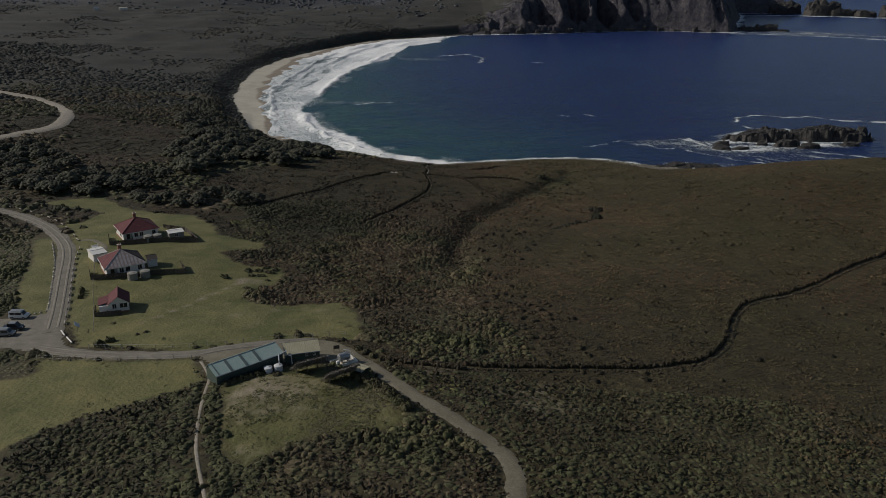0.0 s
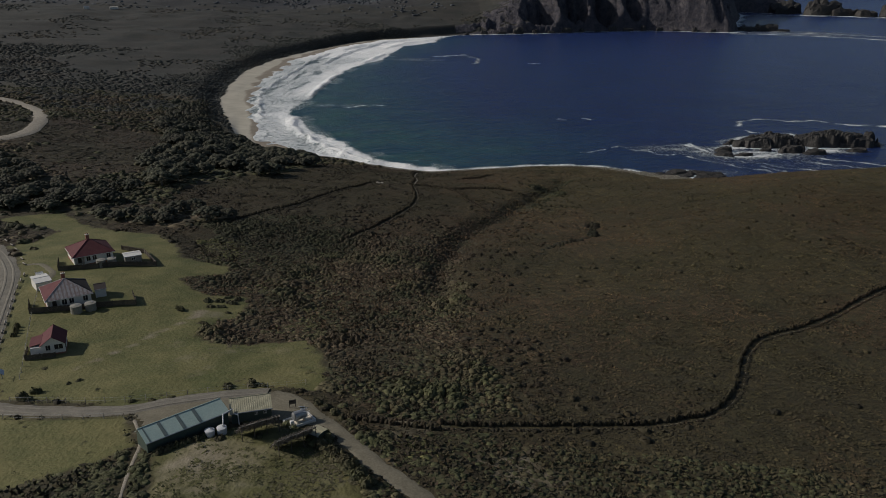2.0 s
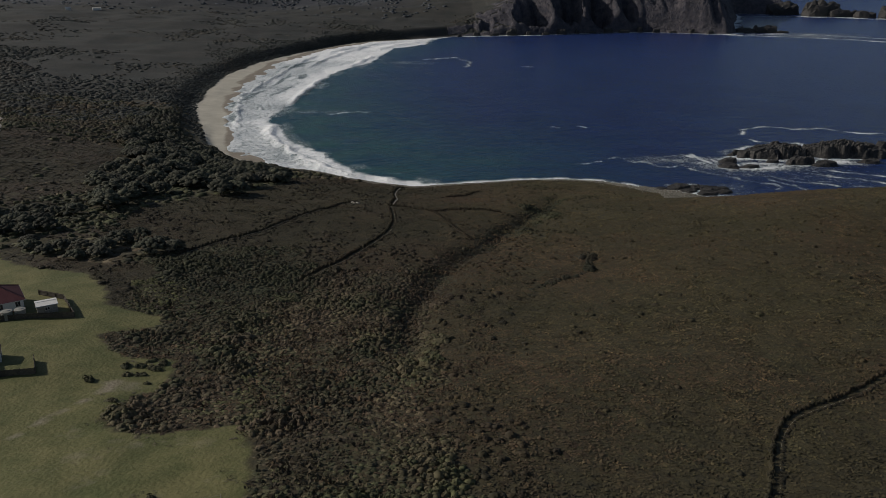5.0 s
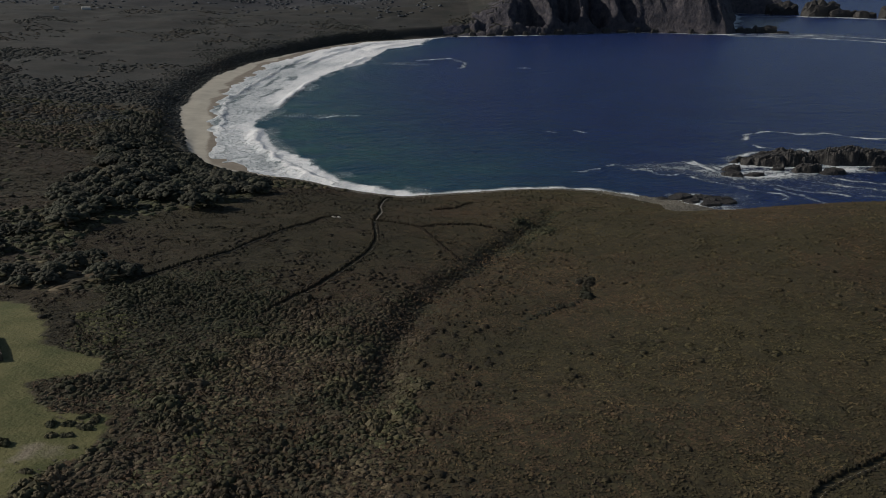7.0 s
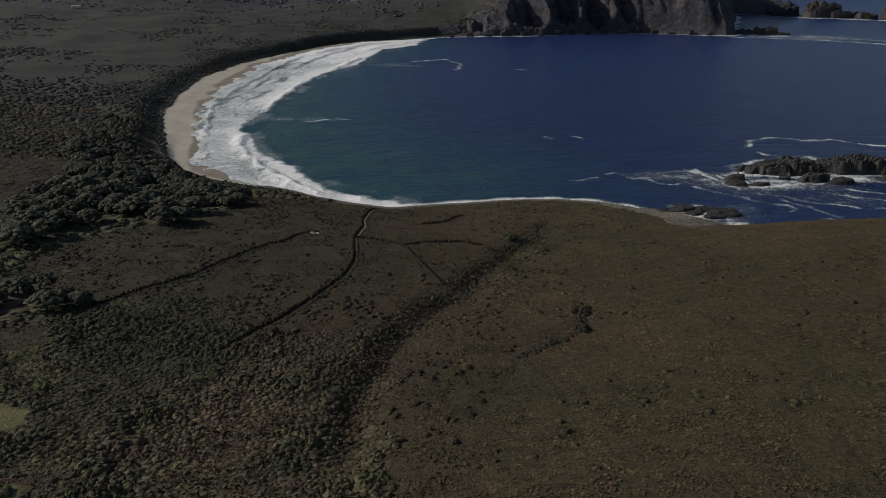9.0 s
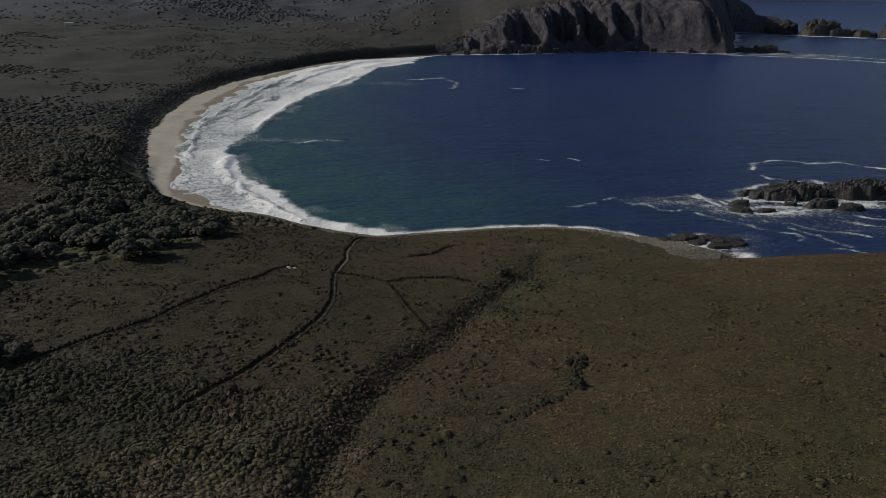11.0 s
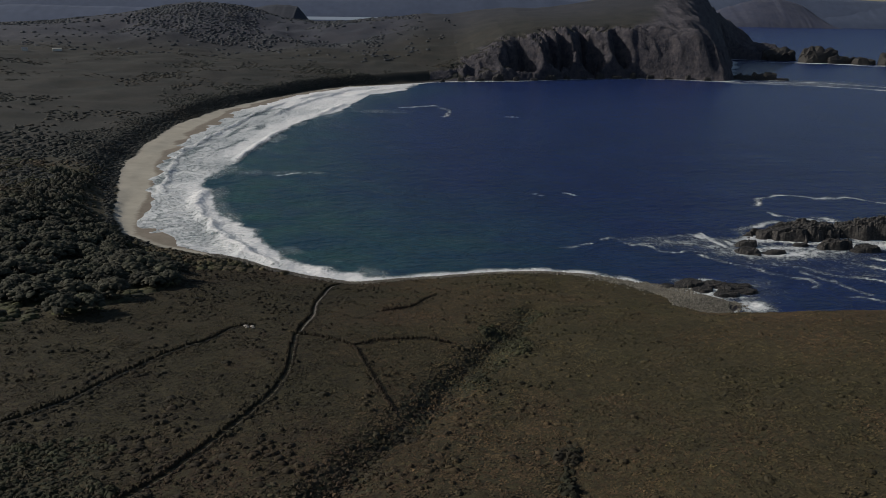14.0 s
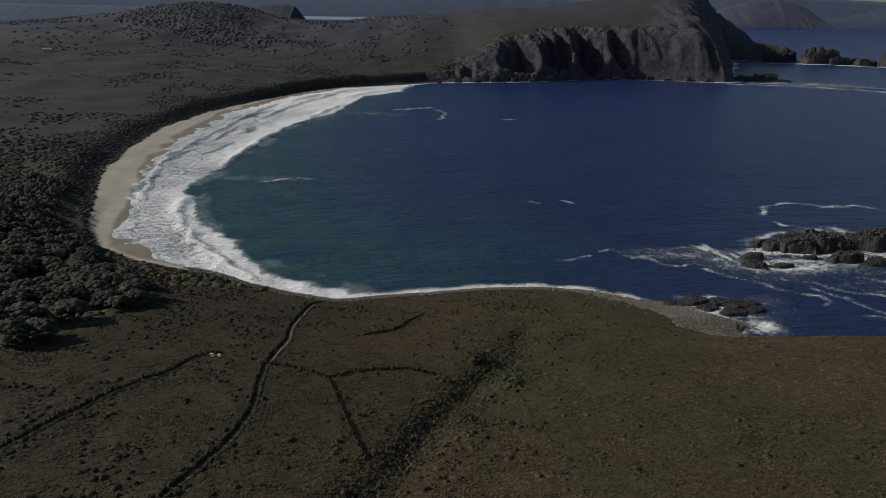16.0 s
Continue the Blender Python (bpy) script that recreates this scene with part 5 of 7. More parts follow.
def tree_model(seed):
    """A wind-pruned coastal tree: short forked trunk and a broad, lumpy crown of leaf clumps."""
    r = random.Random(seed)
    tree = thing("coastal_tree", Matrix(), "dark green wind-pruned coastal tree with a broad crown", "tree", "trees of the beach wood")
    tall, wide_ = r.uniform(4.0, 5.2), r.uniform(2.8, 3.6)
    bm = bmesh.new()
    rod(bm, (0, 0, -0.6), (0.1, 0, tall * 0.4), 0.28, 0.2)
    tips = []
    for i in range(6):
        a = i * 1.05 + r.uniform(-0.3, 0.3)
        tip = (math.cos(a) * wide_ * 0.62, math.sin(a) * wide_ * 0.62, tall * r.uniform(0.62, 0.85))
        rod(bm, (0.1, 0, tall * 0.38), tip, 0.14, 0.04, 5)
        tips.append(tip)
    part("trunk", bm, M_BARK, tree)
    pts, tris, tones, start = [], [], [], 0
    g = np.random.default_rng(seed)
    for i in range(34):
        a, q = i * 2.4 + g.uniform(-0.3, 0.3), math.sqrt((i + 0.5) / 34)
        h = tall * (0.52 + 0.42 * (1 - q ** 2.4) * g.uniform(0.85, 1.08))
        c = np.array((math.cos(a) * q * wide_, math.sin(a) * q * wide_, h - 0.3))
        p, t = CROWNS[g.integers(0, 6)]
        s = g.uniform(0.65, 1.15)
        e = Euler((g.uniform(-0.5, 0.5), g.uniform(-0.5, 0.5), g.uniform(0, 6))).to_matrix()
        pts.append(c + (p * (s, s, s * g.uniform(0.6, 0.95))) @ np.array(e).T)
        tris.append(t + start)
        tones.append(np.full(len(p), g.uniform(0.65, 1.35)) * g.uniform(0.8, 1.2, len(p)))
        start += len(p)
    dry = np.full(start, g.uniform(0, 0.5))
    crown = mesh_from("crown", np.concatenate(pts), np.concatenate(tris), {"tone": np.concatenate(tones), "warm": dry}, M_WOOD, True)
    crown.parent = tree
    return tree


x, y = jittered(-205, -40, 250, 620, 6.6)
d = coast_distance(x, y)
ok = in_wood(x, y) & (d > np.interp(y, (470, 490, 520, 620), (12, 20, 27, 36))) & (rng.uniform(0, 1, len(x)) < 0.15 + 1.5 * grain(x, y, 30, 55)) & (meadow_at(x, y) < -3) & (trod_at(x, y) > 4) & (drive_at(x, y) > 4)
spots = sorted(zip(x[ok], y[ok]), key=lambda p: p[1])
models = [tree_model(100 + i) for i in range(6)]
for i, (tx, ty) in enumerate(spots[:300]):
    s = (1.0 if inside(WOODS[0], np.array(tx), np.array(ty)) else 0.7) * float(0.72 + 0.62 * grain(np.array(tx), np.array(ty), 22, 56) * rng.uniform(0.6, 1.4))
    place = Matrix.Translation((tx, ty, ground_at(tx, ty) - 0.15)) @ Matrix.Rotation(rng.uniform(0, 6.28), 4, "Z")
    t = models[i] if i < 6 else copy_thing(models[i % 6], place)
    t.matrix_basis = place @ Matrix.Diagonal((s * 1.42, s * 1.42, s * 1.15, 1))
# the trees farther off, crowns as one mass
tx, ty = np.array(spots[300:]).T
shade_, dry_ = np.repeat(rng.uniform(0.6, 1.15, len(tx)), 5), np.repeat(dryness(tx, ty, -0.35), 5)
tx, ty = np.repeat(tx, 5) + rng.normal(0, 2.1, 5 * len(tx)), np.repeat(ty, 5) + rng.normal(0, 2.1, 5 * len(ty))
thicket("wood_canopy", tx, ty, rng.uniform(2.0, 3.2, len(tx)), rng.uniform(2.8, 4.6, len(tx)), shade_, dry_, M_WOOD, "dark green crowns of the wood above the beach", "woodland", CROWNS)


# ---- building helpers ----
def box(bm, x0, x1, y0, y1, z0, z1, bevel=0.0):
    vs = [bm.verts.new((x, y, z)) for z in (z0, z1) for y in (y0, y1) for x in (x0, x1)]
    fs = [bm.faces.new([vs[i] for i in f]) for f in ((0, 2, 3, 1), (4, 5, 7, 6), (0, 1, 5, 4), (2, 6, 7, 3), (0, 4, 6, 2), (1, 3, 7, 5))]
    if bevel:
        bmesh.ops.bevel(bm, geom=list({e for f in fs for e in f.edges}), offset=bevel, segments=1, affect="EDGES")
    return bm


def boxed(*a, **k):
    return box(bmesh.new(), *a, **k)


def slab(corners, thick):
    """A sloping sheet through its corners (in order), with thickness."""
    bm = bmesh.new()
    c = [Vector(p) for p in corners]
    n = (c[1] - c[0]).cross(c[2] - c[0]).normalized()
    if n.z < 0:
        n = -n
    top, low = [bm.verts.new(p + n * thick / 2) for p in c], [bm.verts.new(p - n * thick / 2) for p in c]
    k = len(c)
    bm.faces.new(top), bm.faces.new(low[::-1])
    for i in range(k):
        bm.faces.new((top[i], low[i], low[(i + 1) % k], top[(i + 1) % k]))
    bmesh.ops.recalc_face_normals(bm, faces=bm.faces)
    return bm


def window(parent, x, y, z, w, h, out=(0, -1)):
    """A window on a wall that faces along -y (or the way given): frame, pane and sill."""
    turn = math.atan2(out[0], -out[1])
    f = boxed(-w / 2 - 0.06, w / 2 + 0.06, -0.05, 0.03, -0.06, h + 0.06)
    bmesh.ops.transform(f, matrix=Matrix.Translation((x, y, z)) @ Matrix.Rotation(turn, 4, "Z"), verts=f.verts)
    frame_ = part("window", f, M_WHITE, parent, "white-framed window")
    for a, b in ((-w / 2, -0.03), (0.03, w / 2)):
        g = boxed(a, b, -0.075, -0.04, 0, h)
        bmesh.ops.transform(g, matrix=Matrix.Translation((x, y, z)) @ Matrix.Rotation(turn, 4, "Z"), verts=g.verts)
        part("pane", g, M_GLASS, frame_)
    s = boxed(-w / 2 - 0.1, w / 2 + 0.1, -0.14, -0.04, -0.11, -0.05)
    bmesh.ops.transform(s, matrix=Matrix.Translation((x, y, z)) @ Matrix.Rotation(turn, 4, "Z"), verts=s.verts)
    part("sill", s, M_CREAM, frame_)


def site(x, y, yaw, lift=0.0):
    return Matrix.Translation((x, y, float(ground_at(x, y)) + lift)) @ Matrix.Rotation(radians(yaw), 4, "Z")


def cottage(name, x, y, yaw, w, dep, eave, top, roofs, label):
    """A square cottage under a pyramid roof of iron, with a brick chimney and a recessed porch. The origin is the middle of the floor."""
    h = thing(name, site(x, y, yaw, 0.1), label, "house")
    wx, wy = w / 2 - 0.45, dep / 2 - 0.45
    part("plinth", boxed(-wx - 0.06, wx + 0.06, -wy - 0.06, wy + 0.06, -1.2, 0.35), M_BRICK, h, "dark brick plinth")
    for nm, b in (("wall", (-wx + 2.6, wx, -wy, -wy + 0.25)), ("wall", (-wx, -wx + 0.25, -wy + 0.25, wy)), ("wall", (wx - 0.25, wx, -wy + 0.25, wy)), ("wall", (-wx + 0.25, wx - 0.25, wy - 0.25, wy)),
                  ("wall", (-wx + 0.25, -wx + 2.6, -wy + 1.3, -wy + 1.5))):
        part(nm, boxed(*b, 0.35, eave), M_WHITE, h)
    cs = [(-w / 2, -dep / 2, eave - 0.05), (w / 2, -dep / 2, eave - 0.05), (w / 2, dep / 2, eave - 0.05), (-w / 2, dep / 2, eave - 0.05)]
    for i, m in enumerate(roofs):
        a, b = cs[i], cs[(i + 1) % 4]
        slope = part("roof", slab((a, b, (0, 0, top)), 0.06), m, h)
        gutter = bmesh.new()
        rod(gutter, (a[0], a[1], a[2] - 0.08), (b[0], b[1], b[2] - 0.08), 0.07, 0.07, 6)
        part("gutter", gutter, M_WHITE, slope, "white gutter")
        if m is M_WORN:
            # sheets whose red paint has held, between bare ones
            for k in range(12):
                s0, s1 = (k + 0.55) / 12, (k + 0.95) / 12
                va, vb, tip = Vector(a), Vector(b), Vector((0, 0, top))
                mid = (va + vb) / 2
                up = [va.lerp(vb, q) + (tip - mid) * (1 - abs(2 * q - 1)) * 0.97 + Vector((0, 0, 0.03)) for q in (s1, s0)]
                part("roof_sheet", slab((va.lerp(vb, s0) + Vector((0, 0, 0.03)), va.lerp(vb, s1) + Vector((0, 0, 0.03)), up[0], up[1]), 0.02), M_STREAK, slope)
    for c in cs:
        cap = bmesh.new()
        rod(cap, (c[0], c[1], c[2] + 0.06), (0, 0, top + 0.06), 0.07, 0.07, 5)
        part("ridge_cap", cap, roofs[0], h)
    part("ceiling", boxed(-w / 2 + 0.1, w / 2 - 0.1, -dep / 2 + 0.1, dep / 2 - 0.1, eave - 0.16, eave - 0.12), M_CREAM, h)
    stack = part("chimney", boxed(-0.45, 0.35, 0.4, 1.0, eave + 0.8, top + 1.0, bevel=0.02), M_BRICK, h, "red brick chimney")
    part("chimney_cap", boxed(-0.55, 0.45, 0.3, 1.1, top + 1.0, top + 1.14), M_CREAM, stack)
    for k in range(2):
        pot = bmesh.new()
        rod(pot, (-0.25 + 0.4 * k, 0.7, top + 1.12), (-0.25 + 0.4 * k, 0.7, top + 1.5), 0.12, 0.09, 8)
        part("chimney_pot", pot, M_BRICK, stack)
    for wx_ in (-wx + 3.5, -wx + 5.0, wx - 1.2):
        window(h, wx_, -wy, 1.15, 0.95, 1.15)
    for wy_ in (-wy + 2.2, wy - 2.0):
        window(h, wx, wy_, 1.15, 1.0, 1.15, (1, 0))
        window(h, -wx, wy_ + 1.0, 1.15, 1.0, 1.15, (-1, 0))
    door = part("door", boxed(-wx + 1.1, -wx + 2.0, -wy + 1.25, -wy + 1.3, 0.38, 2.4), M_TIMBER, h, "dark panelled door")
    knob = bmesh.new()
    rod(knob, (-wx + 1.9, -wy + 1.18, 1.3), (-wx + 1.9, -wy + 1.26, 1.3), 0.04, 0.04, 6)
    part("door_knob", knob, M_STEEL, door)
    for px in (-wx + 0.1, -wx + 2.5):
        part("porch_post", boxed(px - 0.06, px + 0.06, -wy, -wy + 0.12, 0.35, eave - 0.1), M_WHITE, h)
    part("porch_floor", boxed(-wx, -wx + 2.6, -wy - 0.1, -wy + 1.3, 0.2, 0.38), M_CREAM, h)
    return h


def tank(x, y, r, tall, m, label, group="water tanks", pipe=None):
    t = thing("water_tank", site(x, y, 0, -0.05), label, "water tank", group)
    bm = bmesh.new()
    rod(bm, (0, 0, 0), (0, 0, tall), r, r, 22)
    part("shell", bm, m, t)
    for i in range(3):
        hoop = bmesh.new()
        rod(hoop, (0, 0, tall * (0.2 + 0.3 * i)), (0, 0, tall * (0.2 + 0.3 * i) + 0.06), r + 0.025, r + 0.025, 22)
        part("hoop", hoop, m, t)
    lid = bmesh.new()
    rod(lid, (0, 0, tall), (0, 0, tall + 0.16), r * 1.03, r * 0.25, 22)
    top = part("lid", lid, m, t)
    hatch = bmesh.new()
    rod(hatch, (r * 0.35, 0.1, tall + 0.08), (r * 0.35, 0.1, tall + 0.2), 0.22, 0.2, 10)
    part("hatch", hatch, M_STEEL, top)
    return t


def paling_fence(corners, tall, label):
    """A close-boarded fence: posts, two rails a bay and boards."""
    f = thing("paling_fence", Matrix(), label, "fence", "garden fences")
    for (ax, ay), (bx, by) in zip(corners, corners[1:]):
        run = math.hypot(bx - ax, by - ay)
        bays = max(1, round(run / 2.4))
        turn = Matrix.Rotation(math.atan2(by - ay, bx - ax), 4, "Z")
        for i in range(bays + 1):
            s = i / bays
            px, py = ax + (bx - ax) * s, ay + (by - ay) * s
            z = float(ground_at(px, py))
            post = boxed(-0.06, 0.06, -0.06, 0.06, -0.4, tall + 0.08, bevel=0.01)
            o = part("post", post, M_TIMBER, f)
            o.matrix_basis = Matrix.Translation((px, py, z)) @ turn
            if i == bays:
                continue
            qx, qy = ax + (bx - ax) * (s + 1 / bays), ay + (by - ay) * (s + 1 / bays)
            z2 = float(ground_at(qx, qy))
            boards = bmesh.new()
            n = 15
            for k in range(n):
                a, b = k / n, (k + 0.94) / n
                za = z + (z2 - z) * a
                u0, u1 = a * run / bays, b * run / bays
                box(boards, u0, u1, -0.085, -0.06, za - z - 0.15, za - z + tall * (0.98 + 0.03 * math.sin(k * 5.1)))
            panel = part("board_panel", boards, M_TIMBER, f)
            panel.matrix_basis = Matrix.Translation((px, py, z)) @ turn
            for hz in (0.3, tall - 0.25):
                rail = bmesh.new()
                rod(rail, (0, 0, hz), (run / bays, 0, hz + z2 - z), 0.05, 0.05, 4)
                r = part("rail", rail, M_TIMBER, f)
                r.matrix_basis = Matrix.Translation((px, py, z)) @ turn
    return f


def wire_fence(line, gap, label, tall=1.05):
    f = thing("wire_fence", Matrix(), label, "fence", "wire fences")
    c = smooth_line(line, gap)
    tops = []
    for px, py in c:
        z = float(ground_at(px, py))
        bm = bmesh.new()
        rod(bm, (px, py, z - 0.3), (px + 0.03, py, z + tall), 0.07, 0.055, 6)
        part("post", bm, M_GREYWOOD, f)
        tops.append((px, py, z))
    for hgt in (0.45, 0.95):
        bm = bmesh.new()
        for a, b in zip(tops, tops[1:]):
            rod(bm, (a[0], a[1], a[2] + hgt), (b[0], b[1], b[2] + hgt), 0.012, 0.012, 4)
        part("wire", bm, M_STEEL, f, "thin wire strand")
    return f


def shed(name, x, y, yaw, w, dep, eave, ridge, ridge_at, wall_m, roof_m, label, ribs=12, clear=(), windows=(), doors=()):
    """A framed iron shed, origin at the middle of its floor; the ridge runs along its length, ridge_at of the depth from the front."""
    h = thing(name, site(x, y, yaw, 0.02), label, "shed")
    x0, x1, y0, y1 = -w / 2, w / 2, -dep / 2, dep / 2
    yr = y0 + dep * ridge_at
    part("wall", boxed(x0, x1, y0, y0 + 0.08, -0.8, eave), wall_m, h)
    part("wall", boxed(x0, x1, y1 - 0.08, y1, -0.8, eave + 0.1), wall_m, h)
    for xa, xb in ((x0, x0 + 0.08), (x1 - 0.08, x1)):
        bm = bmesh.new()
        prof = [(y0 + 0.08, -0.8), (y1 - 0.08, -0.8), (y1 - 0.08, eave), (yr, ridge - 0.05), (y0 + 0.08, eave)]
        a, b = [bm.verts.new((xa, p, z)) for p, z in prof], [bm.verts.new((xb, p, z)) for p, z in prof]
        bm.faces.new(a), bm.faces.new(b[::-1])
        for i in range(5):
            bm.faces.new((a[i], b[i], b[(i + 1) % 5], a[(i + 1) % 5]))
        bmesh.ops.recalc_face_normals(bm, faces=bm.faces)
        part("wall", bm, wall_m, h)
    o = 0.18
    front = [(x0 - o, y0 - o, eave), (x1 + o, y0 - o, eave), (x1 + o, yr, ridge), (x0 - o, yr, ridge)]
    back = [(x1 + o, y1 + o, eave + 0.1), (x0 - o, y1 + o, eave + 0.1), (x0 - o, yr, ridge), (x1 + o, yr, ridge)]
    for sheet_ in (front, back):
        r = part("roof", slab(sheet_, 0.05), roof_m, h)
        for i in range(1, ribs):
            a, b = Vector(sheet_[0]).lerp(Vector(sheet_[1]), i / ribs), Vector(sheet_[3]).lerp(Vector(sheet_[2]), i / ribs)
            bm = bmesh.new()
            rod(bm, a + Vector((0, 0, 0.03)), b + Vector((0, 0, 0.03)), 0.035, 0.035, 4)
            part("rib", bm, roof_m, r)
    cap = bmesh.new()
    rod(cap, (x0 - o, yr, ridge + 0.03), (x1 + o, yr, ridge + 0.03), 0.09, 0.09, 6)
    part("ridge_cap", cap, roof_m, h)
    gut = bmesh.new()
    rod(gut, (x0 - o, y0 - o - 0.05, eave - 0.05), (x1 + o, y0 - o - 0.05, eave - 0.05), 0.08, 0.08, 6)
    part("gutter", gut, M_STEEL, h)
    for s0, s1 in clear:
        a, b = x0 + w * s0, x0 + w * s1
        k = (eave + (ridge - eave) * 0.04, eave + (ridge - eave) * 0.97)
        part("skylight", slab([(a, y0 - o * 0.6, k[0] + 0.05), (b, y0 - o * 0.6, k[0] + 0.05), (b, yr - 0.05, k[1] + 0.05), (a, yr - 0.05, k[1] + 0.05)], 0.04), M_SKYLIGHT, h, "clear roof sheet")
    for u, z, ww, hh in windows:
        window(h, x0 + w * u, y0, z, ww, hh)
    for u, ww, hh in doors:
        d = part("door", boxed(x1, x1 + 0.04, -ww / 2, ww / 2, 0, hh), M_TIMBER, h, "dark shed door")
        knob = bmesh.new()
        rod(knob, (x1 + 0.03, ww / 2 - 0.15, 1.0), (x1 + 0.09, ww / 2 - 0.15, 1.0), 0.03, 0.03, 6)
        part("handle", knob, M_STEEL, d)
    return h


# ---- the three cottages and their gardens ----
cottage("cottage", -84.4, 219.3, 33, 10.6, 10.2, 2.7, 5.6, (M_RED, M_RED, M_RED, M_RED), "white weatherboard cottage with a red iron pyramid roof")
# right and back slopes get near-black iron, their shade put into the colour
cottage("cottage", -77.0, 187.4, 31, 10.0, 10.0, 2.7, 5.6, (M_WORN, M_DARKIRON, M_DARKIRON, M_RED), "white weatherboard cottage with a worn red and silver roof")
tank(-78.9, 212.4, 1.15, 2.0, M_TANK, "grey round concrete water tank beside the cottage")
tank(-76.6, 213.7, 1.15, 2.0, M_TANK, "grey round concrete water tank beside the cottage")
tank(-72.1, 180.6, 1.2, 1.8, M_TANK, "grey round concrete water tank beside the cottage")
tank(-69.6, 182.3, 1.2, 1.8, M_TANK, "grey round concrete water tank beside the cottage")
paling_fence([(-91.5, 216.0), (-88.4, 208.6), (-65.6, 215.2), (-72.8, 226.5), (-80, 229.5)], 1.35, "dark weathered paling fence round the red-roofed cottage")
paling_fence([(-84.5, 185), (-82, 179.6), (-60.8, 186.0), (-63.5, 191.5)], 1.35, "dark weathered paling fence in front of the cottage garden")
paling_fence([(-73.2, 160.5), (-71.6, 155.9), (-66.5, 157.6)], 1.1, "low dark paling fence before the small cottage")


def small_cottage():
    """A small gabled cottage with a lean-to; the gable looks to the front."""
    h = thing("small_cottage", site(-68.4, 161.6, 20, 0.1), "small white gabled cottage with a red iron roof", "house")
    w, dep, eave, top = 4.2, 5.8, 2.2, 3.8
    x0, x1, y0, y1 = -w / 2, w / 2, -dep / 2, dep / 2
    part("plinth", boxed(x0 - 0.04, x1 + 0.04, y0 - 0.04, y1 + 0.04, -1.0, 0.3), M_BRICK, h, "dark brick plinth")
    for xa in (x0, x1 - 0.2):
        part("wall", boxed(xa, xa + 0.2, y0 + 0.2, y1 - 0.2, 0.3, eave), M_WHITE, h)
    for ya in (y0, y1 - 0.2):
        bm = bmesh.new()
        prof = [(x0, 0.3), (x1, 0.3), (x1, eave), (0, top - 0.08), (x0, eave)]
        a, b = [bm.verts.new((p, ya, z)) for p, z in prof], [bm.verts.new((p, ya + 0.2, z)) for p, z in prof]
        bm.faces.new(a), bm.faces.new(b[::-1])
        for i in range(5):
            bm.faces.new((a[i], b[i], b[(i + 1) % 5], a[(i + 1) % 5]))
        bmesh.ops.recalc_face_normals(bm, faces=bm.faces)
        part("wall", bm, M_WHITE, h, "white gable wall")
    o = 0.25
    part("roof", slab([(x0 - o, y1 + o, eave - 0.12), (x0 - o, y0 - o, eave - 0.12), (0, y0 - o, top), (0, y1 + o, top)], 0.06), M_RED, h)
    part("roof", slab([(x1 + o, y0 - o, eave - 0.12), (x1 + o, y1 + o, eave - 0.12), (0, y1 + o, top), (0, y0 - o, top)], 0.06), M_RED, h)
    cap = bmesh.new()
    rod(cap, (0, y0 - o, top + 0.05), (0, y1 + o, top + 0.05), 0.08, 0.08, 6)
    part("ridge_cap", cap, M_REDDARK, h)
    lean = part("lean_to", boxed(x0 - 2.0, x0, y0 + 0.4, y1 - 0.6, -0.6, 1.75), M_WHITE, h, "white lean-to")
    part("roof", slab([(x0 - 2.2, y1 - 0.4, 1.85), (x0 - 2.2, y0 + 0.9, 1.85), (x0, y0 + 0.9, 2.3), (x0, y1 - 0.4, 2.3)], 0.06), M_RED, lean)
    part("porch", boxed(x0 - 2.0, x0 + 0.3, y0 - 0.5, y0 + 0.4, -0.6, 0.5), M_CREAM, h, "cream porch wall")
    window(h, 1.0, y0, 1.1, 1.5, 1.0)
    window(h, -0.9, y0, 1.1, 0.8, 1.0)
    window(h, x1, 0.4, 1.1, 0.9, 1.0, (1, 0))
    door = part("door", boxed(x1, x1 + 0.05, -2.2, -1.35, 0.3, 2.2), M_TIMBER, h, "dark door")
    knob = bmesh.new()
    rod(knob, (x1 + 0.04, -1.5, 1.2), (x1 + 0.11, -1.5, 1.2), 0.035, 0.035, 6)
    part("door_knob", knob, M_STEEL, door)


small_cottage()
shed("garage", -86.9, 196.4, 38, 3.4, 5.0, 2.2, 2.5, 0.5, M_WHITE, M_WHITE, "white painted garage beside the worn-roofed cottage", ribs=0)
shed("privy", -88.6, 199.4, 38, 1.3, 1.3, 2.3, 2.6, 0.5, M_WHITE, M_WHITE, "tiny white outhouse behind the garage", ribs=0)
shed("wash_house", -70.9, 191.4, 25, 2.3, 3.6, 2.0, 2.35, 0.75, M_WHITE, M_DARKIRON, "small white wash-house with a dark iron roof", ribs=0, doors=((0, 0.8, 1.8),))
shed("carport", -73.0, 218.4, 30, 4.2, 3.2, 2.0, 2.25, 0.6, M_GREYWOOD, M_WHITE, "low white-roofed shed in the cottage garden", ribs=0, windows=((0.5, 0.9, 0.9, 0.6),))

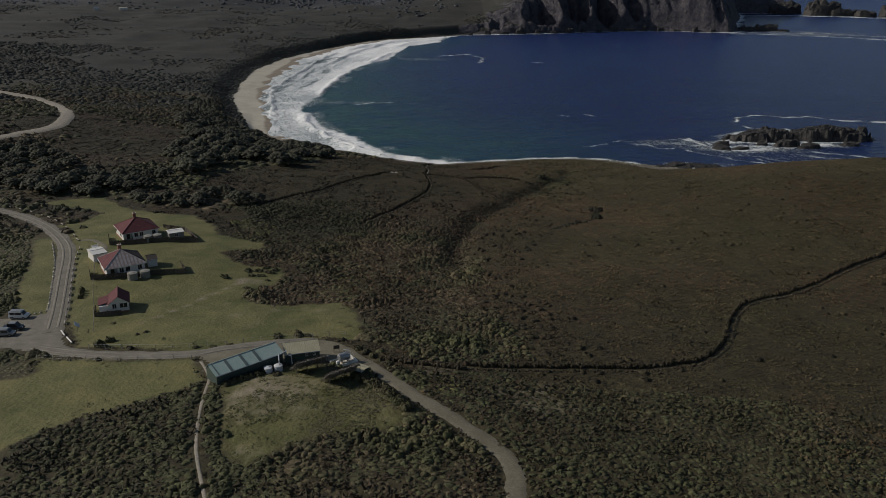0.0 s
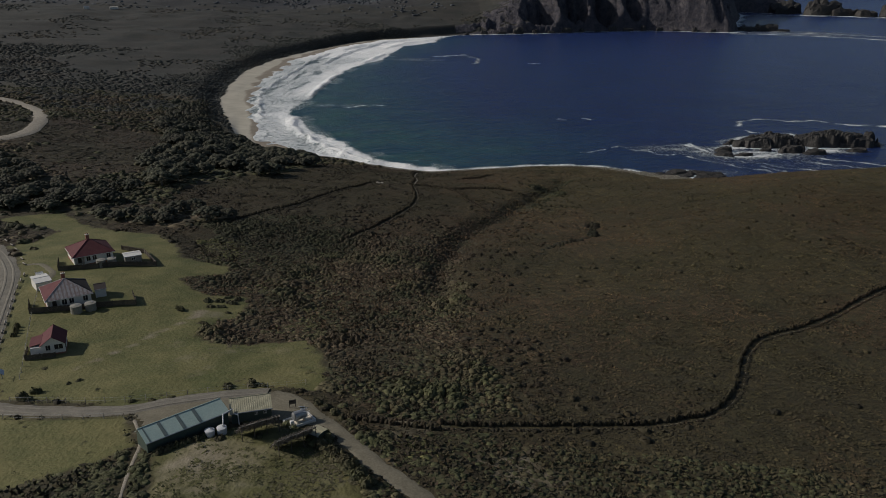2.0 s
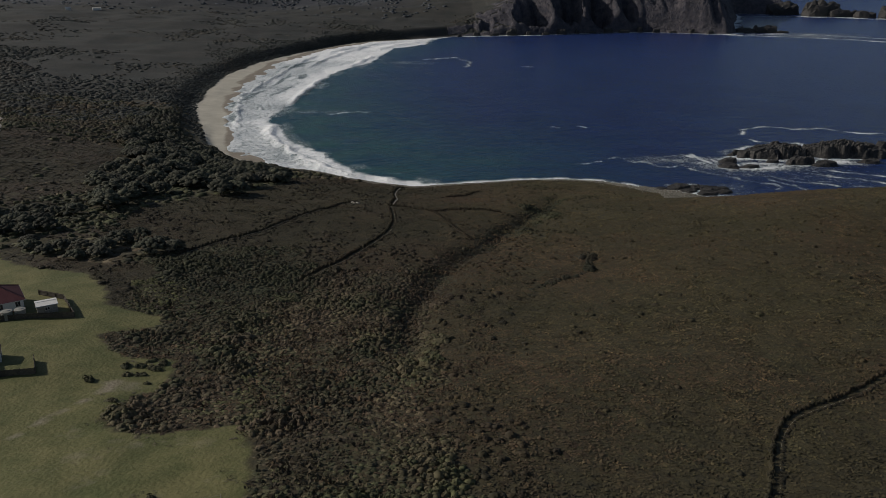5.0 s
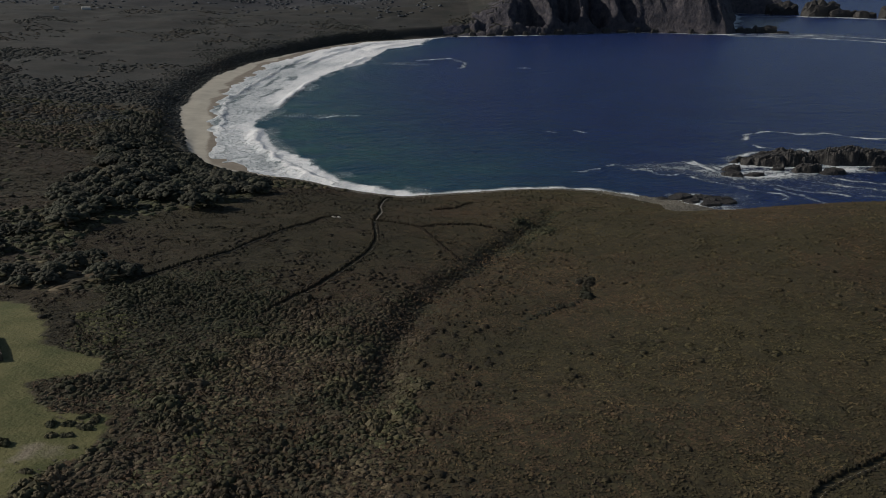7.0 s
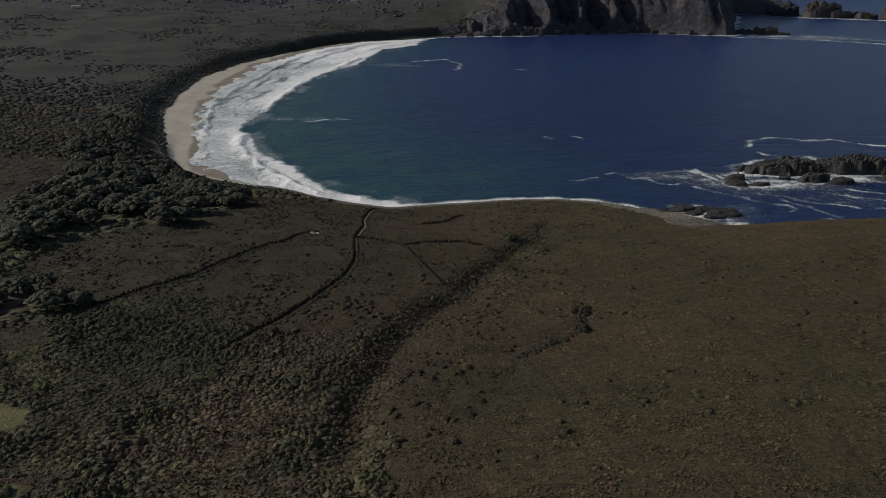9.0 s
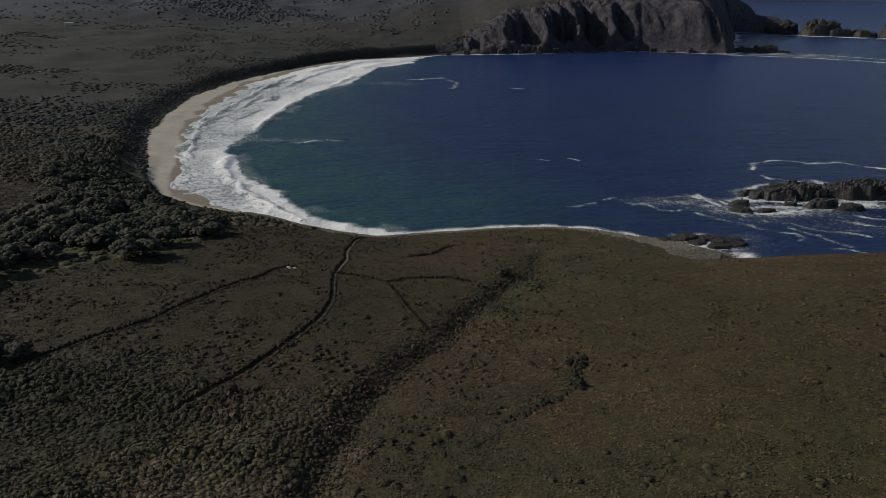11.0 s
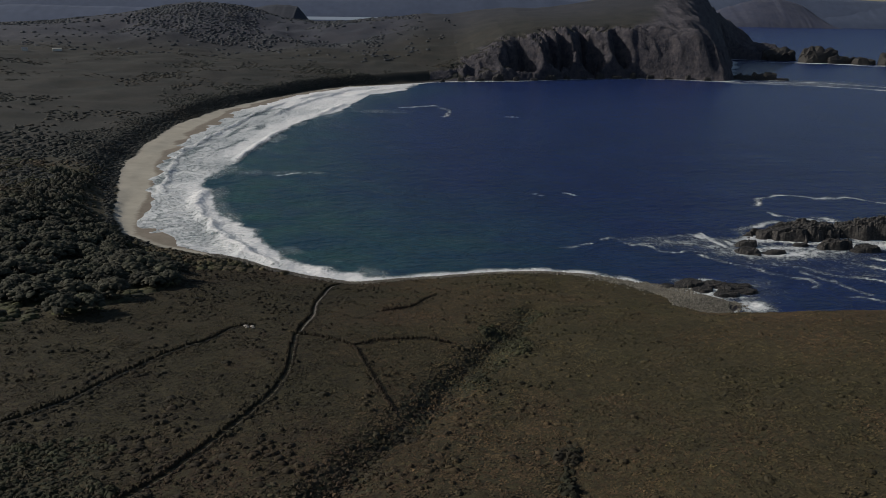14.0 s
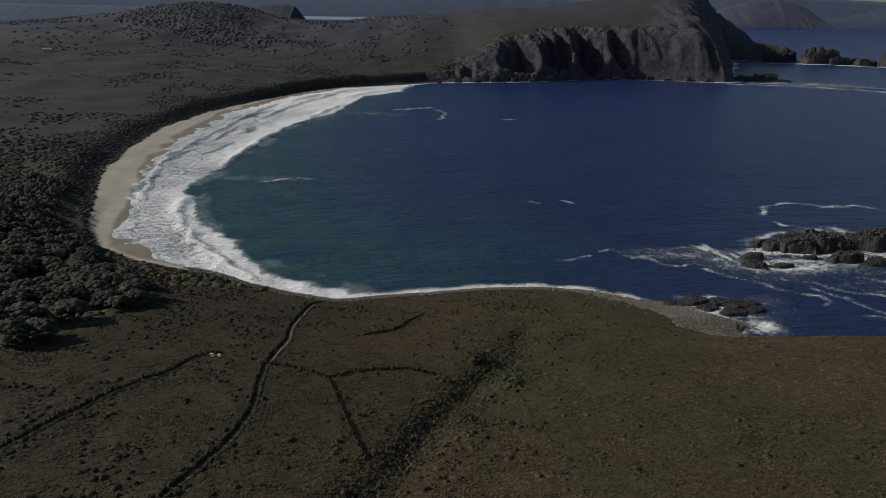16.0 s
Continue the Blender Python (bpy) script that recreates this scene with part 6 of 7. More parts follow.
# ---- the green shed, the cream-roofed shed and the yard ----
shed("machinery_shed", -32.2, 125.6, 41, 13.2, 3.8, 2.2, 3.3, 0.72, M_GREENDARK, M_GREEN, "long pale green iron shed with dark roof sheets", ribs=0, clear=((0.205, 0.245), (0.43, 0.47), (0.63, 0.67), (0.03, 0.045)))
shed("store_shed", -22.9, 131.0, 15, 6.3, 3.4, 2.2, 3.0, 0.94, M_GREENDARK, M_STRAW, "dark-walled store shed with a ribbed cream iron roof", ribs=20, windows=((0.62, 1.5, 0.35, 0.3), (0.84, 1.5, 0.35, 0.3)))
tank(-28.0, 124.7, 0.75, 1.1, M_PLASTIC, "small white plastic tank behind the green shed", "white tanks")
tank(-26.3, 125.4, 0.75, 1.2, M_PLASTIC, "small white plastic tank behind the green shed", "white tanks")


def pipe_run(points, r, label):
    t = thing("down_pipe", Matrix.Translation(points[0]), label, "pipe")
    for i, (a, b) in enumerate(zip(points, points[1:])):
        bm = bmesh.new()
        o = Vector(points[0])
        rod(bm, Vector(a) - o, Vector(b) - o, r, r, 8)
        part("pipe" if i % 2 == 0 else "bend", bm, M_PLASTIC, t)


gz0 = float(ground_at(-26.3, 125.4))
pipe_run([(-26.2, 126.0, gz0 + 1.2), (-26.5, 127.6, gz0 + 2.1), (-25.3, 129.0, gz0 + 2.2)], 0.09, "white plastic pipe from the roof to the tank")
pipe_run([(-24.3, 128.3, gz0 - 0.2), (-24.4, 128.4, gz0 + 1.5), (-24.9, 128.4, gz0 + 1.6)], 0.1, "white plastic downpipe beside the dark shed")


def fuel_stand():
    """A bunded tank on a pale slab, with a frame of white pipes."""
    z = site(-14.9, 129.6, 35, 0.05)
    t = thing("fuel_tank", z, "silver fuel tank lying on a pale bunded slab", "fuel tank")
    part("slab", boxed(-2.3, 2.2, -1.5, 1.4, -0.5, 0.12), M_CREAM, t, "pale concrete slab")
    for b in ((-2.3, -2.1, -1.5, 1.4), (2.0, 2.2, -1.5, 1.4), (-2.1, 2.0, 1.2, 1.4), (-2.1, 2.0, -1.5, -1.3)):
        part("bund_wall", boxed(*b, 0.12, 0.45), M_WHITE, t)
    bm = bmesh.new()
    rod(bm, (-0.9, 0, 1.25), (1.0, 0, 1.25), 0.75, 0.75, 20)
    shell = part("shell", bm, M_STEEL, t)
    for xx in (-1.0, 1.0):
        cap = bmesh.new()
        rod(cap, (xx, 0, 1.25), (xx + (0.12 if xx > 0 else -0.12), 0, 1.25), 0.7, 0.45, 20)
        part("end_cap", cap, M_STEEL, shell)
    for xx in (-0.6, 0.7):
        part("cradle", boxed(xx - 0.1, xx + 0.1, -0.6, 0.6, 0.12, 0.75), M_CREAM, t)
    for yy in (-0.9, 0.2, 0.9):
        bm = bmesh.new()
        rod(bm, (1.5, yy, 0.1), (1.5, yy, 1.9), 0.05, 0.05), rod(bm, (1.5, yy, 1.9), (0.4, yy, 2.1), 0.05, 0.05)
        part("pipe", bm, M_PLASTIC, t)
    part("pump", boxed(-2.0, -1.4, -1.1, -0.6, 0.12, 1.2, bevel=0.03), M_WHITE, t, "white fuel pump")


fuel_stand()
shed("pump_hut", -11.3, 124.4, -35, 2.0, 1.9, 1.35, 1.55, 0.5, M_GREENDARK, M_STRAW, "tiny dark hut with a pale flat roof", ribs=0)


def brush_screen(ax, ay, bx, by, seed):
    """A leaning rack of poles filled with brushwood, with a close panel added to shade the ground."""
    run, yaw = math.hypot(bx - ax, by - ay), math.degrees(math.atan2(by - ay, bx - ax))
    t = thing("brush_screen", site(ax, ay, yaw, 0), "leaning grey brushwood screen on rough poles", "screen", "brush screens")
    r = random.Random(seed)
    for i in range(4):
        u = run * i / 3
        bm = bmesh.new()
        rod(bm, (u, 2.0, 0.2), (u, -0.75, 2.6), 0.06, 0.05)
        rod(bm, (u, -0.7, -0.4), (u, -0.7, 2.56), 0.07, 0.06)
        rod(bm, (u, 1.9, -0.4), (u, 1.9, 0.3), 0.07, 0.06)
        part("pole", bm, M_TIMBER, t)
    for v in (0.35, 1.0):
        bm = bmesh.new()
        rod(bm, (-0.3, 2.0 - 2.6 * v, 2.2 * v + 0.35), (run + 0.3, 2.0 - 2.6 * v, 2.2 * v + 0.35), 0.05, 0.05)
        part("rail", bm, M_GREYWOOD, t)
    # solid panel, added so that the rack throws a full dark shadow
    bm = boxed(0, run, -0.02, 0.02, 0.2, 3.1)
    bmesh.ops.transform(bm, matrix=Matrix.Translation((0, 1.95, 0.26)) @ Matrix.Rotation(radians(50), 4, "X"), verts=bm.verts)
    part("shadow_panel", bm, M_BARK, t, "close grey panel added to cast the screen's shadow")
    bm = bmesh.new()
    for _ in range(700):
        u, v = r.uniform(0, run), r.uniform(0, 1.0)
        c = Vector((u, 1.9 - 2.5 * v + r.uniform(-0.15, 0.15), 2.15 * v + 0.35))
        e = Vector((r.uniform(-0.5, 0.5), r.uniform(-0.3, 0.3), r.uniform(-0.5, 0.5)))
        rod(bm, c - e, c + e, 0.045, 0.025, 3)
    part("brushwood", bm, M_BARK, t, "tangled grey brushwood")


brush_screen(-22.9, 123.3, -17.8, 126.4, 1)
brush_screen(-16.7, 119.4, -11.7, 123.2, 2)


def notice_board(x, y):
    t = thing("notice_board", site(x, y, 20), "dark notice board on two posts by the track", "notice board")
    for xx in (-0.5, 0.5):
        part("post", boxed(xx - 0.05, xx + 0.05, -0.05, 0.05, -0.3, 1.5), M_TIMBER, t)
    part("board", boxed(-0.6, 0.6, -0.09, -0.05, 0.7, 1.5, bevel=0.01), M_TIMBER, t)


notice_board(-16.8, 134.6)


def solar_panel():
    t = thing("solar_panel", site(-72.2, 148.4, 115), "tilted solar panel on a post beside the road", "solar panel")
    bm = bmesh.new()
    rod(bm, (0, 0, -0.3), (0, 0, 1.3), 0.09, 0.08, 8)
    part("post", bm, M_STEEL, t)
    bm = boxed(-1.0, 1.0, -0.6, 0.6, -0.03, 0.03)
    bmesh.ops.transform(bm, matrix=Matrix.Translation((0, 0, 1.5)) @ Matrix.Rotation(radians(38), 4, "X"), verts=bm.verts)
    pan = part("frame", bm, M_STEEL, t)
    for i in range(3):
        bm = boxed(-0.97 + i * 0.65, -0.34 + i * 0.65, -0.57, 0.57, 0.035, 0.045)
        bmesh.ops.transform(bm, matrix=Matrix.Translation((0, 0, 1.5)) @ Matrix.Rotation(radians(38), 4, "X"), verts=bm.verts)
        part("cell", bm, M_PANEL, pan)


solar_panel()

# ---- fences, barriers and stones along the road ----
wire_fence([(-93, 206), (-86, 192), (-81, 178.5), (-76, 166), (-71.5, 155), (-68.4, 147)], 3.0, "weathered post and wire fence along the cottage gardens")
wire_fence([(-66, 138.9), (-55, 137.6), (-45, 137.3), (-38, 139), (-29, 141.4), (-20, 143), (-13.5, 145.6)], 3.4, "post and wire fence along the lawn by the drive")
wire_fence([(-74, 134.3), (-60, 132.0), (-48, 131.4), (-42.5, 131.0)], 3.4, "post and wire fence beside the lower lawn")


def barrier_log(x, y, yaw, long_, m, label):
    t = thing("barrier_log", site(x, y, yaw, 0.0), label, "log", "road barrier logs")
    bm = bmesh.new()
    rod(bm, (-long_ / 2, 0, 0.42), (long_ / 2, 0, 0.42), 0.16, 0.15, 8)
    part("log", bm, m, t)
    for s in (-0.38, 0.38):
        part("block", boxed(s * long_ - 0.11, s * long_ + 0.11, -0.13, 0.13, -0.2, 0.3), M_TIMBER, t)


edge = smooth_line([(-95.5, 205), (-92.8, 196), (-90, 188), (-87.9, 182.4), (-84.1, 172.1), (-80.4, 162.1), (-76.6, 151.9)], 4.6)
for i, (px, py) in enumerate(edge):
    barrier_log(px + 0.2, py, -68, 1.9, M_GREYWOOD, "low grey timber barrier log beside the gravel road")
edge = smooth_line([(-141, 256.5), (-127, 247.4), (-114, 234.5), (-103, 218.5), (-97.5, 209)], 6.0)
for px, py in edge:
    barrier_log(px + 0.4, py + 0.5, -45, 1.7, M_GREYWOOD, "low grey timber barrier log beside the gravel road")
barrier_log(-74.6, 146.9, -53, 2.8, M_WHITE, "white painted barrier log at the road bend")
barrier_log(-71.6, 143.0, -50, 3.2, M_WHITE, "white painted barrier log at the road bend")


def kerb_stone(x, y, s, seed):
    r = random.Random(seed)
    bm = bmesh.new()
    bmesh.ops.create_icosphere(bm, subdivisions=1, radius=s)
    for v in bm.verts:
        v.co = Vector((v.co.x * 1.3, v.co.y, v.co.z * 0.75)) * r.uniform(0.8, 1.2)
    me = bpy.data.meshes.new("kerb_stone")
    bm.to_mesh(me), bm.free()
    me.materials.append(M_GREYWOOD if seed % 3 else M_CREAM)
    ob = new("kerb_stone", me)
    ob.matrix_world = site(x, y, r.uniform(0, 360), s * 0.35)
    tagged(ob, "pale rounded boulder lining the verge", "stone", "kerb stones")


edge = np.concatenate([smooth_line([(-106.5, 213), (-100, 200), (-95.3, 189.5), (-89, 173.5), (-84.2, 161)], 1.25), smooth_line([(-84.2, 160.2), (-86.5, 158.9), (-89.5, 158.6)], 1.1)])
for i, (px, py) in enumerate(edge):
    kerb_stone(px, py, 0.22 + 0.1 * ((i * 7) % 5) / 5, i)


# ---- parked cars ----
def car(name, x, y, yaw, long_, wide_, tall, paint, label, box_back=True):
    """A car that looks along its +x: body, cabin with glass, four wheels, lamps."""
    c = thing(name, site(x, y, yaw, 0.1), label, "car", "parked cars")
    L, W = long_ / 2, wide_ / 2
    part("body", boxed(-L, L, -W, W, 0.32, tall * 0.55, bevel=0.12), paint, c)
    bm = bmesh.new()
    back, fore = -L + (0.08 if box_back else long_ * 0.28), L * 0.38
    prof = [(back, tall * 0.55), (fore + 0.55, tall * 0.55), (fore, tall), (back + (0.12 if box_back else 0.5), tall)]
    a, b = [bm.verts.new((p, -W + 0.1, z)) for p, z in prof], [bm.verts.new((p, W - 0.1, z)) for p, z in prof]
    bm.faces.new(a), bm.faces.new(b[::-1])
    for i in range(4):
        bm.faces.new((a[i], b[i], b[(i + 1) % 4], a[(i + 1) % 4]))
    bmesh.ops.recalc_face_normals(bm, faces=bm.faces)
    cabin = part("cabin", bm, paint, c)
    z0, z1 = tall * 0.6, tall * 0.92
    for s in (-1, 1):
        for u0, u1 in ((back + 0.35, back + (fore - back) * 0.5), (back + (fore - back) * 0.54, fore + 0.12)):
            part("side_window", boxed(u0, u1, s * (W - 0.1) - 0.012, s * (W - 0.1) + 0.012, z0, z1), M_GLASS, cabin)
    part("windscreen", slab([(fore + 0.5, -W + 0.2, z0), (fore + 0.5, W - 0.2, z0), (fore + 0.06, W - 0.2, z1 + 0.04), (fore + 0.06, -W + 0.2, z1 + 0.04)], 0.03), M_GLASS, cabin)
    part("rear_window", boxed(back - 0.02, back + 0.06, -W + 0.25, W - 0.25, z0, z1), M_GLASS, cabin)
    part("roof_rack", boxed(back + 0.3, fore - 0.1, -W + 0.25, W - 0.25, tall + 0.03, tall + 0.1), M_STEEL, cabin)
    for u in (-L * 0.6, L * 0.6):
        for s in (-1, 1):
            bm = bmesh.new()
            rod(bm, (u, s * (W - 0.2), 0.33), (u, s * (W + 0.01), 0.33), 0.34, 0.34, 16)
            wheel = part("wheel", bm, M_RUBBER, c)
            bm = bmesh.new()
            rod(bm, (u, s * (W - 0.02), 0.33), (u, s * (W + 0.025), 0.33), 0.2, 0.18, 12)
            part("rim", bm, M_STEEL, wheel)
    for s in (-1, 1):
        part("headlight", boxed(L - 0.03, L + 0.015, s * (W - 0.35) - 0.16, s * (W - 0.35) + 0.16, 0.66, 0.84), M_PLASTIC, c)
        part("tail_light", boxed(-L - 0.015, -L + 0.03, s * (W - 0.2) - 0.09, s * (W - 0.2) + 0.09, 0.66, 0.95), M_RED, c)
    for u, nm in ((L, "bumper"), (-L, "bumper")):
        part(nm, boxed(u - 0.06, u + 0.06, -W + 0.05, W - 0.05, 0.34, 0.52, bevel=0.03), M_RUBBER, c)


car("off_road_car", -88.3, 156.7, 0, 4.1, 1.75, 1.75, M_CARWHITE, "white four-wheel-drive parked on gravel")
car("estate_car", -86.6, 147.2, 4, 4.0, 1.7, 1.5, M_CARGREY, "silver estate car parked on gravel")
car("utility_car", -86.4, 150.2, 3, 4.2, 1.7, 1.6, M_CARDARK, "dark utility car parked on gravel", False)

# ---- single bushes on the lawns ----
def shrub(x, y, size, tall, seed, label):
    g = np.random.default_rng(seed)
    pts, tris, tones, start = [], [], [], 0
    for _ in range(9):
        p, t = DOMES[g.integers(0, 8)]
        a, q = g.uniform(0, 6.28), g.uniform(0, 0.6) * size
        s = size * g.uniform(0.35, 0.6)
        pts.append(p * (s, s, tall * g.uniform(0.5, 0.9)) + (math.cos(a) * q, math.sin(a) * q, 0))
        tris.append(t + start), tones.append(np.full(len(p), g.uniform(0.7, 1.3)))
        start += len(p)
    ob = mesh_from("shrub", np.concatenate(pts), np.concatenate(tris), {"tone": np.concatenate(tones), "warm": np.full(start, g.uniform(0, 0.4))}, M_SCRUB)
    ob.matrix_world = Matrix.Translation((x, y, ground_at(x, y) - 0.05))
    tagged(ob, label, "shrub", "lawn shrubs")


for i, (bx, by, bs, bt) in enumerate([(-64, 139.8, 1.5, 2.0), (-63.0, 142.2, 1.1, 1.4), (-29.6, 142.6, 1.2, 0.9), (-25.5, 143.6, 1.5, 1.1), (-23.6, 143.4, 0.9, 0.7), (-44.5, 137.4, 1.0, 0.6), (-41, 137.6, 0.9, 0.5), (-38, 138.6, 0.8, 0.5),
                                      (-76, 136.6, 2.2, 1.0), (-73.5, 136.0, 1.6, 0.9), (-81.5, 137.4, 1.8, 0.8), (-84.5, 192.5, 0.8, 1.2), (-81.2, 172.6, 0.7, 1.6), (-80.6, 171.0, 0.7, 1.5), (-80.2, 169.6, 0.7, 1.5),
                                      (-79.9, 168.0, 0.7, 1.2), (-46.6, 192.2, 1.5, 0.9), (-43.5, 192.7, 1.4, 0.9), (-44.7, 188.6, 1.3, 0.8), (-42.2, 188.9, 1.4, 0.8), (-40.4, 191.6, 1.7, 0.9), (-39.4, 194, 1.6, 0.9), (-42.2, 195.3, 1.4, 0.8), (-39.9, 185.3, 1.0, 0.6), (-43.3, 177, 1.2, 0.7), (-50.2, 184.7, 1.3, 1.1), (-51.2, 185.6, 0.9, 0.9), (-66.5, 152.6, 0.9, 0.3), (-57.5, 146.5, 0.9, 0.5), (-58.6, 145.2, 0.7, 0.4), (-52.4, 142.3, 0.6, 0.3), (-112, 238.5, 2.5, 1.6), (-105, 230, 1.6, 1.0), (-20.5, 124.0, 1.0, 0.6), (-26.0, 123.5, 1.2, 0.8)]):
    shrub(bx, by, bs, bt, 500 + i, "dark green rounded shrub on the lawn")
x, y = [], []
for u in np.linspace(0, 1, 9):
    shrub(-34.2 + 5.7 * u + 0.3 * math.sin(u * 19), 120.0 + 4.3 * u, 1.0, 1.25, 540 + int(u * 50), "dark clipped shrub in front of the green shed")
for u in np.linspace(0, 1, 8):
    shrub(-10.0 + 7.2 * u, 121.6 - 9.0 * u, 1.7, 1.7, 560 + int(u * 50), "dense dark shrub beside the earth track")
for u in np.linspace(0, 1, 9):
    shrub(-12.8 + 12.5 * u, 136.4 - 14.0 * u, 1.3, 1.0, 580 + int(u * 50), "low green shrub along the earth track")


# ---- pale stones by the footpath and buildings far off on the hill ----
for i, (px, py) in enumerate([(-13.2, 360.0), (-14.4, 358.8), (-12.6, 358.4), (-15.2, 360.4)]):
    kerb_stone(px, py, 0.55, 300 + i)
shed("hill_house", -512, 1404, 25, 13, 5, 3.0, 4.6, 0.5, M_WHITE, M_CREAM, "long white building far off on the hill", ribs=0)
shed("hill_house", -540, 1360, 25, 8, 5, 3.0, 4.8, 0.5, M_WHITE, M_STEEL, "small pale building far off on the hill", ribs=0)


# ---- sea rocks, stacks and cobbles ----
def rock_part(name, parent, at, size, seed, m=None, columns=1.0, detail=4):
    """A jointed dolerite block: a ball squared off, cut in columns and worn."""
    bm = bmesh.new()
    bmesh.ops.create_icosphere(bm, subdivisions=detail, radius=1.0)
    o = Vector((seed * 7.3, seed * 3.1, seed * 1.7))
    for v in bm.verts:
        c = v.co.copy()
        k = max(abs(c.x), abs(c.y), abs(c.z))
        c = c.lerp(c / k * 0.8, 0.55)
        w = Vector((c.x * size[0], c.y * size[1], c.z * size[2]))
        cell = noise.cell(Vector((w.x, w.y * 1.1, 0)) / (1.9 * columns) + o)
        cell2 = noise.cell(Vector((w.x, w.y, 3)) / (4.6 * columns) + o)
        lump = noise.fractal(w / (5.5 * columns) + o, 0.8, 2.0, 4)
        w.z += (cell - 0.0) * 0.17 * size[2] + cell2 * 0.16 * size[2] + lump * 0.30 * size[2] if c.z > -0.1 else 0
        w.x += lump * 0.10 * size[0]
        w.y += (lump * 0.16 + 0.05 * cell) * size[1]
        v.co = w
    bmesh.ops.transform(bm, matrix=Matrix.Translation(at), verts=bm.verts)
    return part(name, bm, m or M_ROCK, parent)


def crag(name, parent, at, ra, rb, tall, seed, step_=0.42, column=1.7):
    """A shelf of jointed rock: columns that end at uneven heights, cut off raggedly at the water."""
    xs, ys = np.arange(-ra * 1.25, ra * 1.25, step_), np.arange(-rb * 1.3, rb * 1.3, step_)
    cx, cy = np.meshgrid(xs, ys)
    wx, wy = cx + at[0] + parent.location.x, cy + at[1] + parent.location.y
    k = np.hypot(cx / ra, cy / rb) + 0.55 * (grain(wx, wy, 5.5, seed) - 0.5) + 0.35 * (grain(wx, wy, 2.3, seed + 1) - 0.5)
    row = np.floor(wy / (column * 0.87))
    cell = lattice(np.floor(wx / column + 0.5 * (row % 2)), row, seed + 2)
    block = lattice(np.floor(wx / (column * 3.7) + 0.3 * row), np.floor(wy / (column * 3.1)), seed + 3)
    z = tall * np.clip(3.2 * (1 - np.clip(k, 0, 2) ** 1.6), -0.4, 1) * (0.66 + 0.18 * cell + 0.22 * block) * (0.85 + 0.3 * grain(wx, wy, 9, seed + 4)) * (0.5 + 0.5 * step(-ra, -0.1 * ra, cx))
    z = z - 0.5 * step(0.40, 0.5, np.maximum(np.abs((wx / column + 0.5 * (row % 2)) % 1 - 0.5), np.abs((wy / (column * 0.87)) % 1 - 0.5))) * (z > 0.4)
    i = np.arange(cx.size).reshape(cx.shape)
    quads = np.stack([i[:-1, :-1], i[:-1, 1:], i[1:, 1:], i[1:, :-1]], -1).reshape(-1, 4)
    high = z.ravel()[quads].max(1) > -0.3 * tall
    ob = mesh_from(name, np.stack([cx + at[0], cy + at[1], z + at[2]], -1).reshape(-1, 3), quads[high], {}, M_ROCK)
    ob.parent = parent
    return ob


isle = thing("sea_rock", Matrix.Translation((230, 521, 0)), "low dark columnar rock awash with white surf", "rock", "sea rocks")
crag("rock", isle, (1, 1, 0), 23, 10, 6.8, 1)
crag("rock", isle, (-15, 2, 0), 8, 5.5, 3.8, 2)
crag("rock", isle, (8, 3, 0), 15, 8, 7.6, 8)
isle = thing("sea_rock", Matrix.Translation((272, 526, 0)), "long dark columnar rock with a flat top", "rock", "sea rocks")
crag("rock", isle, (0, 0, 0), 28, 9.5, 8.6, 3)
crag("rock", isle, (20, -4, 0), 18, 7, 5.5, 4)
for i, (rx, ry, ra, rb, rz) in enumerate([(194, 495, 5.2, 4.2, 1.9), (240, 502, 8, 4.0, 4.2), (253, 497, 7, 3.2, 3.0), (207, 494, 5.5, 2.2, 1.6), (198, 506, 4.5, 2.4, 2.4), (283, 506, 6, 2.6, 2.0), (224, 506, 4, 1.8, 1.6)]):
    t = thing("sea_rock", Matrix.Translation((rx, ry, 0)), "small dark rock washed by foam", "rock", "sea rocks")
    crag("rock", t, (0, 0, 0), ra * 1.15, rb * 1.15, rz * 1.15, 10 + i, 0.4, 1.5)
for i, (rx, ry, ra, rb, rz) in enumerate([(150, 449, 6, 4, 2.4), (158, 448, 5, 4, 2.2), (165, 444, 5, 3.5, 2.4), (170, 440, 4, 3, 1.8), (160, 437, 5, 3, 2.0), (153, 441, 4, 3, 1.8), (145, 446, 4, 3, 1.5), (172, 447, 3, 2, 1.2), (140, 447, 3, 2, 1.2)]):
    t = thing("shore_rock", Matrix.Translation((rx, ry, 0)), "dark jagged rock on the shore point", "rock", "shore rocks")
    crag("rock", t, (0, 0, -0.2), ra * 1.15, rb * 1.15, rz * 0.85, 30 + i, 0.35, 1.0)
for i, (rx, ry, ra, rb, rz, lab) in enumerate([(608, 1515, 22, 15, 11, "broken dark rocks below the headland"), (645, 1512, 26, 12, 17, "dark islet at the tip of the headland"), (672, 1506, 16, 8, 6, "low dark rock beside the islet"),
                                               (946, 2120, 46, 30, 40, "rounded rock stack off the far cape"), (1012, 2045, 52, 26, 50, "tall pointed rock stack off the far cape"), (1055, 2030, 44, 20, 26, "low jagged rock stack off the far cape"),
                                               (1098, 2000, 30, 18, 24, "low jagged rock stack off the far cape"), (1152, 1975, 36, 22, 42, "rounded rock stack off the far cape")]):
    t = thing("rock_stack", Matrix.Translation((rx, ry, 0)), lab, "rock stack", "rock stacks")
    rock_part("rock", t, (0, 0, 0), (ra, rb, rz * 0.66), 50 + i, columns=5 if rz > 20 else 2.5)
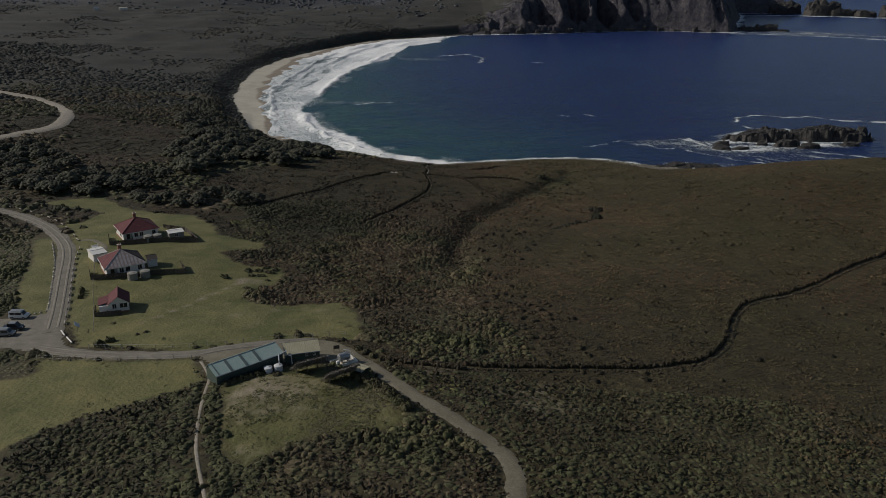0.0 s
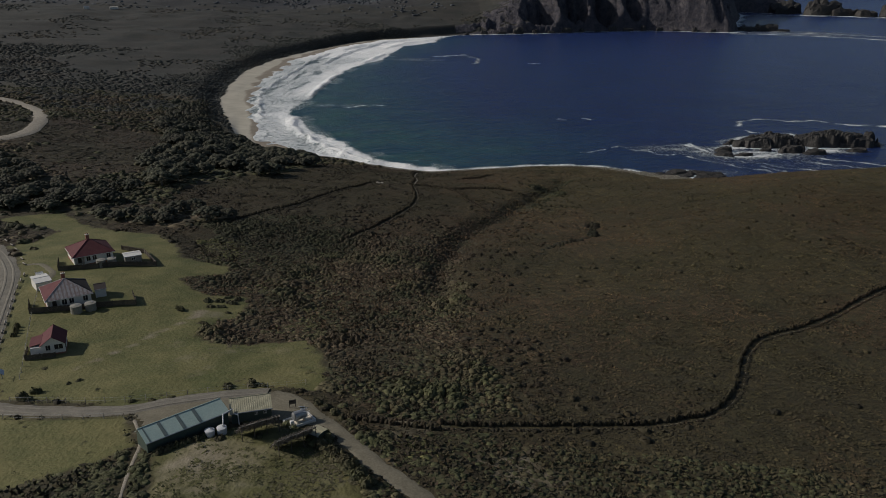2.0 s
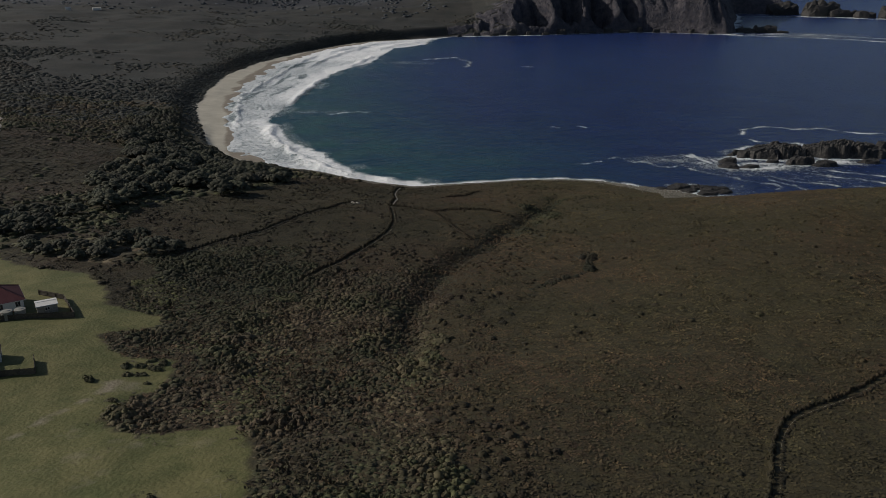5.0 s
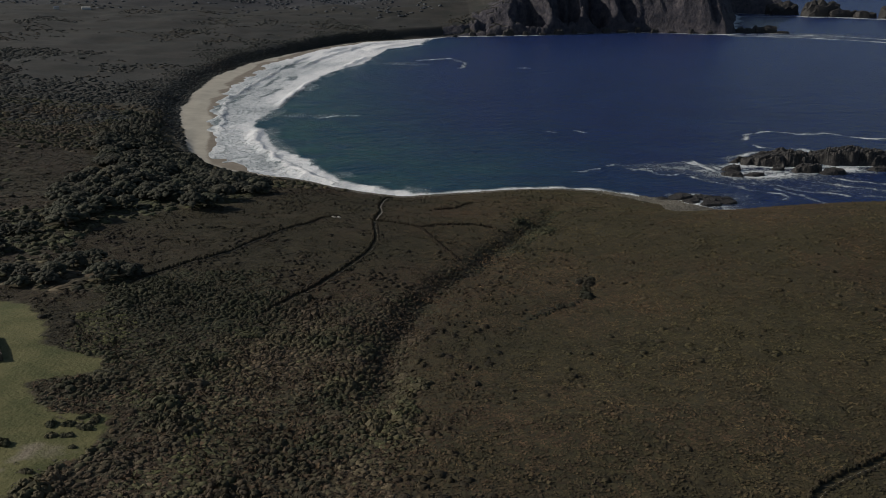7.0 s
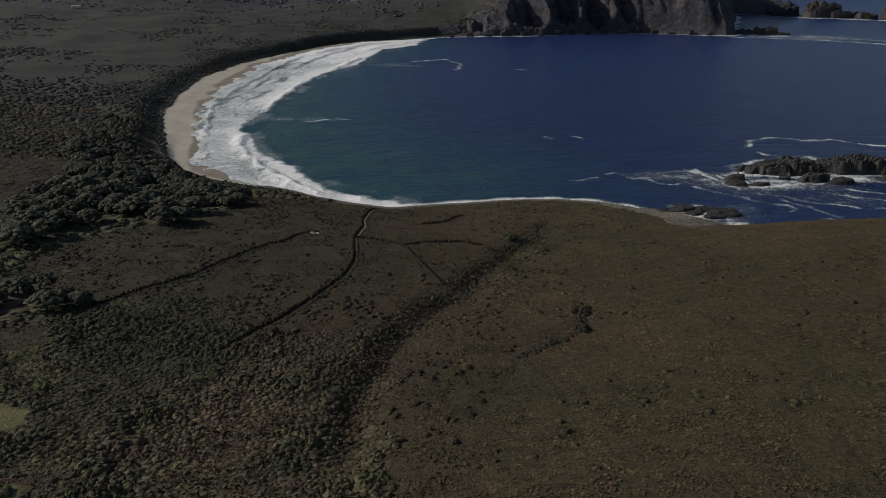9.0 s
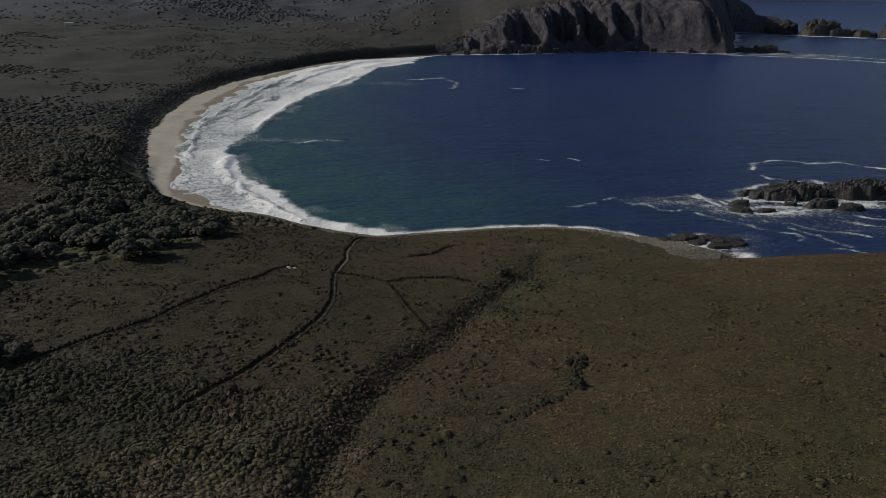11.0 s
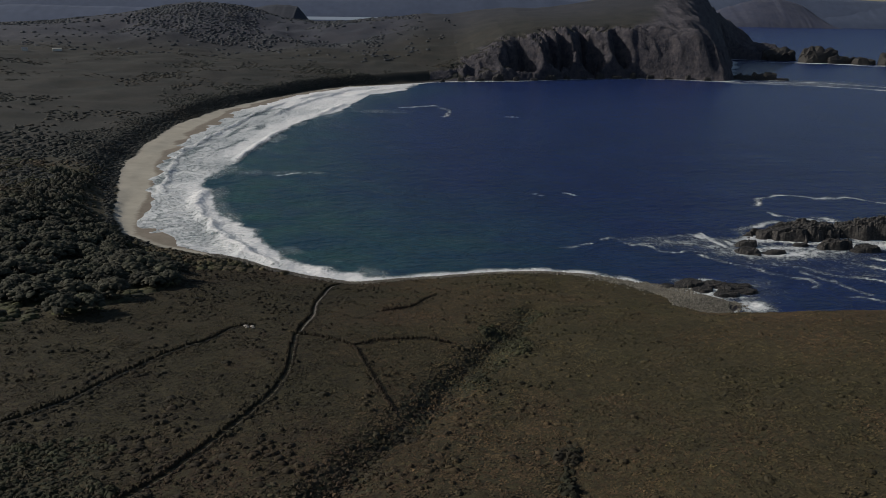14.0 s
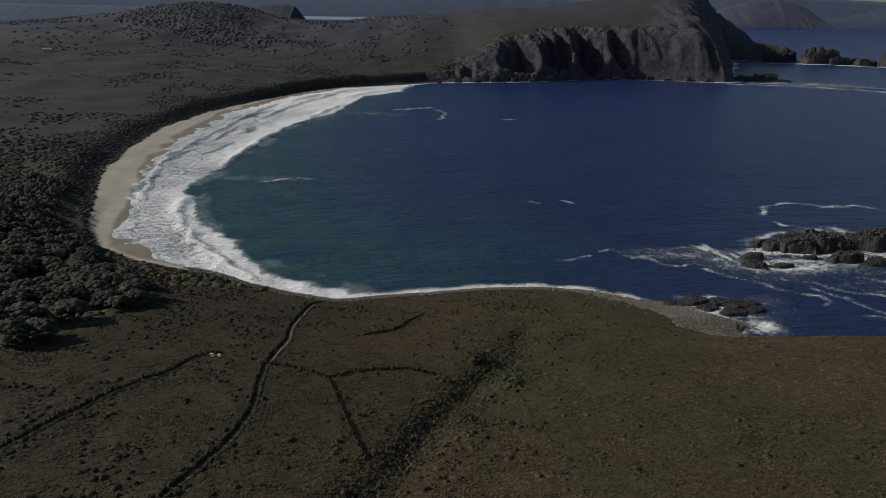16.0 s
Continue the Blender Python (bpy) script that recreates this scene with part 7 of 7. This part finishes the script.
for i in range(16):
    u = 80 + i * 30
    px, py = u, float(np.interp(u, [p[0] for p in COAST_HEAD[:11]], [p[1] for p in COAST_HEAD[:11]])) - 5
    t = thing("cliff_foot_rock", Matrix.Translation((px, py, 0)), "dark fallen rock at the foot of the cliff", "rock", "cliff foot rocks")
    rock_part("rock", t, (0, 0, 0), (5 + (i * 37) % 7, 4, 3 + (i * 53) % 8), 70 + i, detail=3)

# cobble bank along the near shore
line = smooth_line([(168, 426), (158, 428), (146, 435), (134, 441), (126, 450), (110, 459), (90, 463.5), (66, 461.5), (46, 456.5), (30, 453.5), (10, 448.5), (-8, 455.5), (-25, 465), (-42, 478), (-56, 486)], 0.5)
n = 7000
i = rng.integers(0, len(line), n)
heap = np.where(line[i, 0] > 108, np.where(line[i, 0] > 122, 9.0, 6.0), 2.6)
x = line[i, 0] + rng.normal(0, 1, n) * heap * 0.6
y = line[i, 1] - np.abs(rng.normal(0, 1, n)) * heap * 0.75 + 1.2
d = coast_distance(x, y)
ok = (d > -2.5) & (d < 19)
qx, qy = rng.uniform(112, 160, 15000), rng.uniform(406, 458, 15000)
pile = off_ring([(112, 458), (122, 449), (129, 434), (131, 424), (130, 411), (142, 407), (154, 411), (158, 426), (150, 438), (146, 448), (134, 450), (126, 453)], qx, qy) + 3 * (grain(qx, qy, 4, 90) - 0.5) > 0
x, y = np.concatenate([x[ok], qx[pile]]), np.concatenate([y[ok], qy[pile]])
octa = np.array([(1, 0, 0), (0.2, 1, 0.1), (-1, 0.1, 0), (0, -1, 0.15), (0.1, 0.1, 0.7), (0, 0, -0.6)])
tri = np.array([(0, 1, 4), (1, 2, 4), (2, 3, 4), (3, 0, 4), (1, 0, 5), (2, 1, 5), (3, 2, 5), (0, 3, 5)])
s = rng.uniform(0.22, 0.75, len(x))
a = rng.uniform(0, 6.28, len(x))
px, py = octa[:, 0] * s[:, None], octa[:, 1] * s[:, None] * 0.8
pts = np.stack([x[:, None] + px * np.cos(a)[:, None] - py * np.sin(a)[:, None], y[:, None] + px * np.sin(a)[:, None] + py * np.cos(a)[:, None], np.maximum(ground_at(x, y), -0.2)[:, None] + 0.1 + octa[:, 2] * s[:, None]], -1)
cob = mesh_from("cobbles", pts.reshape(-1, 3), (tri[None] + (np.arange(len(x)) * 6)[:, None, None]).reshape(-1, 3), {"tone": np.repeat(rng.uniform(0.5, 1.35, len(x)), 6)}, M_COBBLE)
tagged(cob, "grey rounded cobbles banked along the shore", "cobbles", kind="stuff")


# ---- the farthest land, across the water ----
def far_range(name, x0, x1, y, base, tops, seed, m, label, rough=0.10):
    """A ridge seen from the front: a sheet of hillside with gullies, its crest following the tops."""
    xs = np.linspace(x0, x1, 160)
    crest = np.interp(np.linspace(0, 1, 160), np.linspace(0, 1, len(tops)), tops)
    crest = crest * (1 + rough * (grain(xs, xs * 0, (x1 - x0) / 22, seed) - 0.5)) + 0.0012 * (x1 - x0) * (grain(xs, xs * 0, (x1 - x0) / 60, seed + 1) - 0.5)
    rows = []
    for k, s in enumerate(np.linspace(0, 1, 10)):
        gull = (grain(xs, xs * 0 + (x1 - x0) / 26 * 4.5 * s, (x1 - x0) / 26, seed + 2) - 0.5) * 7 * (1 - s) + (grain(xs, xs * 0 + 40 * s, (x1 - x0) / 55, seed + 4) - 0.5) * 12 * (1 - s)
        gull *= 0.3 if m is M_CAPE else 0.04
        rows.append(np.stack([xs, y + 220 * s + gull, base + (crest - base) * s ** 0.8], -1))
    rows.append(np.stack([xs, np.full(160, y + 420.0), np.full(160, base - 20.0)], -1))
    i = np.arange(11 * 160).reshape(11, 160)
    quads = np.stack([i[:-1, :-1], i[:-1, 1:], i[1:, 1:], i[1:, :-1]], -1).reshape(-1, 4)
    return tagged(mesh_from(name, np.concatenate(rows), quads, {}, m, True), label, "distant hills", kind="structure")


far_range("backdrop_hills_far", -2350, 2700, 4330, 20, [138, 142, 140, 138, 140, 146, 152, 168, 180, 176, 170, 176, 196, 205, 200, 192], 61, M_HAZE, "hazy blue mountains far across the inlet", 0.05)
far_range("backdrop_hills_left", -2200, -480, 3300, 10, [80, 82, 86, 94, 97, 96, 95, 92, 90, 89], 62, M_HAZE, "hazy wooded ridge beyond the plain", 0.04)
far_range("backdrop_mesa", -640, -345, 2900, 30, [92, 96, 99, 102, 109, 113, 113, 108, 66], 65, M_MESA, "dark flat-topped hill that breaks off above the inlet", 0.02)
far_range("backdrop_cape", 1500, 2215, 4180, 45, [118, 120, 126, 146, 164, 178, 186, 184, 176, 160, 126, 58], 63, M_CAPE, "distant sea cliffs of another cape, tinted by haze", 0.04)
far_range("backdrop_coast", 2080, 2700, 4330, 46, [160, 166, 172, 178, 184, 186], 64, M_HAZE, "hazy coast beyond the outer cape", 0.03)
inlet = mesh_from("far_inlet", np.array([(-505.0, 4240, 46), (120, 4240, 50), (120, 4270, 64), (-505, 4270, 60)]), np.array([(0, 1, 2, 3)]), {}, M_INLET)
tagged(inlet, "pale strip of far inlet water", "water", kind="structure")
